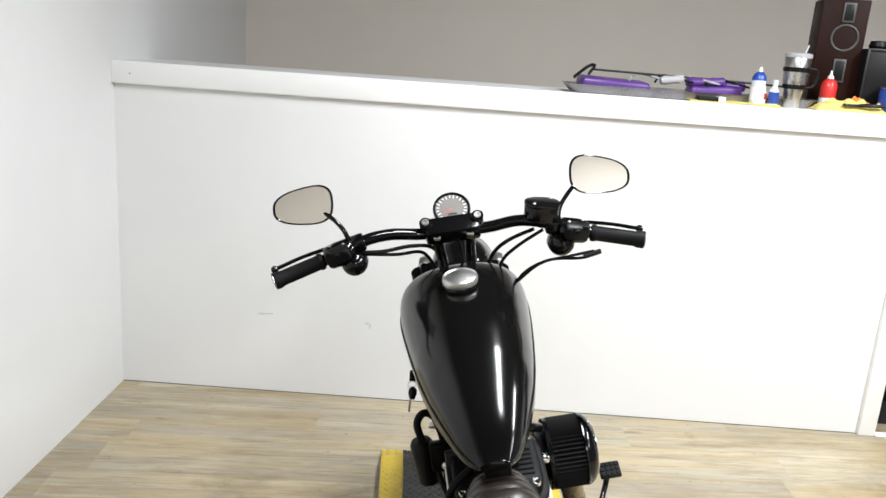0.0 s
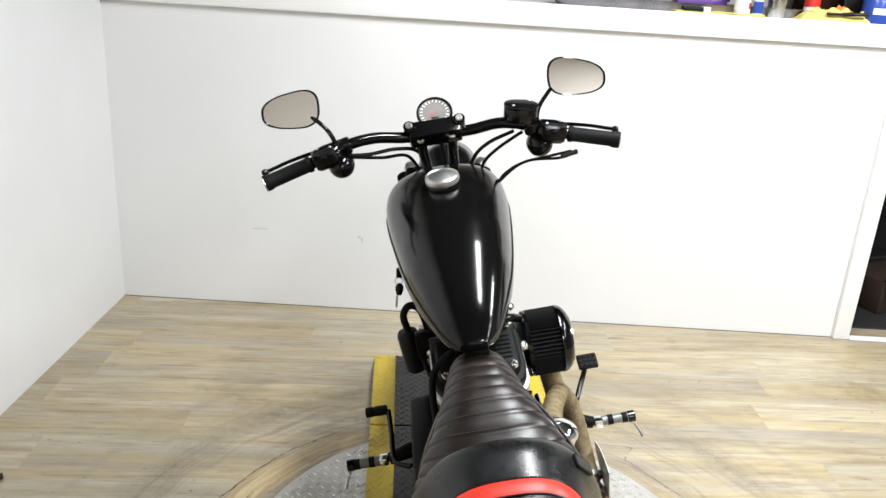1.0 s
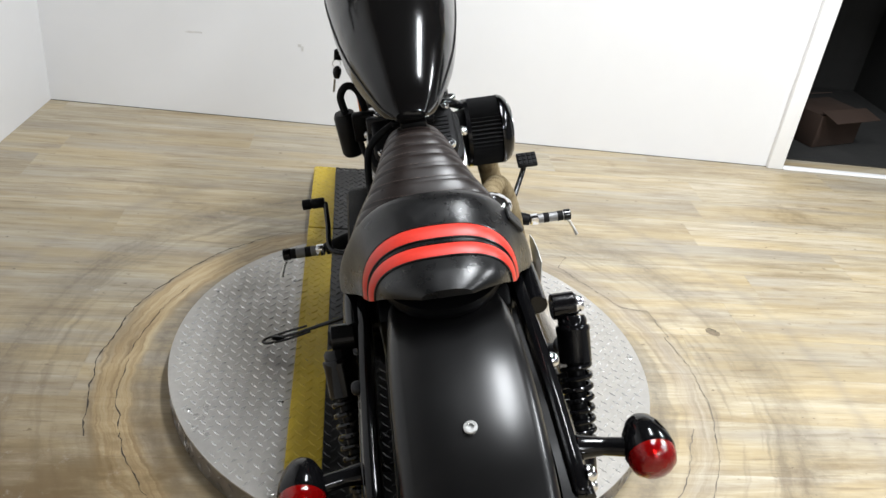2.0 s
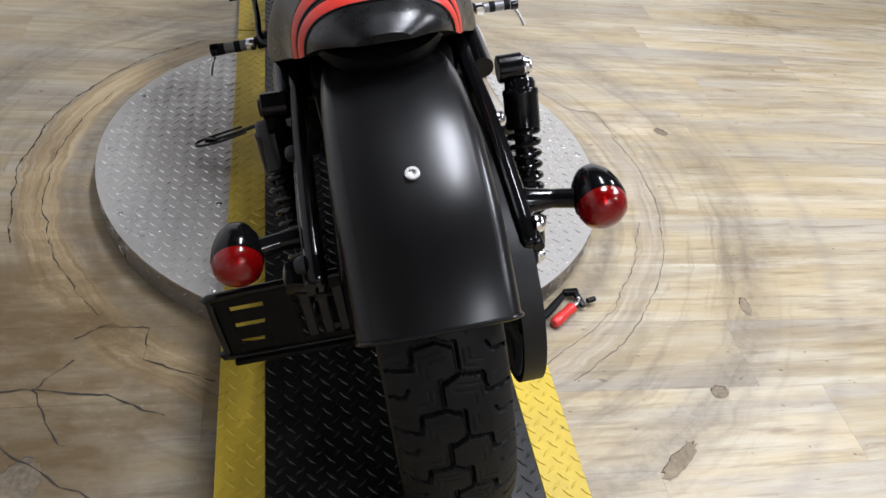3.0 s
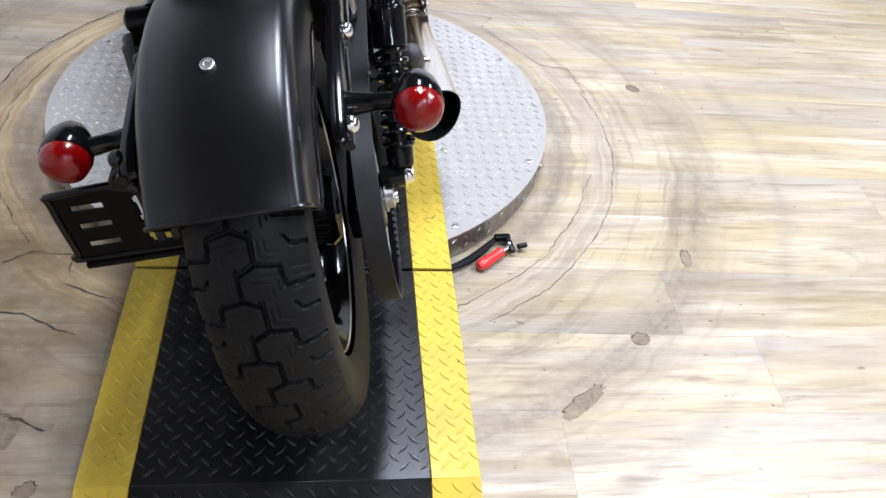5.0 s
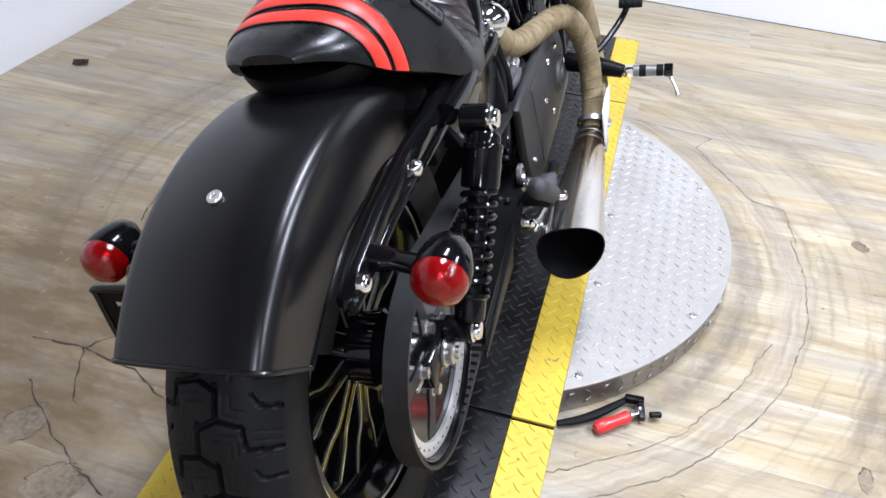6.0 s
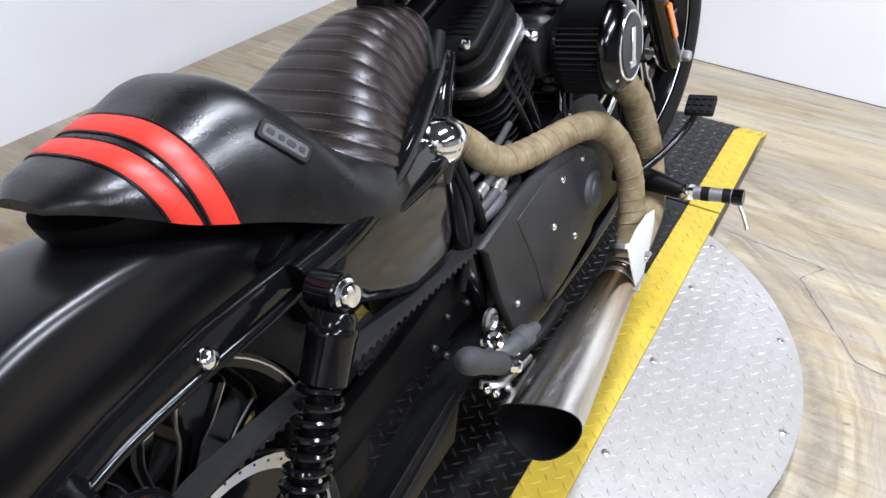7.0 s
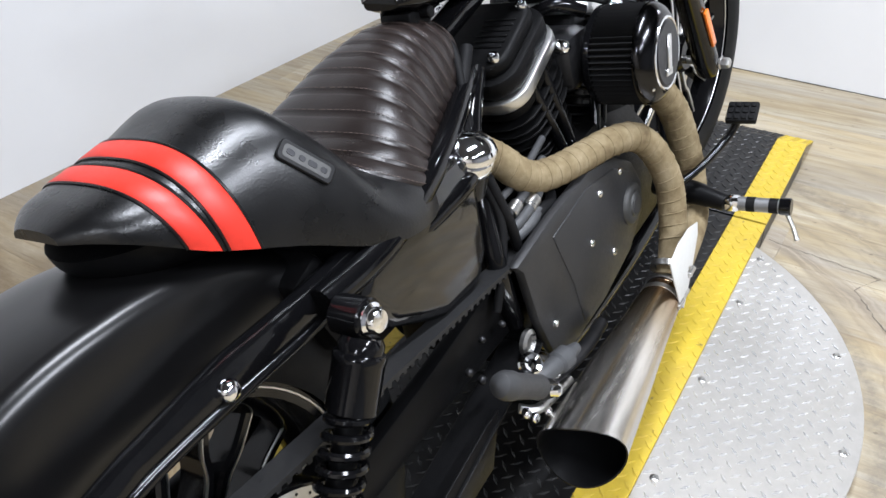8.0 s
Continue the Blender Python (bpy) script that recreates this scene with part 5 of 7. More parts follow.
for side, deg in ((-1, 23), (1, -23)):
    up = V((0, side * math.sin(radians(23)), math.cos(radians(23))))
    fw = V((0, up.z, -up.y))
    o = V((0, CR_Y, CR_Z))
    M = Matrix(((1, 0, 0, o.x), (0, fw.y, up.y, o.y), (0, fw.z, up.z, o.z), (0, 0, 0, 1)))
    cyl = part("cylinder", lathe([(0.055, 0.1), (0.055, 0.29), (0, 0.29)], o, up, 28), ENGINE_BLACK, engine)
    for k in range(11):
        h = 0.125 + k * 0.0145
        w = 0.148 + 0.004 * (k % 2) + (0.016 if k > 6 else 0)
        part("cooling_fin", prism(rounded(w + 0.02, w, 0.05, 5), 0.0042, M @ pose(0, 0, h), 0.0012, 1), ENGINE_BLACK, cyl)
    head = part("cylinder_head", prism(rounded(0.178, 0.155, 0.04, 6), 0.03, M @ pose(0, 0, 0.298), 0.006), ENGINE_BLACK, engine)
    part("bright_fin_edge", prism(rounded(0.196, 0.173, 0.042, 6), 0.019, M @ pose(0, 0, 0.318), 0.003), ALUMINIUM, head, "bright machined head edge")
    rk = part("rocker_box", prism(rounded(0.188, 0.165, 0.042, 6), 0.03, M @ pose(0, 0, 0.345), 0.006), ENGINE_BLACK, engine, "black wrinkle-finish rocker box")
    part("rocker_cover", prism(rounded(0.168, 0.14, 0.034, 6), 0.024, M @ pose(0, 0, 0.37), 0.008, 3), ENGINE_BLACK, rk)
    for k in range(6):
        part("cover_rib", box((0.05, 0.005, 0.004), (0, 0, 0), bevel=0.0015, seg=1), ENGINE_BLACK, rk).matrix_basis = M @ pose(0.045, -0.028 + k * 0.011, 0.383)
    for bx, by in ((0.068, -0.052), (0.068, 0.052), (-0.068, -0.052), (-0.068, 0.052)):
        b = hexbolt((0, 0, 0), (0, 0, 1), 0.0085, 0.009, dome=False)
        bo = part("rocker_bolt", b, CHROME, rk)
        bo.matrix_basis = M @ pose(bx, by, 0.381)
    for bx in (0.05, -0.05):
        part("head_bracket", box((0.018, 0.03, 0.03), (0, 0, 0), bevel=0.004), DARK_METAL, head).matrix_basis = M @ pose(bx, side * -0.08, 0.33)
    # push-rod tubes with chrome collars
    for k in (0, 1):
        p0 = V((0.098, CR_Y - 0.03 + side * 0.045 + k * 0.022, 0.41))
        p1 = o + up * 0.3 + V((0.082, 0, 0)) - fw * side * 0.02 * (1 - 2 * k) * side
        tb = part("pushrod_tube", rod(p0, p1, 0.0085), GLOSS_BLACK, engine)
        part("collar", rod(p0, p0 + (p1 - p0).normalized() * 0.018, 0.0125), CHROME, tb)
part("tappet_block", box((0.04, 0.11, 0.03), (0.098, 0.815, 0.405), bevel=0.005), ENGINE_BLACK, engine)
for y in (0.775, 0.80, 0.83, 0.855):
    part("tappet_bolt", hexbolt((0.112, y, 0.42), (0.3, 0, 1), 0.006, 0.014), CHROME, engine)
part("chrome_link", tube([(0.12, 0.74, 0.44), (0.125, 0.78, 0.435), (0.125, 0.82, 0.44)], 0.006, 10), CHROME, engine)
# cam cover and sprocket cover on the right
part("cam_cover", sheet_x([(0.72, 0.2), (1.02, 0.2), (1.06, 0.28), (1.0, 0.36), (0.88, 0.4), (0.74, 0.37)], 0.112, 0.03, 0.01), ENGINE_BLACK, engine)
cover = part("sprocket_cover", sheet_x([(0.458, 0.418), (0.475, 0.40), (0.49, 0.31), (0.515, 0.235), (0.56, 0.208), (0.70, 0.208), (0.82, 0.228), (0.885, 0.268), (0.895, 0.32), (0.862, 0.372), (0.79, 0.415), (0.70, 0.435), (0.58, 0.432)], 0.142, 0.018, 0.007), COVER_GREY, engine, "charcoal sprocket cover with bright bolts")
part("cover_fold", sheet_x([(0.56, 0.405), (0.60, 0.30), (0.615, 0.222), (0.70, 0.222), (0.81, 0.242), (0.868, 0.278), (0.876, 0.32), (0.848, 0.362), (0.78, 0.4), (0.68, 0.418)], 0.149, 0.009, 0.004), COVER_GREY, cover)
for y, z in ((0.525, 0.285), (0.67, 0.33), (0.718, 0.388), (0.743, 0.271), (0.80, 0.385)):
    part("cover_bolt", hexbolt((0.152, y, z), (1, 0, 0), 0.0065, 0.006), CHROME, cover)
part("round_cover", lathe([(0.0, 0.012), (0.02, 0.012), (0.022, 0.009), (0.03, 0.009), (0.034, 0.006), (0.036, 0.0), (0, 0)], (0.152, 0.832, 0.31), (1, 0, 0), 36), BADGE_PLATE, cover, "round machined cover with a dark centre")
part("round_centre", lathe([(0.0, 0.0135), (0.016, 0.0132), (0.0175, 0.0118)], (0.152, 0.832, 0.31), (1, 0, 0), 28), GREY_RUBBER, cover)
# primary cover on the left
part("primary_cover", sheet_x([(0.5, 0.26), (0.54, 0.2), (0.98, 0.19), (1.06, 0.25), (1.06, 0.34), (0.98, 0.4), (0.6, 0.38), (0.52, 0.34)], -0.14, 0.07, 0.02), ENGINE_BLACK, engine)
part("gearbox", box((0.2, 0.14, 0.2), (0, 0.55, 0.32), bevel=0.02), ENGINE_BLACK, engine)
for y, z, r in ((0.47, 0.29, 0.019), (0.46, 0.255, 0.012)):
    part("pivot_cap", lathe([(r, 0), (r, 0.006), (r * 0.7, 0.009), (r * 0.55, 0.004), (0, 0.004)], (0.135, y, z), (1, 0, 0), 20), STEEL, engine)
part("starter_case", rod((-0.02, 0.58, 0.46), (0.08, 0.58, 0.46), 0.035), ENGINE_BLACK, engine)
part("carburettor_body", box((0.12, 0.09, 0.09), (0.045, 0.83, 0.56), bevel=0.02), DARK_METAL, engine)
part("intake_manifold", tube([(0, 0.72, 0.56), (0.0, 0.83, 0.575), (0, 0.94, 0.56)], 0.024, 12), DARK_METAL, engine)

# -- air cleaner --
AC = V((0.0, 0.866, 0.552))
air = part("air_cleaner", lathe([(0, 0.09), (0.05, 0.09), (0.058, 0.11), (0.064, 0.12), (0.064, 0.172), (0, 0.172)], AC, (1, 0, 0), 40), BLACK_PLASTIC, bike, "round pleated black air cleaner")
pleats = bmesh.new()
npl = 52
rows = []
for i in range(npl * 2):
    a = 2 * math.pi * i / (npl * 2)
    r = 0.0755 if i % 2 else 0.0675
    rows.append([AC + V((x, r * math.cos(a), r * math.sin(a))) for x in (0.116, 0.15, 0.187)])
grid(rows, False, True, False, pleats)
part("pleated_filter", pleats, PLEAT_BLACK, air, "black pleated filter element", 20)
part("back_plate", lathe([(0, 0.108), (0.073, 0.108), (0.0755, 0.11), (0.0755, 0.118), (0.07, 0.12), (0, 0.12)], AC, (1, 0, 0), 44), GLOSS_BLACK, air)
part("front_cap", lathe([(0.074, 0.184), (0.0765, 0.1855), (0.0765, 0.19), (0.0745, 0.1955), (0.069, 0.203), (0.059, 0.2105), (0.054, 0.212), (0.0, 0.212)], AC, (1, 0, 0), 48), DARK_CHROME, air, "polished dark cap")
part("cap_ring", ring(AC + V((0.211, 0, 0)), (1, 0, 0), 0.052, 0.0028, 44, 8), CHROME, air)
part("emblem", lathe([(0.0, 0.2145), (0.046, 0.2145), (0.049, 0.212)], AC, (1, 0, 0), 40), DARK_METAL, air)
part("emblem_bar", box((0.003, 0.014, 0.056), tuple(AC + V((0.2155, 0.0, 0))), (-8, 0, 0), 0.001, 1), ALUMINIUM, air, "plain pale bar on the cap")
part("emblem_bar", box((0.003, 0.024, 0.011), tuple(AC + V((0.2155, -0.006, -0.026))), (-8, 0, 0), 0.001, 1), ALUMINIUM, air)
for k in range(3):
    a = radians(95 + k * 120)
    part("cap_screw", hexbolt(AC + V((0.203, 0.062 * math.cos(a), 0.062 * math.sin(a))), (1, 0, 0), 0.0045, 0.005), CHROME, air)
part("breather_bolt", hexbolt((0.085, 0.77, 0.6), (1, -0.3, 0), 0.011, 0.02), CHROME, air)
part("breather_bolt", hexbolt((0.085, 0.97, 0.6), (1, 0.3, 0), 0.011, 0.02), CHROME, air)
part("support_arm", tube([(0.03, 0.80, 0.64), (0.07, 0.81, 0.65), (0.1, 0.84, 0.63)], 0.01, 10), GLOSS_BLACK, air)

# -- exhaust --
exhaust = part("exhaust", tube([(0.06, 0.545, 0.545), (0.092, 0.558, 0.52), (0.106, 0.572, 0.496), (0.116, 0.6, 0.474), (0.127, 0.645, 0.462), (0.14, 0.709, 0.454), (0.158, 0.77, 0.45), (0.177, 0.818, 0.436), (0.195, 0.843, 0.402), (0.21, 0.856, 0.345), (0.217, 0.845, 0.288), (0.221, 0.82, 0.238), (0.223, 0.79, 0.205)], 0.0225, 20, 10), WRAP, bike, "two-into-one exhaust in tan wrap with a steel cone")
part("front_pipe", tube([(0.09, 0.94, 0.55), (0.14, 0.938, 0.51), (0.165, 0.955, 0.463), (0.18, 0.989, 0.408), (0.192, 1.001, 0.336), (0.2, 0.998, 0.272), (0.213, 0.95, 0.215), (0.222, 0.80, 0.196)], 0.026, 20, 10), WRAP, exhaust, "tan-wrapped front header pipe")
# raised spiral turns of the wrap
for pts, r, lbl in (([(0.06, 0.545, 0.545), (0.092, 0.558, 0.52), (0.106, 0.572, 0.496), (0.116, 0.6, 0.474), (0.127, 0.645, 0.462), (0.14, 0.709, 0.454), (0.158, 0.77, 0.45), (0.177, 0.818, 0.436), (0.195, 0.843, 0.402), (0.21, 0.856, 0.345), (0.217, 0.845, 0.288), (0.221, 0.82, 0.238)], 0.0223, "a"), ([(0.14, 0.938, 0.51), (0.165, 0.955, 0.463), (0.18, 0.989, 0.408), (0.192, 1.001, 0.336), (0.2, 0.998, 0.272), (0.213, 0.95, 0.215)], 0.0257, "b")):
    line = spline(pts, 30)
    acc, out = 0.0, []
    x, y, _ = basis(line[1] - line[0])
    for i in range(1, len(line) - 1):
        t = (line[i + 1] - line[i - 1]).normalized()
        x = (x - t * x.dot(t)).normalized()
        y = t.cross(x)
        acc += (line[i] - line[i - 1]).length
    total = acc
    n = int(total / 0.0009)
    cum = [0.0]
    for i in range(1, len(line)):
        cum.append(cum[-1] + (line[i] - line[i - 1]).length)
    xs = basis(line[1] - line[0])[0]
    for i in range(n):
        s = cum[-1] * i / n
        k = min(len(line) - 2, max(0, int(np.searchsorted(cum, s)) - 1))
        f = (s - cum[k]) / max(1e-6, cum[k + 1] - cum[k])
        p = line[k].lerp(line[k + 1], f)
        t = (line[k + 1] - line[k]).normalized()
        xs = (xs - t * xs.dot(t)).normalized()
        ysv = t.cross(xs)
        a = 2 * math.pi * s / 0.021
        out.append(p + (xs * math.cos(a) + ysv * math.sin(a)) * r)
    part("wrap_edge", tube(out, 0.0012, 5, 1), WRAP, exhaust)
m0, m1 = V((0.219, 0.758, 0.183)), V((0.228, 0.394, 0.178))
dm = (m1 - m0).normalized()
lm = (m1 - m0).length
muf = part("muffler", bmesh.new(), MUFFLER, exhaust, "brushed stainless cone muffler with heat tint")
b = bmesh.new()
x, y, z = basis(dm)
prof = [(0.029, -0.045), (0.029, -0.02), (0.031, 0.0), (0.0345, 0.03), (0.039, 0.1), (0.0475, 0.2), (0.0565, lm - 0.02), (0.0585, lm), (0.0562, lm), (0.048, lm - 0.1), (0.03, lm - 0.2), (0.0, lm - 0.21)]
rows = []
for r, h in prof:
    rw = []
    for i in range(48):
        a = 2 * math.pi * i / 48
        d = x * math.cos(a) + y * math.sin(a)
        cut = (0.004 + 0.004 * d.z - 0.013 * d.x - 0.02 * d.x * d.x) * (h - lm * 0.75) / (lm * 0.25) if h > lm * 0.75 else 0.0
        rw.append(m0 + dm * (h + cut) + d * r)
    rows.append(rw)
grid(rows[:8], True, False, False, b)
muf.data = bpy.data.meshes.new("muffler")
b.to_mesh(muf.data)
b.free()
muf.data.materials.append(MUFFLER)
muf.data.shade_smooth()
part("muffler_bore", grid(rows[7:], True, False, False), BLACK_PLASTIC, muf, "black muffler bore")
for p, t in ((V((0.2225, 0.80, 0.211)), V((0.05, -1, -0.7))), (m0 + dm * 0.01, dm), (m0 - dm * 0.018, dm)):
    t = t.normalized()
    part("clamp", lathe([(0.0315, -0.006), (0.0335, -0.005), (0.0335, 0.005), (0.0315, 0.006)], p, t, 28), STEEL, exhaust)
    part("clamp_bolt", rod(p + V((0.033, 0, 0.0)) - V((0, 0.012, 0)), p + V((0.033, 0.012, 0.0)), 0.005), STEEL, exhaust)
part("heat_shield", sheet_x([(0.717, 0.277), (0.76, 0.287), (0.81, 0.285), (0.853, 0.272), (0.85, 0.25), (0.82, 0.218), (0.785, 0.186), (0.758, 0.166), (0.742, 0.19), (0.728, 0.235)], 0.253, 0.0022, 0.0006), PALE_SHEET, exhaust, "pale flat leaf-shaped heat shield")

# -- oil tank and its cap, right side --
oil = part("oil_tank", prism([(0.20, 0.53), (0.24, 0.475), (0.33, 0.425), (0.41, 0.42), (0.445, 0.45), (0.455, 0.56), (0.43, 0.60), (0.3, 0.6), (0.22, 0.57)], 0.09, Matrix(((0, 0, 1, 0.085), (1, 0, 0, 0), (0, 1, 0, 0), (0, 0, 0, 1))), 0.022, 4), OIL_BLACK, bike, "gloss black oil tank")
oc = V((0.117, 0.458, 0.574))
part("filler", lathe([(0.026, -0.05), (0.026, 0.0), (0.03, 0.004), (0, 0.004)], oc, (0.35, 0, 1), 26), GLOSS_BLACK, oil)
part("filler_neck", tube([(0.116, 0.465, 0.56), (0.125, 0.425, 0.556), (0.122, 0.377, 0.55), (0.112, 0.3, 0.54)], 0.0135, 14), GLOSS_BLACK, oil)
part("oil_cap", lathe([(0.0285, -0.016), (0.0305, -0.012), (0.0305, 0.0), (0.029, 0.002), (0.0325, 0.005), (0.0325, 0.012), (0.027, 0.021), (0.014, 0.0265), (0, 0.028)], oc, (0.35, 0, 1), 32), CHROME, oil, "domed chrome oil filler cap")
part("inner_tray", box((0.13, 0.24, 0.2), (0, 0.34, 0.5), bevel=0.01), POWDER_BLACK, bike)
part("inner_tray", box((0.2, 0.05, 0.12), (0, 0.215, 0.52), (20, 0, 0), 0.01), POWDER_BLACK, bike)
part("battery_cover", prism([(0.20, 0.53), (0.24, 0.45), (0.33, 0.4), (0.44, 0.4), (0.46, 0.56), (0.43, 0.60), (0.3, 0.6), (0.22, 0.57)], 0.08, Matrix(((0, 0, 1, -0.09), (1, 0, 0, 0), (0, 1, 0, 0), (0, 0, 0, 1))), 0.02, 3), GLOSS_BLACK, bike, "gloss black battery cover")
for pts, r in (([(0.115, 0.49, 0.53), (0.128, 0.5, 0.46), (0.12, 0.52, 0.40), (0.1, 0.55, 0.36)], 0.007), ([(0.10, 0.475, 0.56), (0.12, 0.49, 0.48), (0.125, 0.47, 0.42), (0.12, 0.44, 0.36)], 0.006),
               ([(0.05, 0.60, 0.66), (0.07, 0.53, 0.6), (0.085, 0.51, 0.52), (0.08, 0.52, 0.45)], 0.009), ([(0.12, 0.53, 0.42), (0.13, 0.57, 0.435), (0.125, 0.62, 0.43), (0.1, 0.66, 0.43)], 0.008),
               ([(0.02, 0.60, 0.68), (0.05, 0.57, 0.66), (0.07, 0.54, 0.61), (0.085, 0.52, 0.55)], 0.006), ([(-0.03, 0.62, 0.7), (-0.09, 0.6, 0.66), (-0.1, 0.55, 0.58)], 0.007)):
    part("hose", tube(pts, r, 10), RUBBER, bike)
for pts, r in (([(0.104, 0.49, 0.452), (0.112, 0.54, 0.458), (0.112, 0.6, 0.468), (0.1, 0.66, 0.472)], 0.0065), ([(0.11, 0.485, 0.436), (0.122, 0.53, 0.442), (0.123, 0.585, 0.452), (0.108, 0.64, 0.46)], 0.0075),
               ([(0.09, 0.5, 0.47), (0.1, 0.55, 0.476), (0.098, 0.62, 0.484), (0.088, 0.69, 0.49)], 0.0055), ([(0.118, 0.51, 0.425), (0.128, 0.545, 0.432), (0.128, 0.575, 0.437)], 0.009)):
    part("hose", tube(pts, r, 10), HOSE_GREY, bike, "grey braided hose")
for p0, p1, r in (((0.112, 0.53, 0.455), (0.112, 0.552, 0.459), 0.0095), ((0.122, 0.56, 0.448), (0.122, 0.582, 0.452), 0.0105), ((0.1, 0.6, 0.479), (0.099, 0.622, 0.484), 0.008)):
    part("hose_ferrule", rod(p0, p1, r), STEEL, bike)
for y, z, r in ((0.35, 0.33, 0.006), (0.39, 0.352, 0.005), (0.372, 0.3, 0.0065), (0.418, 0.268, 0.006), (0.44, 0.34, 0.005)):
    part("bracket_bolt", hexbolt((0.122, y, z), (1, -0.3, 0.3), r, 0.007), DARK_METAL, bike)
part("pedal_shaft", lathe([(0, 0), (0.011, 0.0), (0.013, 0.004), (0.013, 0.05), (0.0165, 0.054), (0.0165, 0.075), (0.011, 0.08), (0.008, 0.1), (0, 0.101)], (0.172, 0.415, 0.272), (0.15, 1, -0.12), 20), HOSE_GREY, bike, "dull grey pivot shaft")
# rear brake pipe-work and folded passenger peg by the swing-arm pivot
peg = new("passenger_peg")
peg.parent = bike
part("peg_rubber", lathe([(0, 0), (0.013, 0), (0.015, 0.003), (0.0155, 0.06), (0.0175, 0.064), (0.0175, 0.078), (0.014, 0.088), (0.006, 0.093), (0, 0.094)], (0.213, 0.365, 0.318), (-0.01, -0.07, 0.058), 24), GREY_RUBBER, peg)
part("peg_clevis", box((0.05, 0.045, 0.026), (0.185, 0.39, 0.29), (-35, 0, 0), bevel=0.008), POWDER_BLACK, peg)
part("peg_nut", lathe([(0, 0.014), (0.006, 0.013), (0.0085, 0.01), (0.0085, 0), (0, 0)], (0.222, 0.372, 0.31), (1, 0.3, 0), 12), CHROME, peg)
part("peg_washer", lathe([(0.007, -0.003), (0.017, -0.003), (0.017, 0.004), (0.012, 0.008), (0.007, 0.006)], (0.163, 0.428, 0.29), (0.7, -0.2, 0.7), 28, None, True), CHROME, peg, "bright ring with a dark bore")
part("peg_bolt", hexbolt((0.2, 0.4, 0.29), (0.6, 0, 1), 0.006, 0.006), CHROME, peg)
for pts, r, mat in (([(0.14, 0.42, 0.25), (0.165, 0.47, 0.235), (0.17, 0.56, 0.215), (0.165, 0.64, 0.205)], 0.011, DARK_METAL), ([(0.15, 0.4, 0.235), (0.17, 0.42, 0.225), (0.175, 0.5, 0.21)], 0.007, STEEL)):
    part("brake_linkage", tube(pts, r, 10), mat, bike)
for p in ((0.17, 0.40, 0.225), (0.172, 0.43, 0.21), (0.168, 0.385, 0.245), (0.172, 0.47, 0.245)):
    part("linkage_bolt", hexbolt(p, (1, 0, 0.3), 0.0075, 0.008), CHROME, bike)

# -- foot controls --
for s in (-1, 1):
    px, py, pz = (0.36, 0.962, 0.245) if s > 0 else (-0.358, 0.924, 0.23)
    fp = new("foot_peg")
    fp.parent = bike
    right_peg = fp
    inn = V((s * 0.255, py, pz))
    out = V((px, py, pz))
    d = (out - inn).normalized()
    part("peg_mount", tube([(s * 0.13, py + 0.02, pz + 0.02), (s * 0.2, py + 0.01, pz + 0.01), tuple(inn)], [0.022, 0.02, 0.014], 12), POWDER_BLACK, fp)
    part("clevis", box((0.024, 0.026, 0.022), tuple(inn + d * 0.012), bevel=0.005), CHROME, fp)
    part("peg_core", rod(inn + d * 0.02, out - d * 0.004, 0.0122), PEG_GREY, fp, "knurled grey metal peg")
    for k in range(2):
        part("rubber_band", rod(inn + d * (0.034 + k * 0.036), inn + d * (0.05 + k * 0.036), 0.0128), RUBBER, fp)
    part("end_cap", rod(out - d * 0.018, out, 0.0145), GLOSS_BLACK, fp)
    part("feeler", tube([tuple(out - d * 0.006 + V((0, -0.004, -0.012))), tuple(out + V((s * 0.004, -0.012, -0.03))), tuple(out + V((s * 0.012, -0.02, -0.05)))], [0.004, 0.0035, 0.0045], 8), STEEL, fp)
brake = new("brake_pedal")
brake.parent = bike
part("arm", tube([(0.2, 0.952, 0.262), (0.235, 0.993, 0.282), (0.262, 1.04, 0.306), (0.276, 1.06, 0.325), (0.286, 1.068, 0.349)], 0.0068, 10), GLOSS_BLACK, brake)
pad = part("pad", box((0.05, 0.04, 0.012), (0.29, 1.07, 0.352), (30, 0, 0), 0.003), RUBBER, brake, "black ribbed rubber brake pad")
for i in range(4):
    for j in range(3):
        m = pose(0.29, 1.07, 0.352, 30) @ pose(-0.018 + i * 0.012, -0.0125 + j * 0.0125, 0.0065)
        bb = box((0.009, 0.0095, 0.004), (0, 0, 0), bevel=0.001, seg=1)
        bmesh.ops.transform(bb, matrix=m, verts=bb.verts)
        part("pad_block", bb, RUBBER, pad)
shift = new("shift_lever")
shift.parent = bike
part("arm", tube([(-0.2, 0.955, 0.235), (-0.238, 0.98, 0.24), (-0.242, 1.06, 0.262), (-0.248, 1.15, 0.272)], 0.0065, 10), GLOSS_BLACK, shift)
part("shift_peg", lathe([(0, 0), (0.011, 0), (0.013, 0.003), (0.013, 0.03), (0.011, 0.033), (0.013, 0.037), (0.013, 0.055), (0.0, 0.058)], (-0.25, 1.158, 0.272), (-1, 0, 0), 16), RUBBER, shift)

# side stand on the left
stand = new("side_stand")
stand.parent = bike
part("leg", tube([(-0.15, 0.80, 0.185), (-0.24, 0.815, 0.145), (-0.34, 0.828, 0.112), (-0.4, 0.832, 0.098)], [0.009, 0.006, 0.004, 0.0035], 12), GLOSS_BLACK, stand)
part("foot", box((0.03, 0.018, 0.005), (-0.412, 0.833, 0.0975), (0, 13.2, 0), 0.002), GLOSS_BLACK, stand)
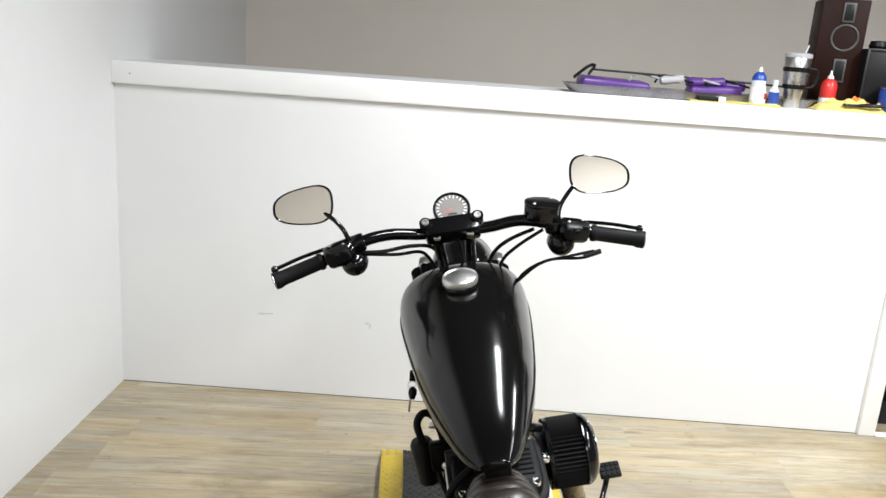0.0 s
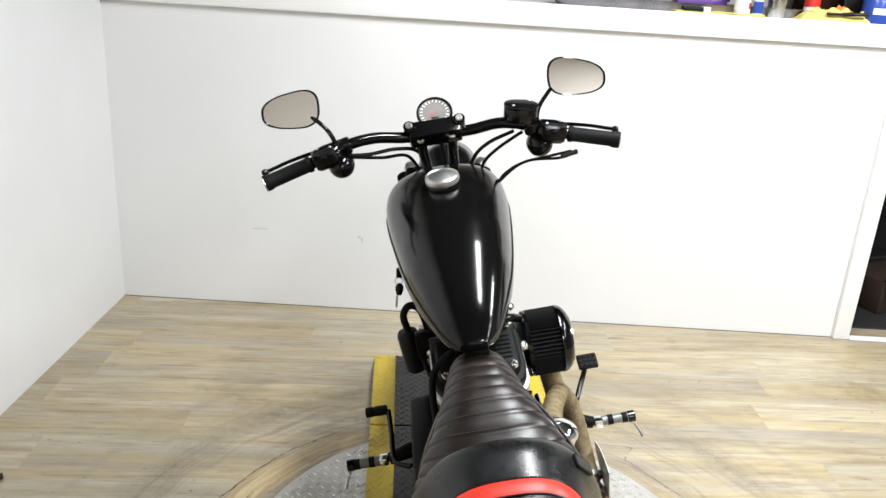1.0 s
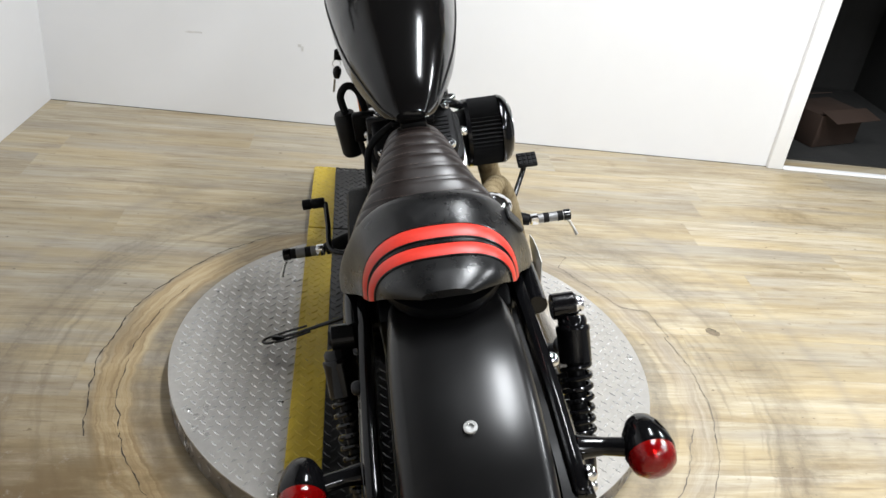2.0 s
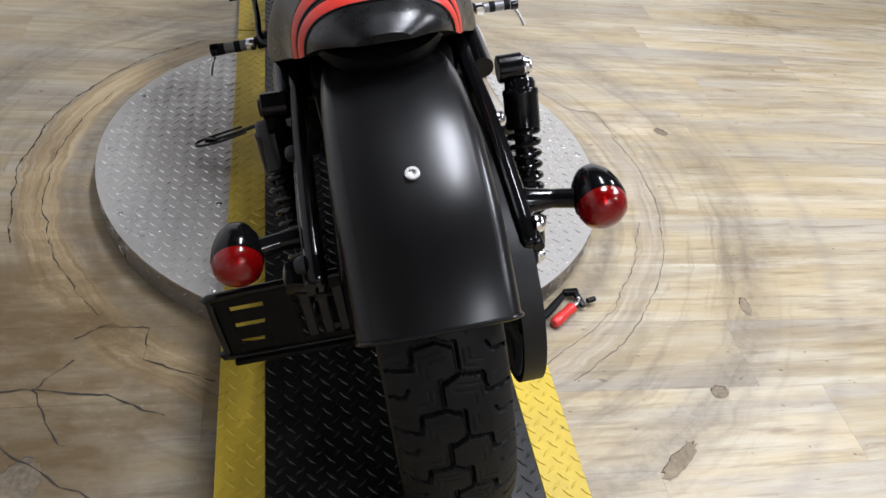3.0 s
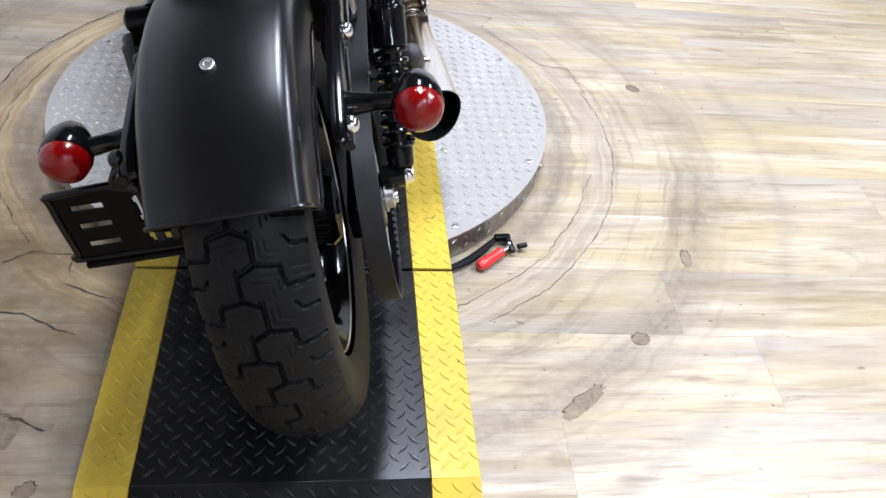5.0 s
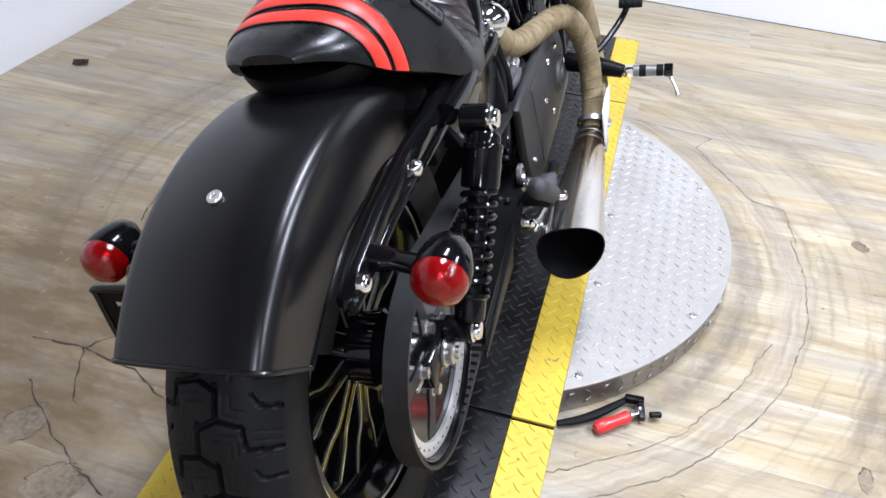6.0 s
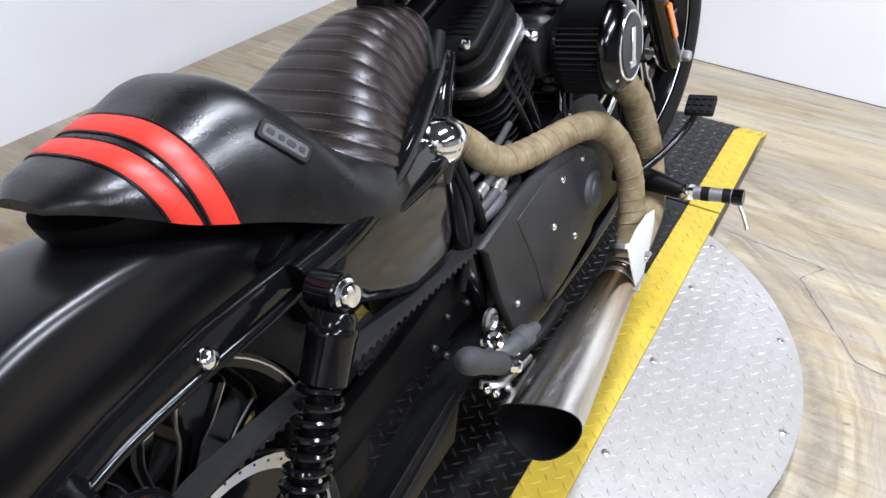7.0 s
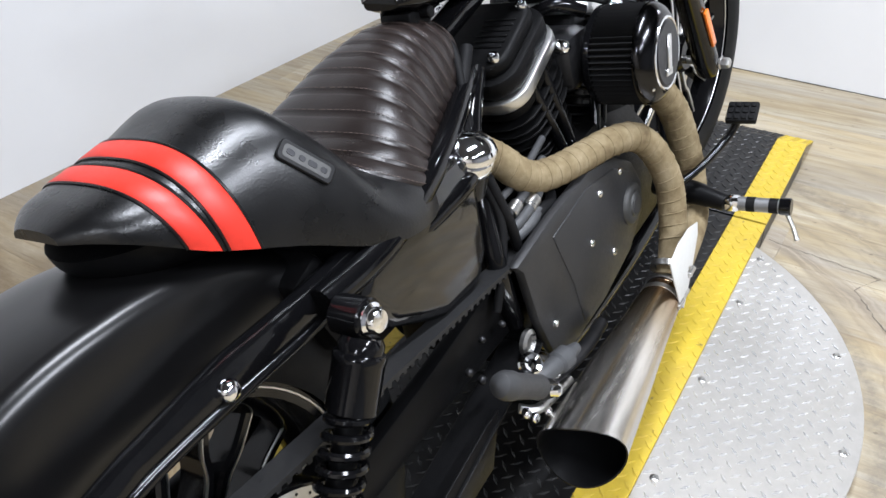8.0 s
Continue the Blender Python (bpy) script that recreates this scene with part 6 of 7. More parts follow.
part("foot_loop", tube([(-0.34, 0.845, 0.112), (-0.40, 0.847, 0.1), (-0.445, 0.838, 0.094), (-0.44, 0.82, 0.095), (-0.39, 0.818, 0.1), (-0.33, 0.82, 0.112)], 0.003, 8), GLOSS_BLACK, stand)

# -- left side coil and lock --
coil = new("ignition_coil")
coil.parent = bike
part("coil_case", lathe([(0, 0), (0.02, 0), (0.024, 0.006), (0.024, 0.088), (0.02, 0.096), (0, 0.097)], (-0.138, 0.89, 0.528), (-0.08, 0, 1), 24), BLACK_PLASTIC, coil)
part("lead", tube([(-0.142, 0.89, 0.62), (-0.148, 0.9, 0.655), (-0.132, 0.905, 0.675), (-0.11, 0.905, 0.66), (-0.098, 0.9, 0.6)], 0.008, 12), RUBBER, coil)
part("lead", tube([(-0.125, 0.87, 0.6), (-0.115, 0.85, 0.55), (-0.1, 0.83, 0.5), (-0.09, 0.82, 0.42)], 0.006, 10), RUBBER, coil)
part("coil_bracket", box((0.05, 0.03, 0.06), (-0.105, 0.86, 0.6), bevel=0.006), POWDER_BLACK, coil)
part("bracket_bolt", hexbolt((-0.1, 0.835, 0.59), (-0.3, -1, 0), 0.009, 0.008), STEEL, coil)
part("horn_bracket", box((0.06, 0.02, 0.08), (-0.07, 0.8, 0.6), bevel=0.005), DARK_METAL, coil)
lock = new("ignition_lock")
lock.parent = bike
part("lock_plate", box((0.026, 0.005, 0.022), (-0.145, 1.093, 0.668), (0, 10, 0), 0.002), BLACK_PLASTIC, lock)
part("lock_barrel", rod((-0.155, 1.1, 0.668), (-0.1, 1.1, 0.674), 0.012), POWDER_BLACK, lock)
part("key_fob", lathe([(0, 0), (0.006, 0.001), (0.0095, 0.012), (0.009, 0.022), (0.004, 0.028), (0, 0.029)], (-0.160, 1.09, 0.618), (0.22, 0, 1), 14), BLACK_PLASTIC, lock, "black key head hanging from the lock")
part("key_ring", ring((-0.155, 1.09, 0.652), (0, 1, 0.2), 0.009, 0.001, 24, 6), STEEL, lock)
part("key_blade", box((0.005, 0.002, 0.03), (-0.168, 1.09, 0.603), (0, 13, 0), 0.0008, 1), STEEL, lock)

# -- front end --
fork = new("front_fork")
fork.parent = bike
rake = V((0, -0.49, 0.872)).normalized()
for s in (-1, 1):
    foot = V((s * 0.097, FY - 0.012, AX + 0.002))
    top = foot + rake * 0.66
    part("slider", lathe([(0, -0.035), (0.02, -0.033), (0.026, -0.02), (0.028, 0.02), (0.0275, 0.27), (0.031, 0.275), (0.031, 0.3), (0.024, 0.305), (0, 0.305)], foot, rake, 24), GLOSS_BLACK, fork)
    part("fork_tube", rod(foot + rake * 0.3, top, 0.0195), GLOSS_BLACK, fork)
    rows = [(0.026 + 0.006 * (k % 2), 0.305 + 0.0095 * k) for k in range(17)]
    part("gaiter", lathe(rows, foot, rake, 24), RUBBER, fork, "ribbed rubber fork gaiter")
    part("axle_nut", lathe([(0.0, 0.022), (0.01, 0.021), (0.0125, 0.016), (0.0125, 0.004), (0.016, 0.002), (0.016, 0), (0, 0)], foot + V((s * 0.028, 0.012, -0.002)), (s, 0, 0), 6), STEEL, fork)
    m = box((0.006, 0.017, 0.1), (0, 0, 0), bevel=0.002)
    bmesh.ops.transform(m, matrix=Matrix.Translation(foot + rake * 0.112 + V((s * 0.03, 0, 0))) @ pose(0, 0, 0, 29.3), verts=m.verts)
    part("reflector", m, ORANGE, fork, "amber side reflector")
    part("fender_tab", box((0.02, 0.06, 0.05), tuple(foot + rake * 0.27 + V((-s * 0.03, 0, 0))), (29, 0, 0), 0.006), GLOSS_BLACK, fork)
part("brake_caliper", box((0.045, 0.07, 0.1), (-0.075, FY - 0.09, AX + 0.12), (29, 0, 0), 0.012), GLOSS_BLACK, fork)
part("lower_yoke", box((0.25, 0.06, 0.03), tuple(V((0, FY - 0.03, AX)) + rake * 0.5), (29.3, 0, 0), 0.01), GLOSS_BLACK, fork)
part("upper_yoke", box((0.19, 0.065, 0.025), tuple(V((0, FY - 0.03, AX)) + rake * 0.66), (29.3, 0, 0), 0.01), GLOSS_BLACK, fork)
part("axle", rod((-0.12, FY, AX), (0.12, FY, AX), 0.009), STEEL, fork)
part("brake_disc", lathe([(0.055, -0.062), (0.145, -0.062), (0.145, -0.057), (0.055, -0.057)], (0, FY, AX), (1, 0, 0), 48, None, True), STEEL, fork)
rows = []
for k in range(25):
    a = radians(60 + 80 * k / 24)
    rows.append([V((x, FY + (0.338 - 0.02 * (x / 0.06) ** 2) * math.cos(a), AX + (0.338 - 0.02 * (x / 0.06) ** 2) * math.sin(a))) for x in (-0.06, -0.045, -0.02, 0, 0.02, 0.045, 0.06)])
front_fender = part("front_fender", grid(rows), SATIN_BLACK, bike, "short satin black front fender")
# the bars stand a few degrees to the right
pivot = Matrix.Translation((0, 1.16, 0.84))
STEER = pivot @ Matrix.Rotation(radians(-8), 4, rake) @ pivot.inverted()
lamp_y, lamp_z = 1.30, 0.86
head = part("headlight", lathe([(0, -0.12), (0.04, -0.11), (0.068, -0.075), (0.078, -0.03), (0.08, 0.02), (0.076, 0.03), (0, 0.03)], (0, lamp_y, lamp_z), (0, 1, -0.05), 36), GLOSS_BLACK, bike, "round black headlight")
part("lens", lathe([(0.074, 0.028), (0.06, 0.036), (0, 0.04)], (0, lamp_y, lamp_z), (0, 1, -0.05), 36), CLEAR, head)
for s in (-1, 1):
    part("lamp_ear", box((0.03, 0.05, 0.06), (s * 0.09, 1.235, 0.875), (10, 0, 0), 0.012), STEEL, head)

for ob in (front_wheel, fork, head, front_fender):
    ob.matrix_basis = STEER

# handlebar
bars = part("handlebar", tube([(-0.41, 1.066, 0.968), (-0.30, 1.092, 0.992), (-0.215, 1.112, 1.016), (-0.15, 1.135, 1.018), (-0.08, 1.15, 1.005), (0, 1.152, 1.0), (0.08, 1.15, 0.998), (0.15, 1.135, 1.006), (0.215, 1.105, 0.996), (0.30, 1.085, 0.966), (0.412, 1.066, 0.936)], 0.0135, 14), GLOSS_BLACK, bike, "gloss black wide handlebar")
part("riser_clamp", box((0.128, 0.05, 0.046), (-0.004, 1.142, 1.008), (38, 0, 0), 0.009), GLOSS_BLACK, bars)
for x in (-0.042, 0.034):
    part("riser", tube([(x, 1.15, 0.985), (x * 0.9, 1.16, 0.94), (x * 0.85, 1.155, 0.9)], 0.013, 12), GLOSS_BLACK, bars)
    part("riser_bolt", hexbolt((x, 1.122, 0.997), (0, -0.75, 0.66), 0.009, 0.007, dome=False), STEEL, bars)
for x in (-0.064, 0.056):
    part("clamp_ear", rod((x, 1.15, 1.015), (x, 1.128, 1.035), 0.014), GLOSS_BLACK, bars)
    part("clamp_bolt", hexbolt((x, 1.128, 1.035), (0, -0.75, 0.66), 0.0085, 0.005, dome=False), STEEL, bars)
gc = V((0.002, 1.183, 1.045))
gn = V((0, -0.72, 0.69)).normalized()
gauge = part("speedometer", lathe([(0, -0.05), (0.03, -0.048), (0.042, -0.03), (0.0445, -0.004), (0.044, 0.004), (0.0395, 0.006), (0.0385, 0.001), (0, 0.001)], gc, gn, 40), GLOSS_BLACK, bars, "round speedometer with a dark bezel")
_, gy, _ = basis(gn)
part("dial", lathe([(0, 0.0015), (0.038, 0.0015)], gc, gn, 36), GAUGE_FACE, gauge, "grey dial")
for k in range(17):
    a = radians(-35 + 250 * k / 16)
    d = V((1, 0, 0)) * math.cos(a) + V((0, 0.69, 0.72)) * math.sin(a)
    p = gc + gn * 0.0022 + d * 0.032
    part("tick_mark", rod(p - d * (0.0036 if k % 2 else 0.0022), p + d * 0.0036, 0.001, n=6, edge=0.0002), WHITE_PLASTIC, gauge)
part("needle", rod(gc + gn * 0.003, gc + gn * 0.003 + V((-0.024, -0.008, -0.008)), 0.0012, 0.0005, n=6, edge=0.0002), RED_PLASTIC, gauge)
part("odometer", box((0.02, 0.009, 0.001), tuple(gc + gn * 0.002 - V((0, 0.69, 0.72)) * 0.015), (-46, 0, 0)), BLACK_PLASTIC, gauge)
part("dial_glass", lathe([(0.0385, 0.004), (0.03, 0.0055), (0, 0.006)], gc, gn, 36), CLEAR, gauge).visible_shadow = False

for s in (-1, 1):
    gi, go = (V((-0.3, 1.092, 0.992)), V((-0.412, 1.066, 0.968))) if s < 0 else (V((0.3, 1.085, 0.966)), V((0.414, 1.066, 0.936)))
    d = (go - gi).normalized()
    part("grip", lathe([(0.0135, 0), (0.0185, 0.002), (0.0195, 0.01), (0.017, 0.014), (0.0172, 0.1), (0.0195, 0.105), (0.0195, (go - gi).length), (0.016, (go - gi).length + 0.003), (0, (go - gi).length + 0.003)], gi, d, 24), RUBBER, bars, "ribbed black rubber grip")
    part("grip_end", ring(go + d * 0.001, d, 0.0185, 0.0016, 24, 6), STEEL, bars)
    # switch pod
    c = gi - d * 0.035
    pod = new("switch_pod")
    pod.parent = bars
    part("pod_shell", lathe([(0.014, -0.036), (0.023, -0.034), (0.027, -0.028), (0.0285, 0.0), (0.026, 0.022), (0.021, 0.03), (0.014, 0.031)], c, d, 28), GLOSS_BLACK, pod)
    part("pod_block", box((0.055, 0.03, 0.035), tuple(c + V((0, -0.022, 0.004))), (20, s * 14, 0), 0.007), BLACK_PLASTIC, pod)
    for k in range(3):
        part("button", box((0.012, 0.008, 0.011), tuple(c + V((-0.018 + 0.018 * k, -0.038, 0.012 - 0.006 * (k % 2)))), (25, 0, 0), 0.0025), RUBBER, pod)
    for k in range(2):
        part("pod_screw", hexbolt(c + V((-0.014 + 0.03 * k, -0.02, 0.026)), (0, -0.5, 1), 0.0035, 0.003), STEEL, pod)
    # perch and lever
    perch = part("lever_perch", box((0.04, 0.04, 0.034), tuple(c - d * 0.045 + V((0, 0.008, 0.004))), (15, s * 12, 0), 0.008), GLOSS_BLACK, bars)
    l0 = c - d * 0.02 + V((0, 0.03, 0.01))
    part("lever", tube([tuple(l0), tuple(gi + V((0, 0.036, 0.016))), tuple(gi + d * 0.06 + V((0, 0.034, 0.02))), tuple(go - d * 0.005 + V((0, 0.026, 0.02)))], [0.009, 0.0065, 0.006, 0.0065], 10, squash=0.7), GLOSS_BLACK, perch)
    part("lever_ball", lathe([(0, -0.009), (0.006, -0.007), (0.009, 0), (0.006, 0.007), (0, 0.009)], go + V((0, 0.026, 0.02)), d, 14), GLOSS_BLACK, perch)
    # bullet signal hung under the perch
    bs = new("turn_signal")
    bs.parent = bars
    bc = c - d * 0.045 + V((s * 0.012, 0.012, -0.038))
    part("shell", lathe([(0, -0.042), (0.012, -0.04), (0.024, -0.03), (0.0305, -0.012), (0.031, 0.01), (0.029, 0.016), (0, 0.016)], bc, (0, 1, 0), 26), GLOSS_BLACK, bs)
    part("lens", lathe([(0.029, 0.015), (0.026, 0.026), (0.014, 0.034), (0, 0.036)], bc, (0, 1, 0), 22), ORANGE, bs)
    part("stalk", rod(bc + V((0, 0, 0.02)), c - d * 0.045, 0.009), GLOSS_BLACK, bs)

part("reservoir", prism(rounded(0.078, 0.064, 0.031, 8), 0.034, pose(0.196, 1.088, 1.03, 8, 10, 0), 0.005), GLOSS_BLACK, bars, "brake fluid reservoir")
part("reservoir_lid", prism(rounded(0.081, 0.067, 0.032, 8), 0.009, pose(0.200, 1.086, 1.049, 8, 10, 0), 0.003), GLOSS_BLACK, bars)
for x, y in ((0.18, 1.07), (0.222, 1.1)):
    part("lid_screw", hexbolt((x, y, 1.054), (0.1, -0.1, 1), 0.004, 0.002), STEEL, bars)

# mirrors
for s, mc, stem in ((-1, V((-0.327, 1.115, 1.116)), [(-0.235, 1.1, 1.012), (-0.245, 1.098, 1.05), (-0.262, 1.105, 1.075), (-0.285, 1.118, 1.095)]), (1, V((0.333, 1.09, 1.093)), [(0.232, 1.098, 1.0), (0.238, 1.094, 1.03), (0.255, 1.094, 1.055), (0.28, 1.098, 1.08)])):
    mir = new("mirror")
    mir.parent = bars
    outline = []
    for k in range(40):
        a = 2 * math.pi * k / 40
        c, q = math.cos(a), math.sin(a)
        x = math.copysign(abs(c) ** 0.72, c) * 0.067
        h = 0.0415 - 0.008 * (x * s) / 0.0625
        y = math.copysign(abs(q) ** 0.72, q) * h + (0.006 * (x * s) / 0.0675 * -1)
        outline.append((x, y))
    nrm = V((-s * 0.05, -1, 0.16 if s < 0 else 0.2)).normalized()
    up = (V((0, 0, 1)) - nrm * nrm.z).normalized()
    rt = up.cross(nrm)
    M = Matrix(((rt.x, up.x, nrm.x, mc.x), (rt.y, up.y, nrm.y, mc.y), (rt.z, up.z, nrm.z, mc.z), (0, 0, 0, 1))) @ pose(0, 0, 0, 0, 0, -6 if s < 0 else -6)
    rows = [[M @ V((x * f, y * f, z)) for x, y in outline] for f, z in ((0.3, -0.03), (0.7, -0.024), (0.94, -0.012), (1.0, -0.002), (1.0, 0.002), (0.95, 0.0035), (0.915, 0.0005))]
    part("mirror_shell", grid(rows, True, False, False), GLOSS_BLACK, mir)
    b = bmesh.new()
    b.faces.new([b.verts.new(M @ V((x * 0.925, y * 0.925, 0.001))) for x, y in outline])
    part("mirror_glass", b, MIRROR, mir, "mirror glass")
    part("mirror_stem", tube(stem, [0.006, 0.0055, 0.005, 0.005], 10), GLOSS_BLACK, mir)

# cables
for pts, r in (([(-0.23, 1.11, 0.995), (-0.17, 1.12, 0.985), (-0.1, 1.13, 0.985), (-0.05, 1.16, 0.96), (-0.03, 1.17, 0.88)], 0.0045), ([(-0.21, 1.12, 0.985), (-0.14, 1.15, 0.965), (-0.08, 1.17, 0.955), (-0.05, 1.18, 0.9)], 0.004),
               ([(0.18, 1.12, 0.985), (0.12, 1.13, 0.965), (0.08, 1.15, 0.93), (0.05, 1.17, 0.86)], 0.0045), ([(0.2, 1.12, 0.98), (0.14, 1.14, 0.945), (0.1, 1.15, 0.91), (0.08, 1.15, 0.85)], 0.004),
               ([(0.31, 1.06, 0.925), (0.27, 1.06, 0.918), (0.2, 1.09, 0.915), (0.14, 1.12, 0.88), (0.1, 1.12, 0.82)], 0.0035), ([(0.3, 1.06, 0.93), (0.25, 1.065, 0.925), (0.18, 1.09, 0.91), (0.12, 1.12, 0.86)], 0.0035),
               ([(0.0, 1.17, 1.0), (0.01, 1.19, 0.95), (0.012, 1.18, 0.88)], 0.005)):
    part("cable", tube(pts, r, 8), RUBBER, bars)
part("cable_adjuster", rod((0.315, 1.06, 0.927), (0.275, 1.06, 0.92), 0.006), BLACK_PLASTIC, bars)

# where each assembly sits on the machine: shift, then size about a point of its own
REAR, ENGINE = (-0.002, 0.004, -0.011), (0.003, 0.016, -0.012)
SEATING = {
    "rear_fender": REAR, "fender_strut": REAR, "turn_signal": (0.006, -0.012, -0.011), "plate_bracket": REAR, "shock_absorber": (0, 0.008, -0.013),
    "seat": (-0.003, 0.015, -0.018), "engine": ENGINE, "air_cleaner": (0.012, 0.016, -0.013), "exhaust": ENGINE, "oil_tank": ENGINE, "hose": ENGINE, "passenger_peg": ENGINE,
    "hose_ferrule": ENGINE, "bracket_bolt": ENGINE, "pedal_shaft": ENGINE, "brake_linkage": ENGINE, "linkage_bolt": ENGINE, "belt_guard": (0.0, 0.01, -0.01), "frame": (0, 0.01, -0.01), "battery_cover": (0, 0.01, -0.01),
    "brake_pedal": (-0.002, -0.03, 0.025), "side_stand": (0.03, -0.026, 0.008), "shift_lever": (0.018, -0.129, 0.068), "ignition_coil": (0.01, -0.06, 0.02), "ignition_lock": (0.014, -0.13, 0.058),
}
for ob in bike.children:
    kind = ob.name.split(".")[0]
    if kind in SEATING:
        ob.matrix_basis = Matrix.Translation(SEATING[kind])
    if ob is left_signal:
        ob.matrix_basis = Matrix.Translation((-0.008, 0.018, -0.03))
    if kind == "foot_peg":
        ob.matrix_basis = Matrix.Translation((0.02, 0.004, 0) if ob is right_peg else (0.014, -0.003, 0.037))
for ob, was, at, size in ((tank, (-0.006, 0.936, 0.967), (-0.007, 0.898, 0.954), 0.965), (bars, (-0.004, 1.128, 1.038), (-0.003, 1.042, 1.047), 0.955)):
    ob.matrix_basis = Matrix.Translation(at) @ Matrix.Scale(size, 4) @ Matrix.Translation(was).inverted()

# ---- things on the partition's shelf ----
SH = 1.3125          # its top


def on_shelf(x, y, turn=0, z=SH):
    return ROOM @ pose(x, y, z, 0, 0, turn)


# purple tool tray with long handled tools in it
tray = thing("tool_tray", "clear plastic tray with purple cases and loose tools", "tool tray", on_shelf(2.22, 0.15, 1))
b = grid([[(x * w, y * w2, z) for x, y in rounded(0.98, 0.2, 0.05, 6)] for w, w2, z in ((0.94, 0.85, 0.001), (0.97, 0.93, 0.016), (1.0, 1.0, 0.03), (1.015, 1.05, 0.033), (0.985, 0.97, 0.03), (0.95, 0.88, 0.016), (0.93, 0.8, 0.004))], True, False, True)
part("tray_shell", b, TRAY_CLEAR, tray, "scuffed clear grey plastic shell")
part("purple_case", box((0.27, 0.13, 0.05), (-0.3, 0.0, 0.034), (3, 2, 2), 0.014, 3), PURPLE, tray, "purple plastic case in the tray")
part("purple_case", box((0.2, 0.1, 0.045), (0.1, 0.0, 0.034), (0, -3, -3), 0.012, 3), PURPLE, tray, "purple plastic case in the tray")
part("tray_handle", tube([(-0.47, -0.08, 0.055), (-0.42, -0.085, 0.1), (-0.39, -0.06, 0.105), (-0.385, 0.07, 0.07)], 0.006, 8), BLACK_PLASTIC, tray)
part("tray_rail", tube([(-0.4, -0.05, 0.09), (-0.1, -0.02, 0.085), (0.2, 0.0, 0.08), (0.45, 0.03, 0.07)], 0.004, 8), DARK_METAL, tray)
for x, y, ln, mat, tilt in ((-0.02, -0.02, 0.16, PURPLE, 4), (0.1, 0.0, 0.13, PURPLE, -3), (-0.13, -0.05, 0.1, CLEAR_GREY, 8)):
    part("tool_handle", lathe([(0, 0), (0.014, 0.003), (0.018, 0.02), (0.014, ln * 0.5), (0.018, ln - 0.01), (0, ln)], (x, y, 0.065), (1, 0.05, math.sin(radians(tilt))), 14), mat, tray)
for k in range(4):
    part("cable", tube([(-0.25 + 0.1 * k, -0.06, 0.06), (-0.2 + 0.1 * k, 0.02, 0.085), (-0.12 + 0.1 * k, -0.05, 0.07), (-0.05 + 0.1 * k, 0.03, 0.06)], 0.0045, 7), BLACK_PLASTIC if k % 2 else CLEAR_GREY, tray)

pad = thing("sanding_block", "small dark block with a cream face on the shelf", "block", on_shelf(2.26, 0.02, -4))
part("block_body", box((0.08, 0.05, 0.022), (0, 0, 0.011), bevel=0.004), BLACK_PLASTIC, pad)
part("block_face", box((0.028, 0.05, 0.024), (0.05, 0, 0.012), bevel=0.003), WHITE_PLASTIC, pad)
cloth = thing("folded_cloth", "flat folded yellow cloth lying along the shelf edge", "cloth", on_shelf(2.36, 0.035, -1))
rows = [[(x, y, 0.004 + 0.005 * noise.noise(V((x * 14, y * 30, 3))) + (0.004 if abs(y) < 0.04 else 0)) for y in np.linspace(-0.055, 0.055, 12)] for x in np.linspace(-0.17, 0.17, 34)]
b = grid(rows)
bmesh.ops.solidify(b, geom=b.faces[:], thickness=0.003)
part("cloth_sheet", b, YELLOW_CLOTH, cloth)


def bottle(name, label, category, m, prof, mat, extras):
    t = thing(name, label, category, m)
    part("bottle_body", lathe(prof, (0, 0, 0), (0, 0, 1), 28), mat, t)
    for nm, pr, mt in extras:
        part(nm, lathe(pr, (0, 0, 0), (0, 0, 1), 26), mt, t)
    return t


bottle("spray_bottle", "pale blue bottle with a dark blue cap", "bottle", on_shelf(2.45, 0.035), [(0, 0), (0.023, 0), (0.026, 0.005), (0.026, 0.095), (0.022, 0.108), (0, 0.108)], PALE_PLASTIC,
       [("shoulder", [(0.0265, 0.094), (0.025, 0.108), (0.018, 0.12), (0.009, 0.126), (0, 0.126)], BLUE_PLASTIC), ("nozzle", [(0.008, 0.125), (0.008, 0.135), (0.004, 0.143), (0, 0.143)], WHITE_PLASTIC), ("label_band", [(0.0264, 0.02), (0.0264, 0.07)], WHITE_PLASTIC)])
bottle("small_bottle", "small clear bottle with a blue and orange label", "bottle", on_shelf(2.512, 0.03), [(0, 0), (0.016, 0), (0.018, 0.004), (0.018, 0.06), (0.01, 0.072), (0.009, 0.085), (0, 0.086)], PALE_PLASTIC,
       [("label_band", [(0.0184, 0.012), (0.0184, 0.055)], BLUE_PLASTIC), ("stopper", [(0.0105, 0.08), (0.0105, 0.1), (0, 0.1)], PALE_PLASTIC)])
bottle("small_bottle", "small bottle with an orange label beside the blue one", "bottle", on_shelf(2.475, 0.05), [(0, 0), (0.015, 0), (0.016, 0.004), (0.016, 0.05), (0.01, 0.06), (0, 0.061)], WHITE_PLASTIC,
       [("label_band", [(0.0164, 0.026), (0.0164, 0.048)], RED_PLASTIC), ("stopper", [(0.0105, 0.058), (0.0105, 0.072), (0, 0.073)], WHITE_PLASTIC)])
tum = thing("steel_tumbler", "tall brushed steel tumbler with black bands and handle", "tumbler", on_shelf(2.59, 0.05))
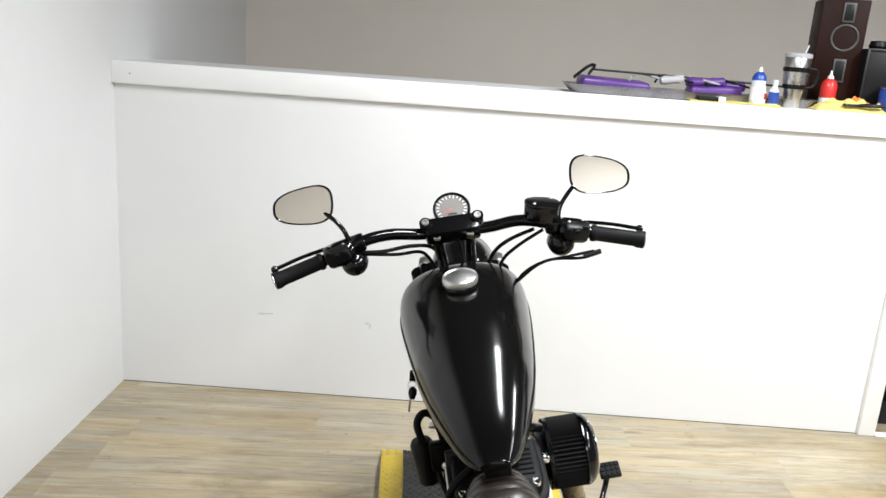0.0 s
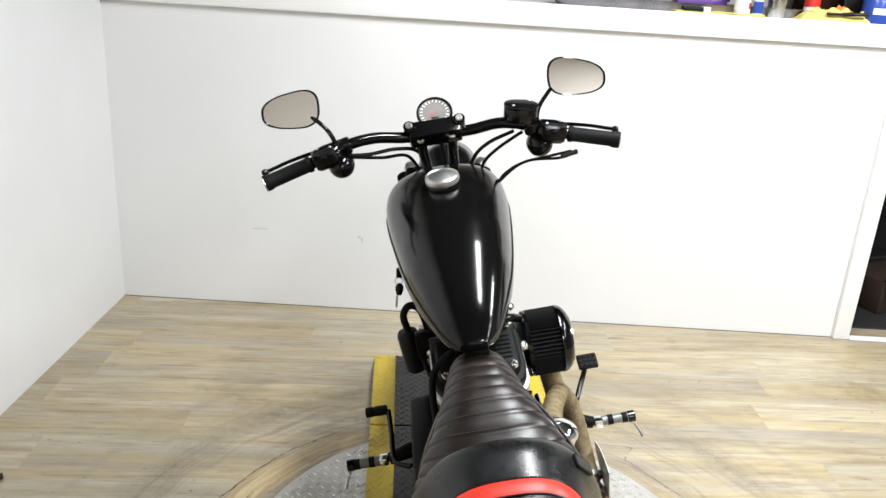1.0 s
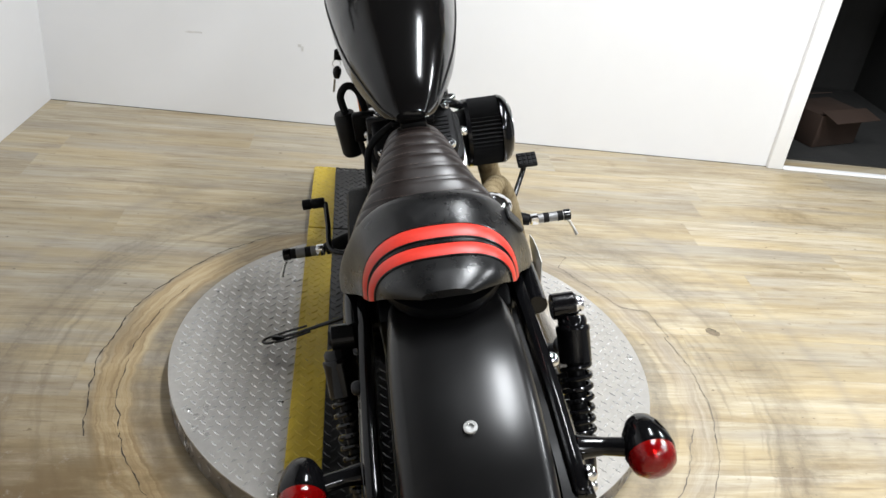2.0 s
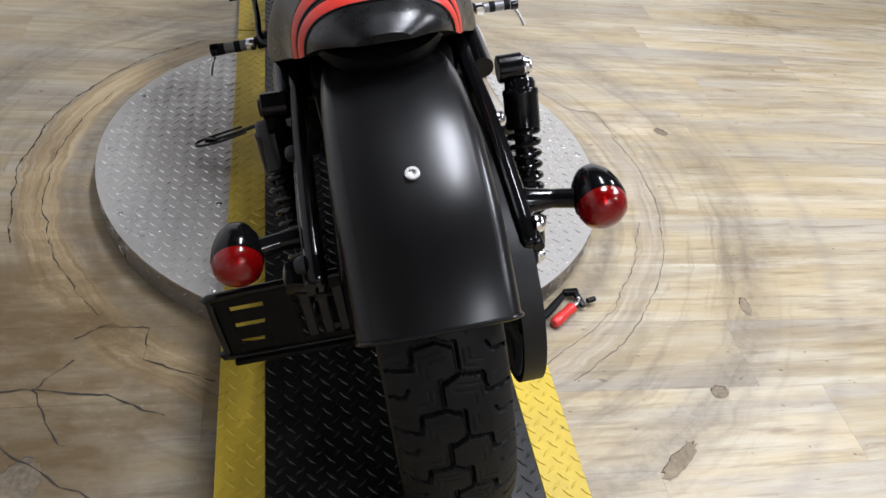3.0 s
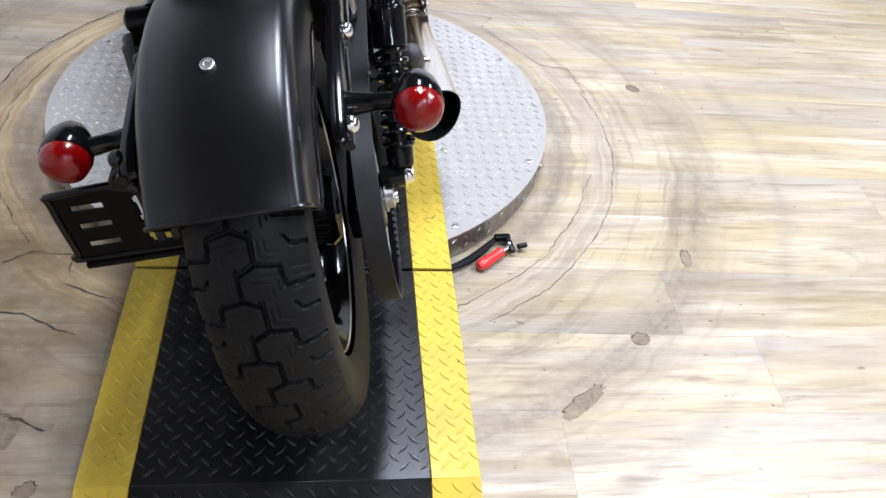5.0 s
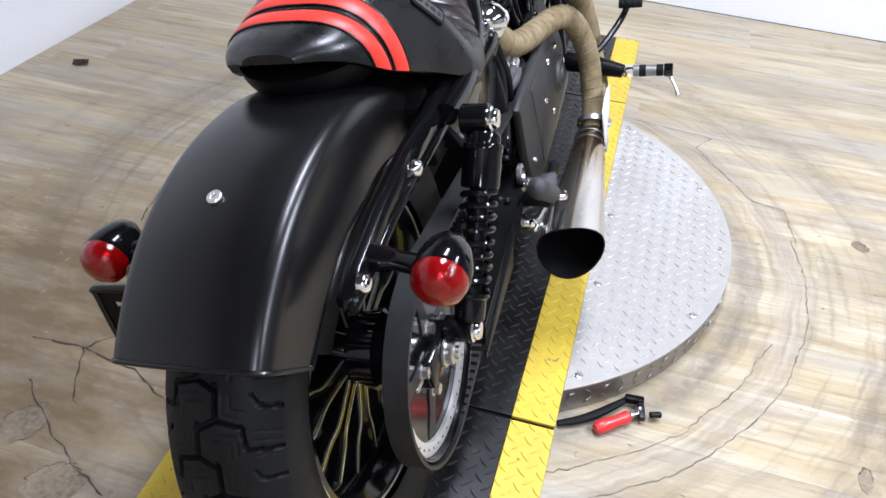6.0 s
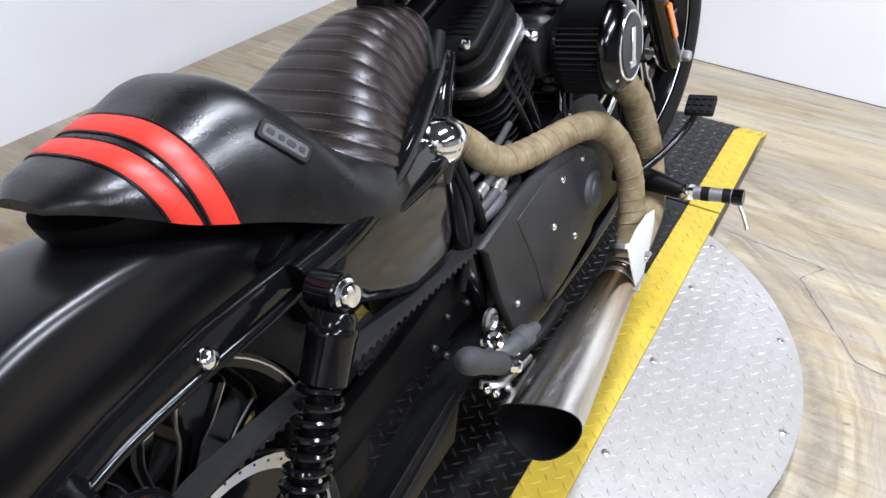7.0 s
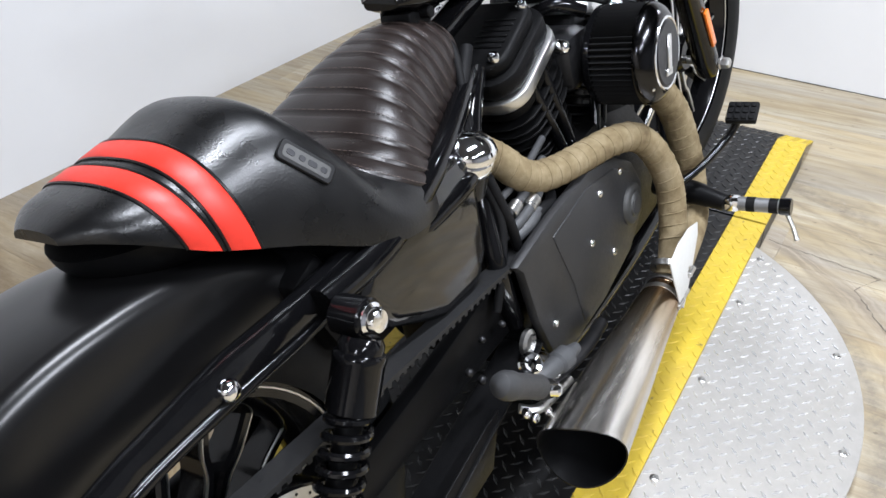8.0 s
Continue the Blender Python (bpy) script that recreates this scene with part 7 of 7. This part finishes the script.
part("tumbler_body", lathe([(0, 0), (0.028, 0), (0.031, 0.004), (0.035, 0.07), (0.043, 0.1), (0.048, 0.185), (0.046, 0.188), (0.044, 0.1), (0, 0.1)], (0, 0, 0), (0, 0, 1), 36), STEEL, tum)
part("tumbler_lid", lathe([(0.047, 0.186), (0.049, 0.19), (0.049, 0.2), (0.04, 0.205), (0, 0.205)], (0, 0, 0), (0, 0, 1), 36), CLEAR_GREY, tum)
part("straw", rod((0.02, 0, 0.2), (0.03, 0, 0.235), 0.0045), CLEAR_GREY, tum)
for h, r in ((0.08, 0.0395), (0.143, 0.0462)):
    part("band", lathe([(r - 0.002, h - 0.009), (r + 0.0022, h - 0.007), (r + 0.0026, h + 0.007), (r - 0.001, h + 0.009)], (0, 0, 0), (0, 0, 1), 34), BLACK_PLASTIC, tum)
part("handle", tube([(0.046, 0, 0.15), (0.075, 0, 0.145), (0.082, 0, 0.12), (0.07, 0, 0.085), (0.042, 0, 0.078)], 0.006, 10), BLACK_PLASTIC, tum)
bottle("red_bottle", "red squeeze bottle with a white nozzle", "bottle", on_shelf(2.755, 0.12), [(0, 0), (0.027, 0), (0.03, 0.006), (0.03, 0.09), (0.024, 0.108), (0.012, 0.118), (0, 0.118)], RED_PLASTIC,
       [("nozzle", [(0.012, 0.116), (0.011, 0.126), (0.005, 0.132), (0.003, 0.148), (0, 0.15)], WHITE_PLASTIC), ("label_band", [(0.0304, 0.02), (0.0304, 0.045)], WHITE_PLASTIC)])


def crumpled(name, label, x, y, sx, sy, h, mat, seed, turn=0):
    t = thing(name, label, "cloth", on_shelf(x, y, turn))
    rows = []
    for i in range(30):
        u = i / 29 * 2 - 1
        row = []
        for j in range(22):
            v = j / 21 * 2 - 1
            fall = max(0.0, 1 - (u * u) ** 1.5) * max(0.0, 1 - (v * v) ** 1.5)
            row.append((u * sx, v * sy, 0.002 + h * fall * (0.55 + 0.9 * abs(noise.noise(V((u * 2.6 + seed, v * 2.4, seed)))))))
        rows.append(row)
    b = grid(rows)
    bmesh.ops.solidify(b, geom=b.faces[:], thickness=0.002)
    part("cloth_sheet", b, mat, t)
    return t


crumpled("shop_rag", "crumpled yellow shop rag on the shelf", 2.79, 0.045, 0.12, 0.05, 0.055, YELLOW_CLOTH, 3)
crumpled("shop_rag", "crumpled orange rag beside the yellow ones", 2.86, 0.09, 0.055, 0.04, 0.06, surface("orange_cloth", (0.7, 0.2, 0.04), 0.9, vary=0.2), 8)
crumpled("shop_rag", "crumpled yellow shop rag spread by the blue can", 2.93, 0.03, 0.09, 0.04, 0.035, YELLOW_CLOTH, 14)
pl = thing("pliers", "black pliers lying on the rags", "pliers", on_shelf(2.845, 0.0, 4, SH + 0.022))
part("jaw", box((0.06, 0.022, 0.009), (-0.05, 0, 0.006), bevel=0.003), DARK_METAL, pl)
for s in (-1, 1):
    part("grip", tube([(-0.02, 0, 0.006), (0.02, s * 0.016, 0.008), (0.07, s * 0.018, 0.01)], 0.0065, 8), BLACK_PLASTIC, pl)

# loudspeaker
SPEAKER_CONE = surface("dull_silver_cone", (0.3, 0.29, 0.28), 0.35, 0.9, vary=0.12)
spk = thing("loudspeaker", "dark walnut loudspeaker with silver trims", "loudspeaker", on_shelf(2.815, 0.27, -14))
part("cabinet", box((0.17, 0.2, 0.42), (0, 0, 0.21), bevel=0.004), SPEAKER_WOOD, spk)
part("woofer_ring", ring((0.012, -0.1, 0.275), (0, -1, 0), 0.048, 0.0045, 40, 8), BADGE_PLATE, spk)
part("woofer_cone", lathe([(0.051, 0.0), (0.04, -0.012), (0.026, -0.02), (0.024, -0.012), (0.012, -0.004), (0, -0.002)], (0.012, -0.102, 0.275), (0, -1, 0), 36), SPEAKER_CONE, spk, "dull silver woofer cone")
for z, h in ((0.37, 0.075), (0.15, 0.09)):
    for w, hh, mat in ((0.046, h, BADGE_PLATE), (0.034, h - 0.014, BLACK_PLASTIC)):
        part("tweeter_frame" if mat is BADGE_PLATE else "tweeter_horn", box((w, 0.01 if mat is BADGE_PLATE else 0.013, hh), (0.012, -0.101, z), bevel=0.003), mat, spk)

# black case and blue can beside it
case = thing("equipment_case", "black equipment case with grey metal edges", "case", on_shelf(3.015, 0.2, -3))
part("case_body", box((0.28, 0.22, 0.24), (0, 0, 0.12), bevel=0.005), BLACK_PLASTIC, case)
for x in (-0.137, 0.137):
    part("edge_trim", box((0.012, 0.01, 0.24), (x, -0.108, 0.12), bevel=0.003), DARK_METAL, case)
part("edge_trim", box((0.28, 0.01, 0.012), (0, -0.108, 0.236), bevel=0.003), DARK_METAL, case)
ball = thing("red_ball", "round red plastic knob on the black case", "ball", on_shelf(3.0, 0.16, 0, SH + 0.241))
part("ball_shell", lathe([(0.03 * math.sin(math.pi * i / 14), 0.03 - 0.03 * math.cos(math.pi * i / 14)) for i in range(15)], (0, 0, 0), (0, 0, 1), 24), RED_PLASTIC, ball)
hd = thing("headset", "black headset lying on the case", "headset", on_shelf(2.94, 0.17, 0, SH + 0.241))
part("cup", lathe([(0, 0), (0.03, 0.0), (0.036, 0.012), (0.03, 0.03), (0, 0.034)], (0, 0, 0), (0, 0, 1), 22), BLACK_PLASTIC, hd)
can = bottle("blue_can", "dark blue can with a white band on the shelf", "can", on_shelf(2.965, 0.03), [(0, 0), (0.05, 0), (0.052, 0.004), (0.052, 0.096), (0.049, 0.1), (0.046, 0.096), (0, 0.096)], BLUE_PLASTIC, [("rim", [(0.0505, 0.095), (0.0525, 0.099), (0.0505, 0.102)], STEEL)])
rows = [[(0.0524 * math.sin(radians(a)), -0.0524 * math.cos(radians(a)), z) for a in range(-38, 22, 6)] for z in (0.035, 0.058)]
part("label_bar", grid(rows), WHITE_PLASTIC, can)
crumpled("shop_rag", "yellow rag heaped over the end of the case", 3.19, 0.09, 0.07, 0.05, 0.22, YELLOW_CLOTH, 21)

# ---- on the floor ----
tool = thing("toggle_clamp", "small clamp tool with a red handle lying on the floor", "tool", pose(0.419, -0.485, 0.0055, 0, 0, 40))
part("handle", lathe([(0, -0.075), (0.008, -0.074), (0.0125, -0.066), (0.0125, -0.05), (0.0105, -0.03), (0.012, -0.005), (0.008, 0.0), (0, 0.001)], (0, 0, 0.0085), (1, 0, 0.02), 18), RED_PLASTIC, tool, "red plastic handle")
part("shank", box((0.03, 0.009, 0.006), (0.012, 0, 0.01), bevel=0.002), STEEL, tool)
part("clamp_jaw", box((0.05, 0.012, 0.012), (0.03, 0.006, 0.008), (0, 0, 60), 0.003), DARK_METAL, tool)
part("clamp_jaw", box((0.035, 0.014, 0.014), (0.03, 0.028, 0.01), (0, 0, -35), 0.003), POWDER_BLACK, tool)
part("tip", rod((0.036, -0.012, 0.009), (0.056, -0.02, 0.009), 0.006), BLACK_PLASTIC, tool)
part("bolt", hexbolt((0.024, 0.004, 0.013), (0, 0, 1), 0.005, 0.004), STEEL, tool)

leaf = thing("paper_scrap", "small crumpled brown scrap lying on the floor", "litter", pose(-1.33, 0.38, 0.001, 0, 0, 30))
b = grid([[(u * 0.022, v * 0.016, 0.004 + 0.014 * abs(noise.noise(V((u * 2.2, v * 2.2, 4))))) for v in np.linspace(-1, 1, 10)] for u in np.linspace(-1, 1, 12)])
bmesh.ops.solidify(b, geom=b.faces[:], thickness=0.0012)
part("scrap_sheet", b, CARDBOARD, leaf)

strip = thing("rubber_strip", "bent black rubber strip lying at the foot of the turntable", "rubber strip")
part("strip_body", tube([(0.296, -0.538, 0.009), (0.33, -0.52, 0.01), (0.362, -0.494, 0.0095), (0.392, -0.464, 0.01), (0.414, -0.44, 0.012)], [0.006, 0.0085, 0.009, 0.008, 0.005], 10, squash=0.7), RUBBER, strip)

# ---- floor planks, each a piece of its own ----
floor = new("floor")
floor.matrix_basis = pose(0, 0, 0, 0, 0, -1.5)
tagged(floor, "worn pale oak vinyl plank floor with circular scuffs", "floor", kind="structure")
PL, PW = 1.22, 0.182
q = random.Random(11)
meshes = {}


def plank_mesh(w, l):
    key = (round(w, 3), round(l, 3))
    if key not in meshes:
        b = box((l - 0.0003, w - 0.0003, 0.004), (0, 0, -0.002))
        me = bpy.data.meshes.new("plank")
        b.to_mesh(me)
        b.free()
        me.materials.append(FLOOR)
        meshes[key] = me
    return meshes[key]


rows = int(6.8 / PW)
for i in range(rows):
    y = 0.9 * 0 + 1.86 - (i + 0.5) * PW - 0.0
    off = q.uniform(0, PL)
    x = -1.9 - off
    while x < 4.5:
        a, b = max(x, -1.9), min(x + PL, 4.5)
        if b - a > 0.05:
            p = new("plank", plank_mesh(PW, b - a))
            p.location = ((a + b) / 2, y, 0)
            p.parent = floor
        x += PL
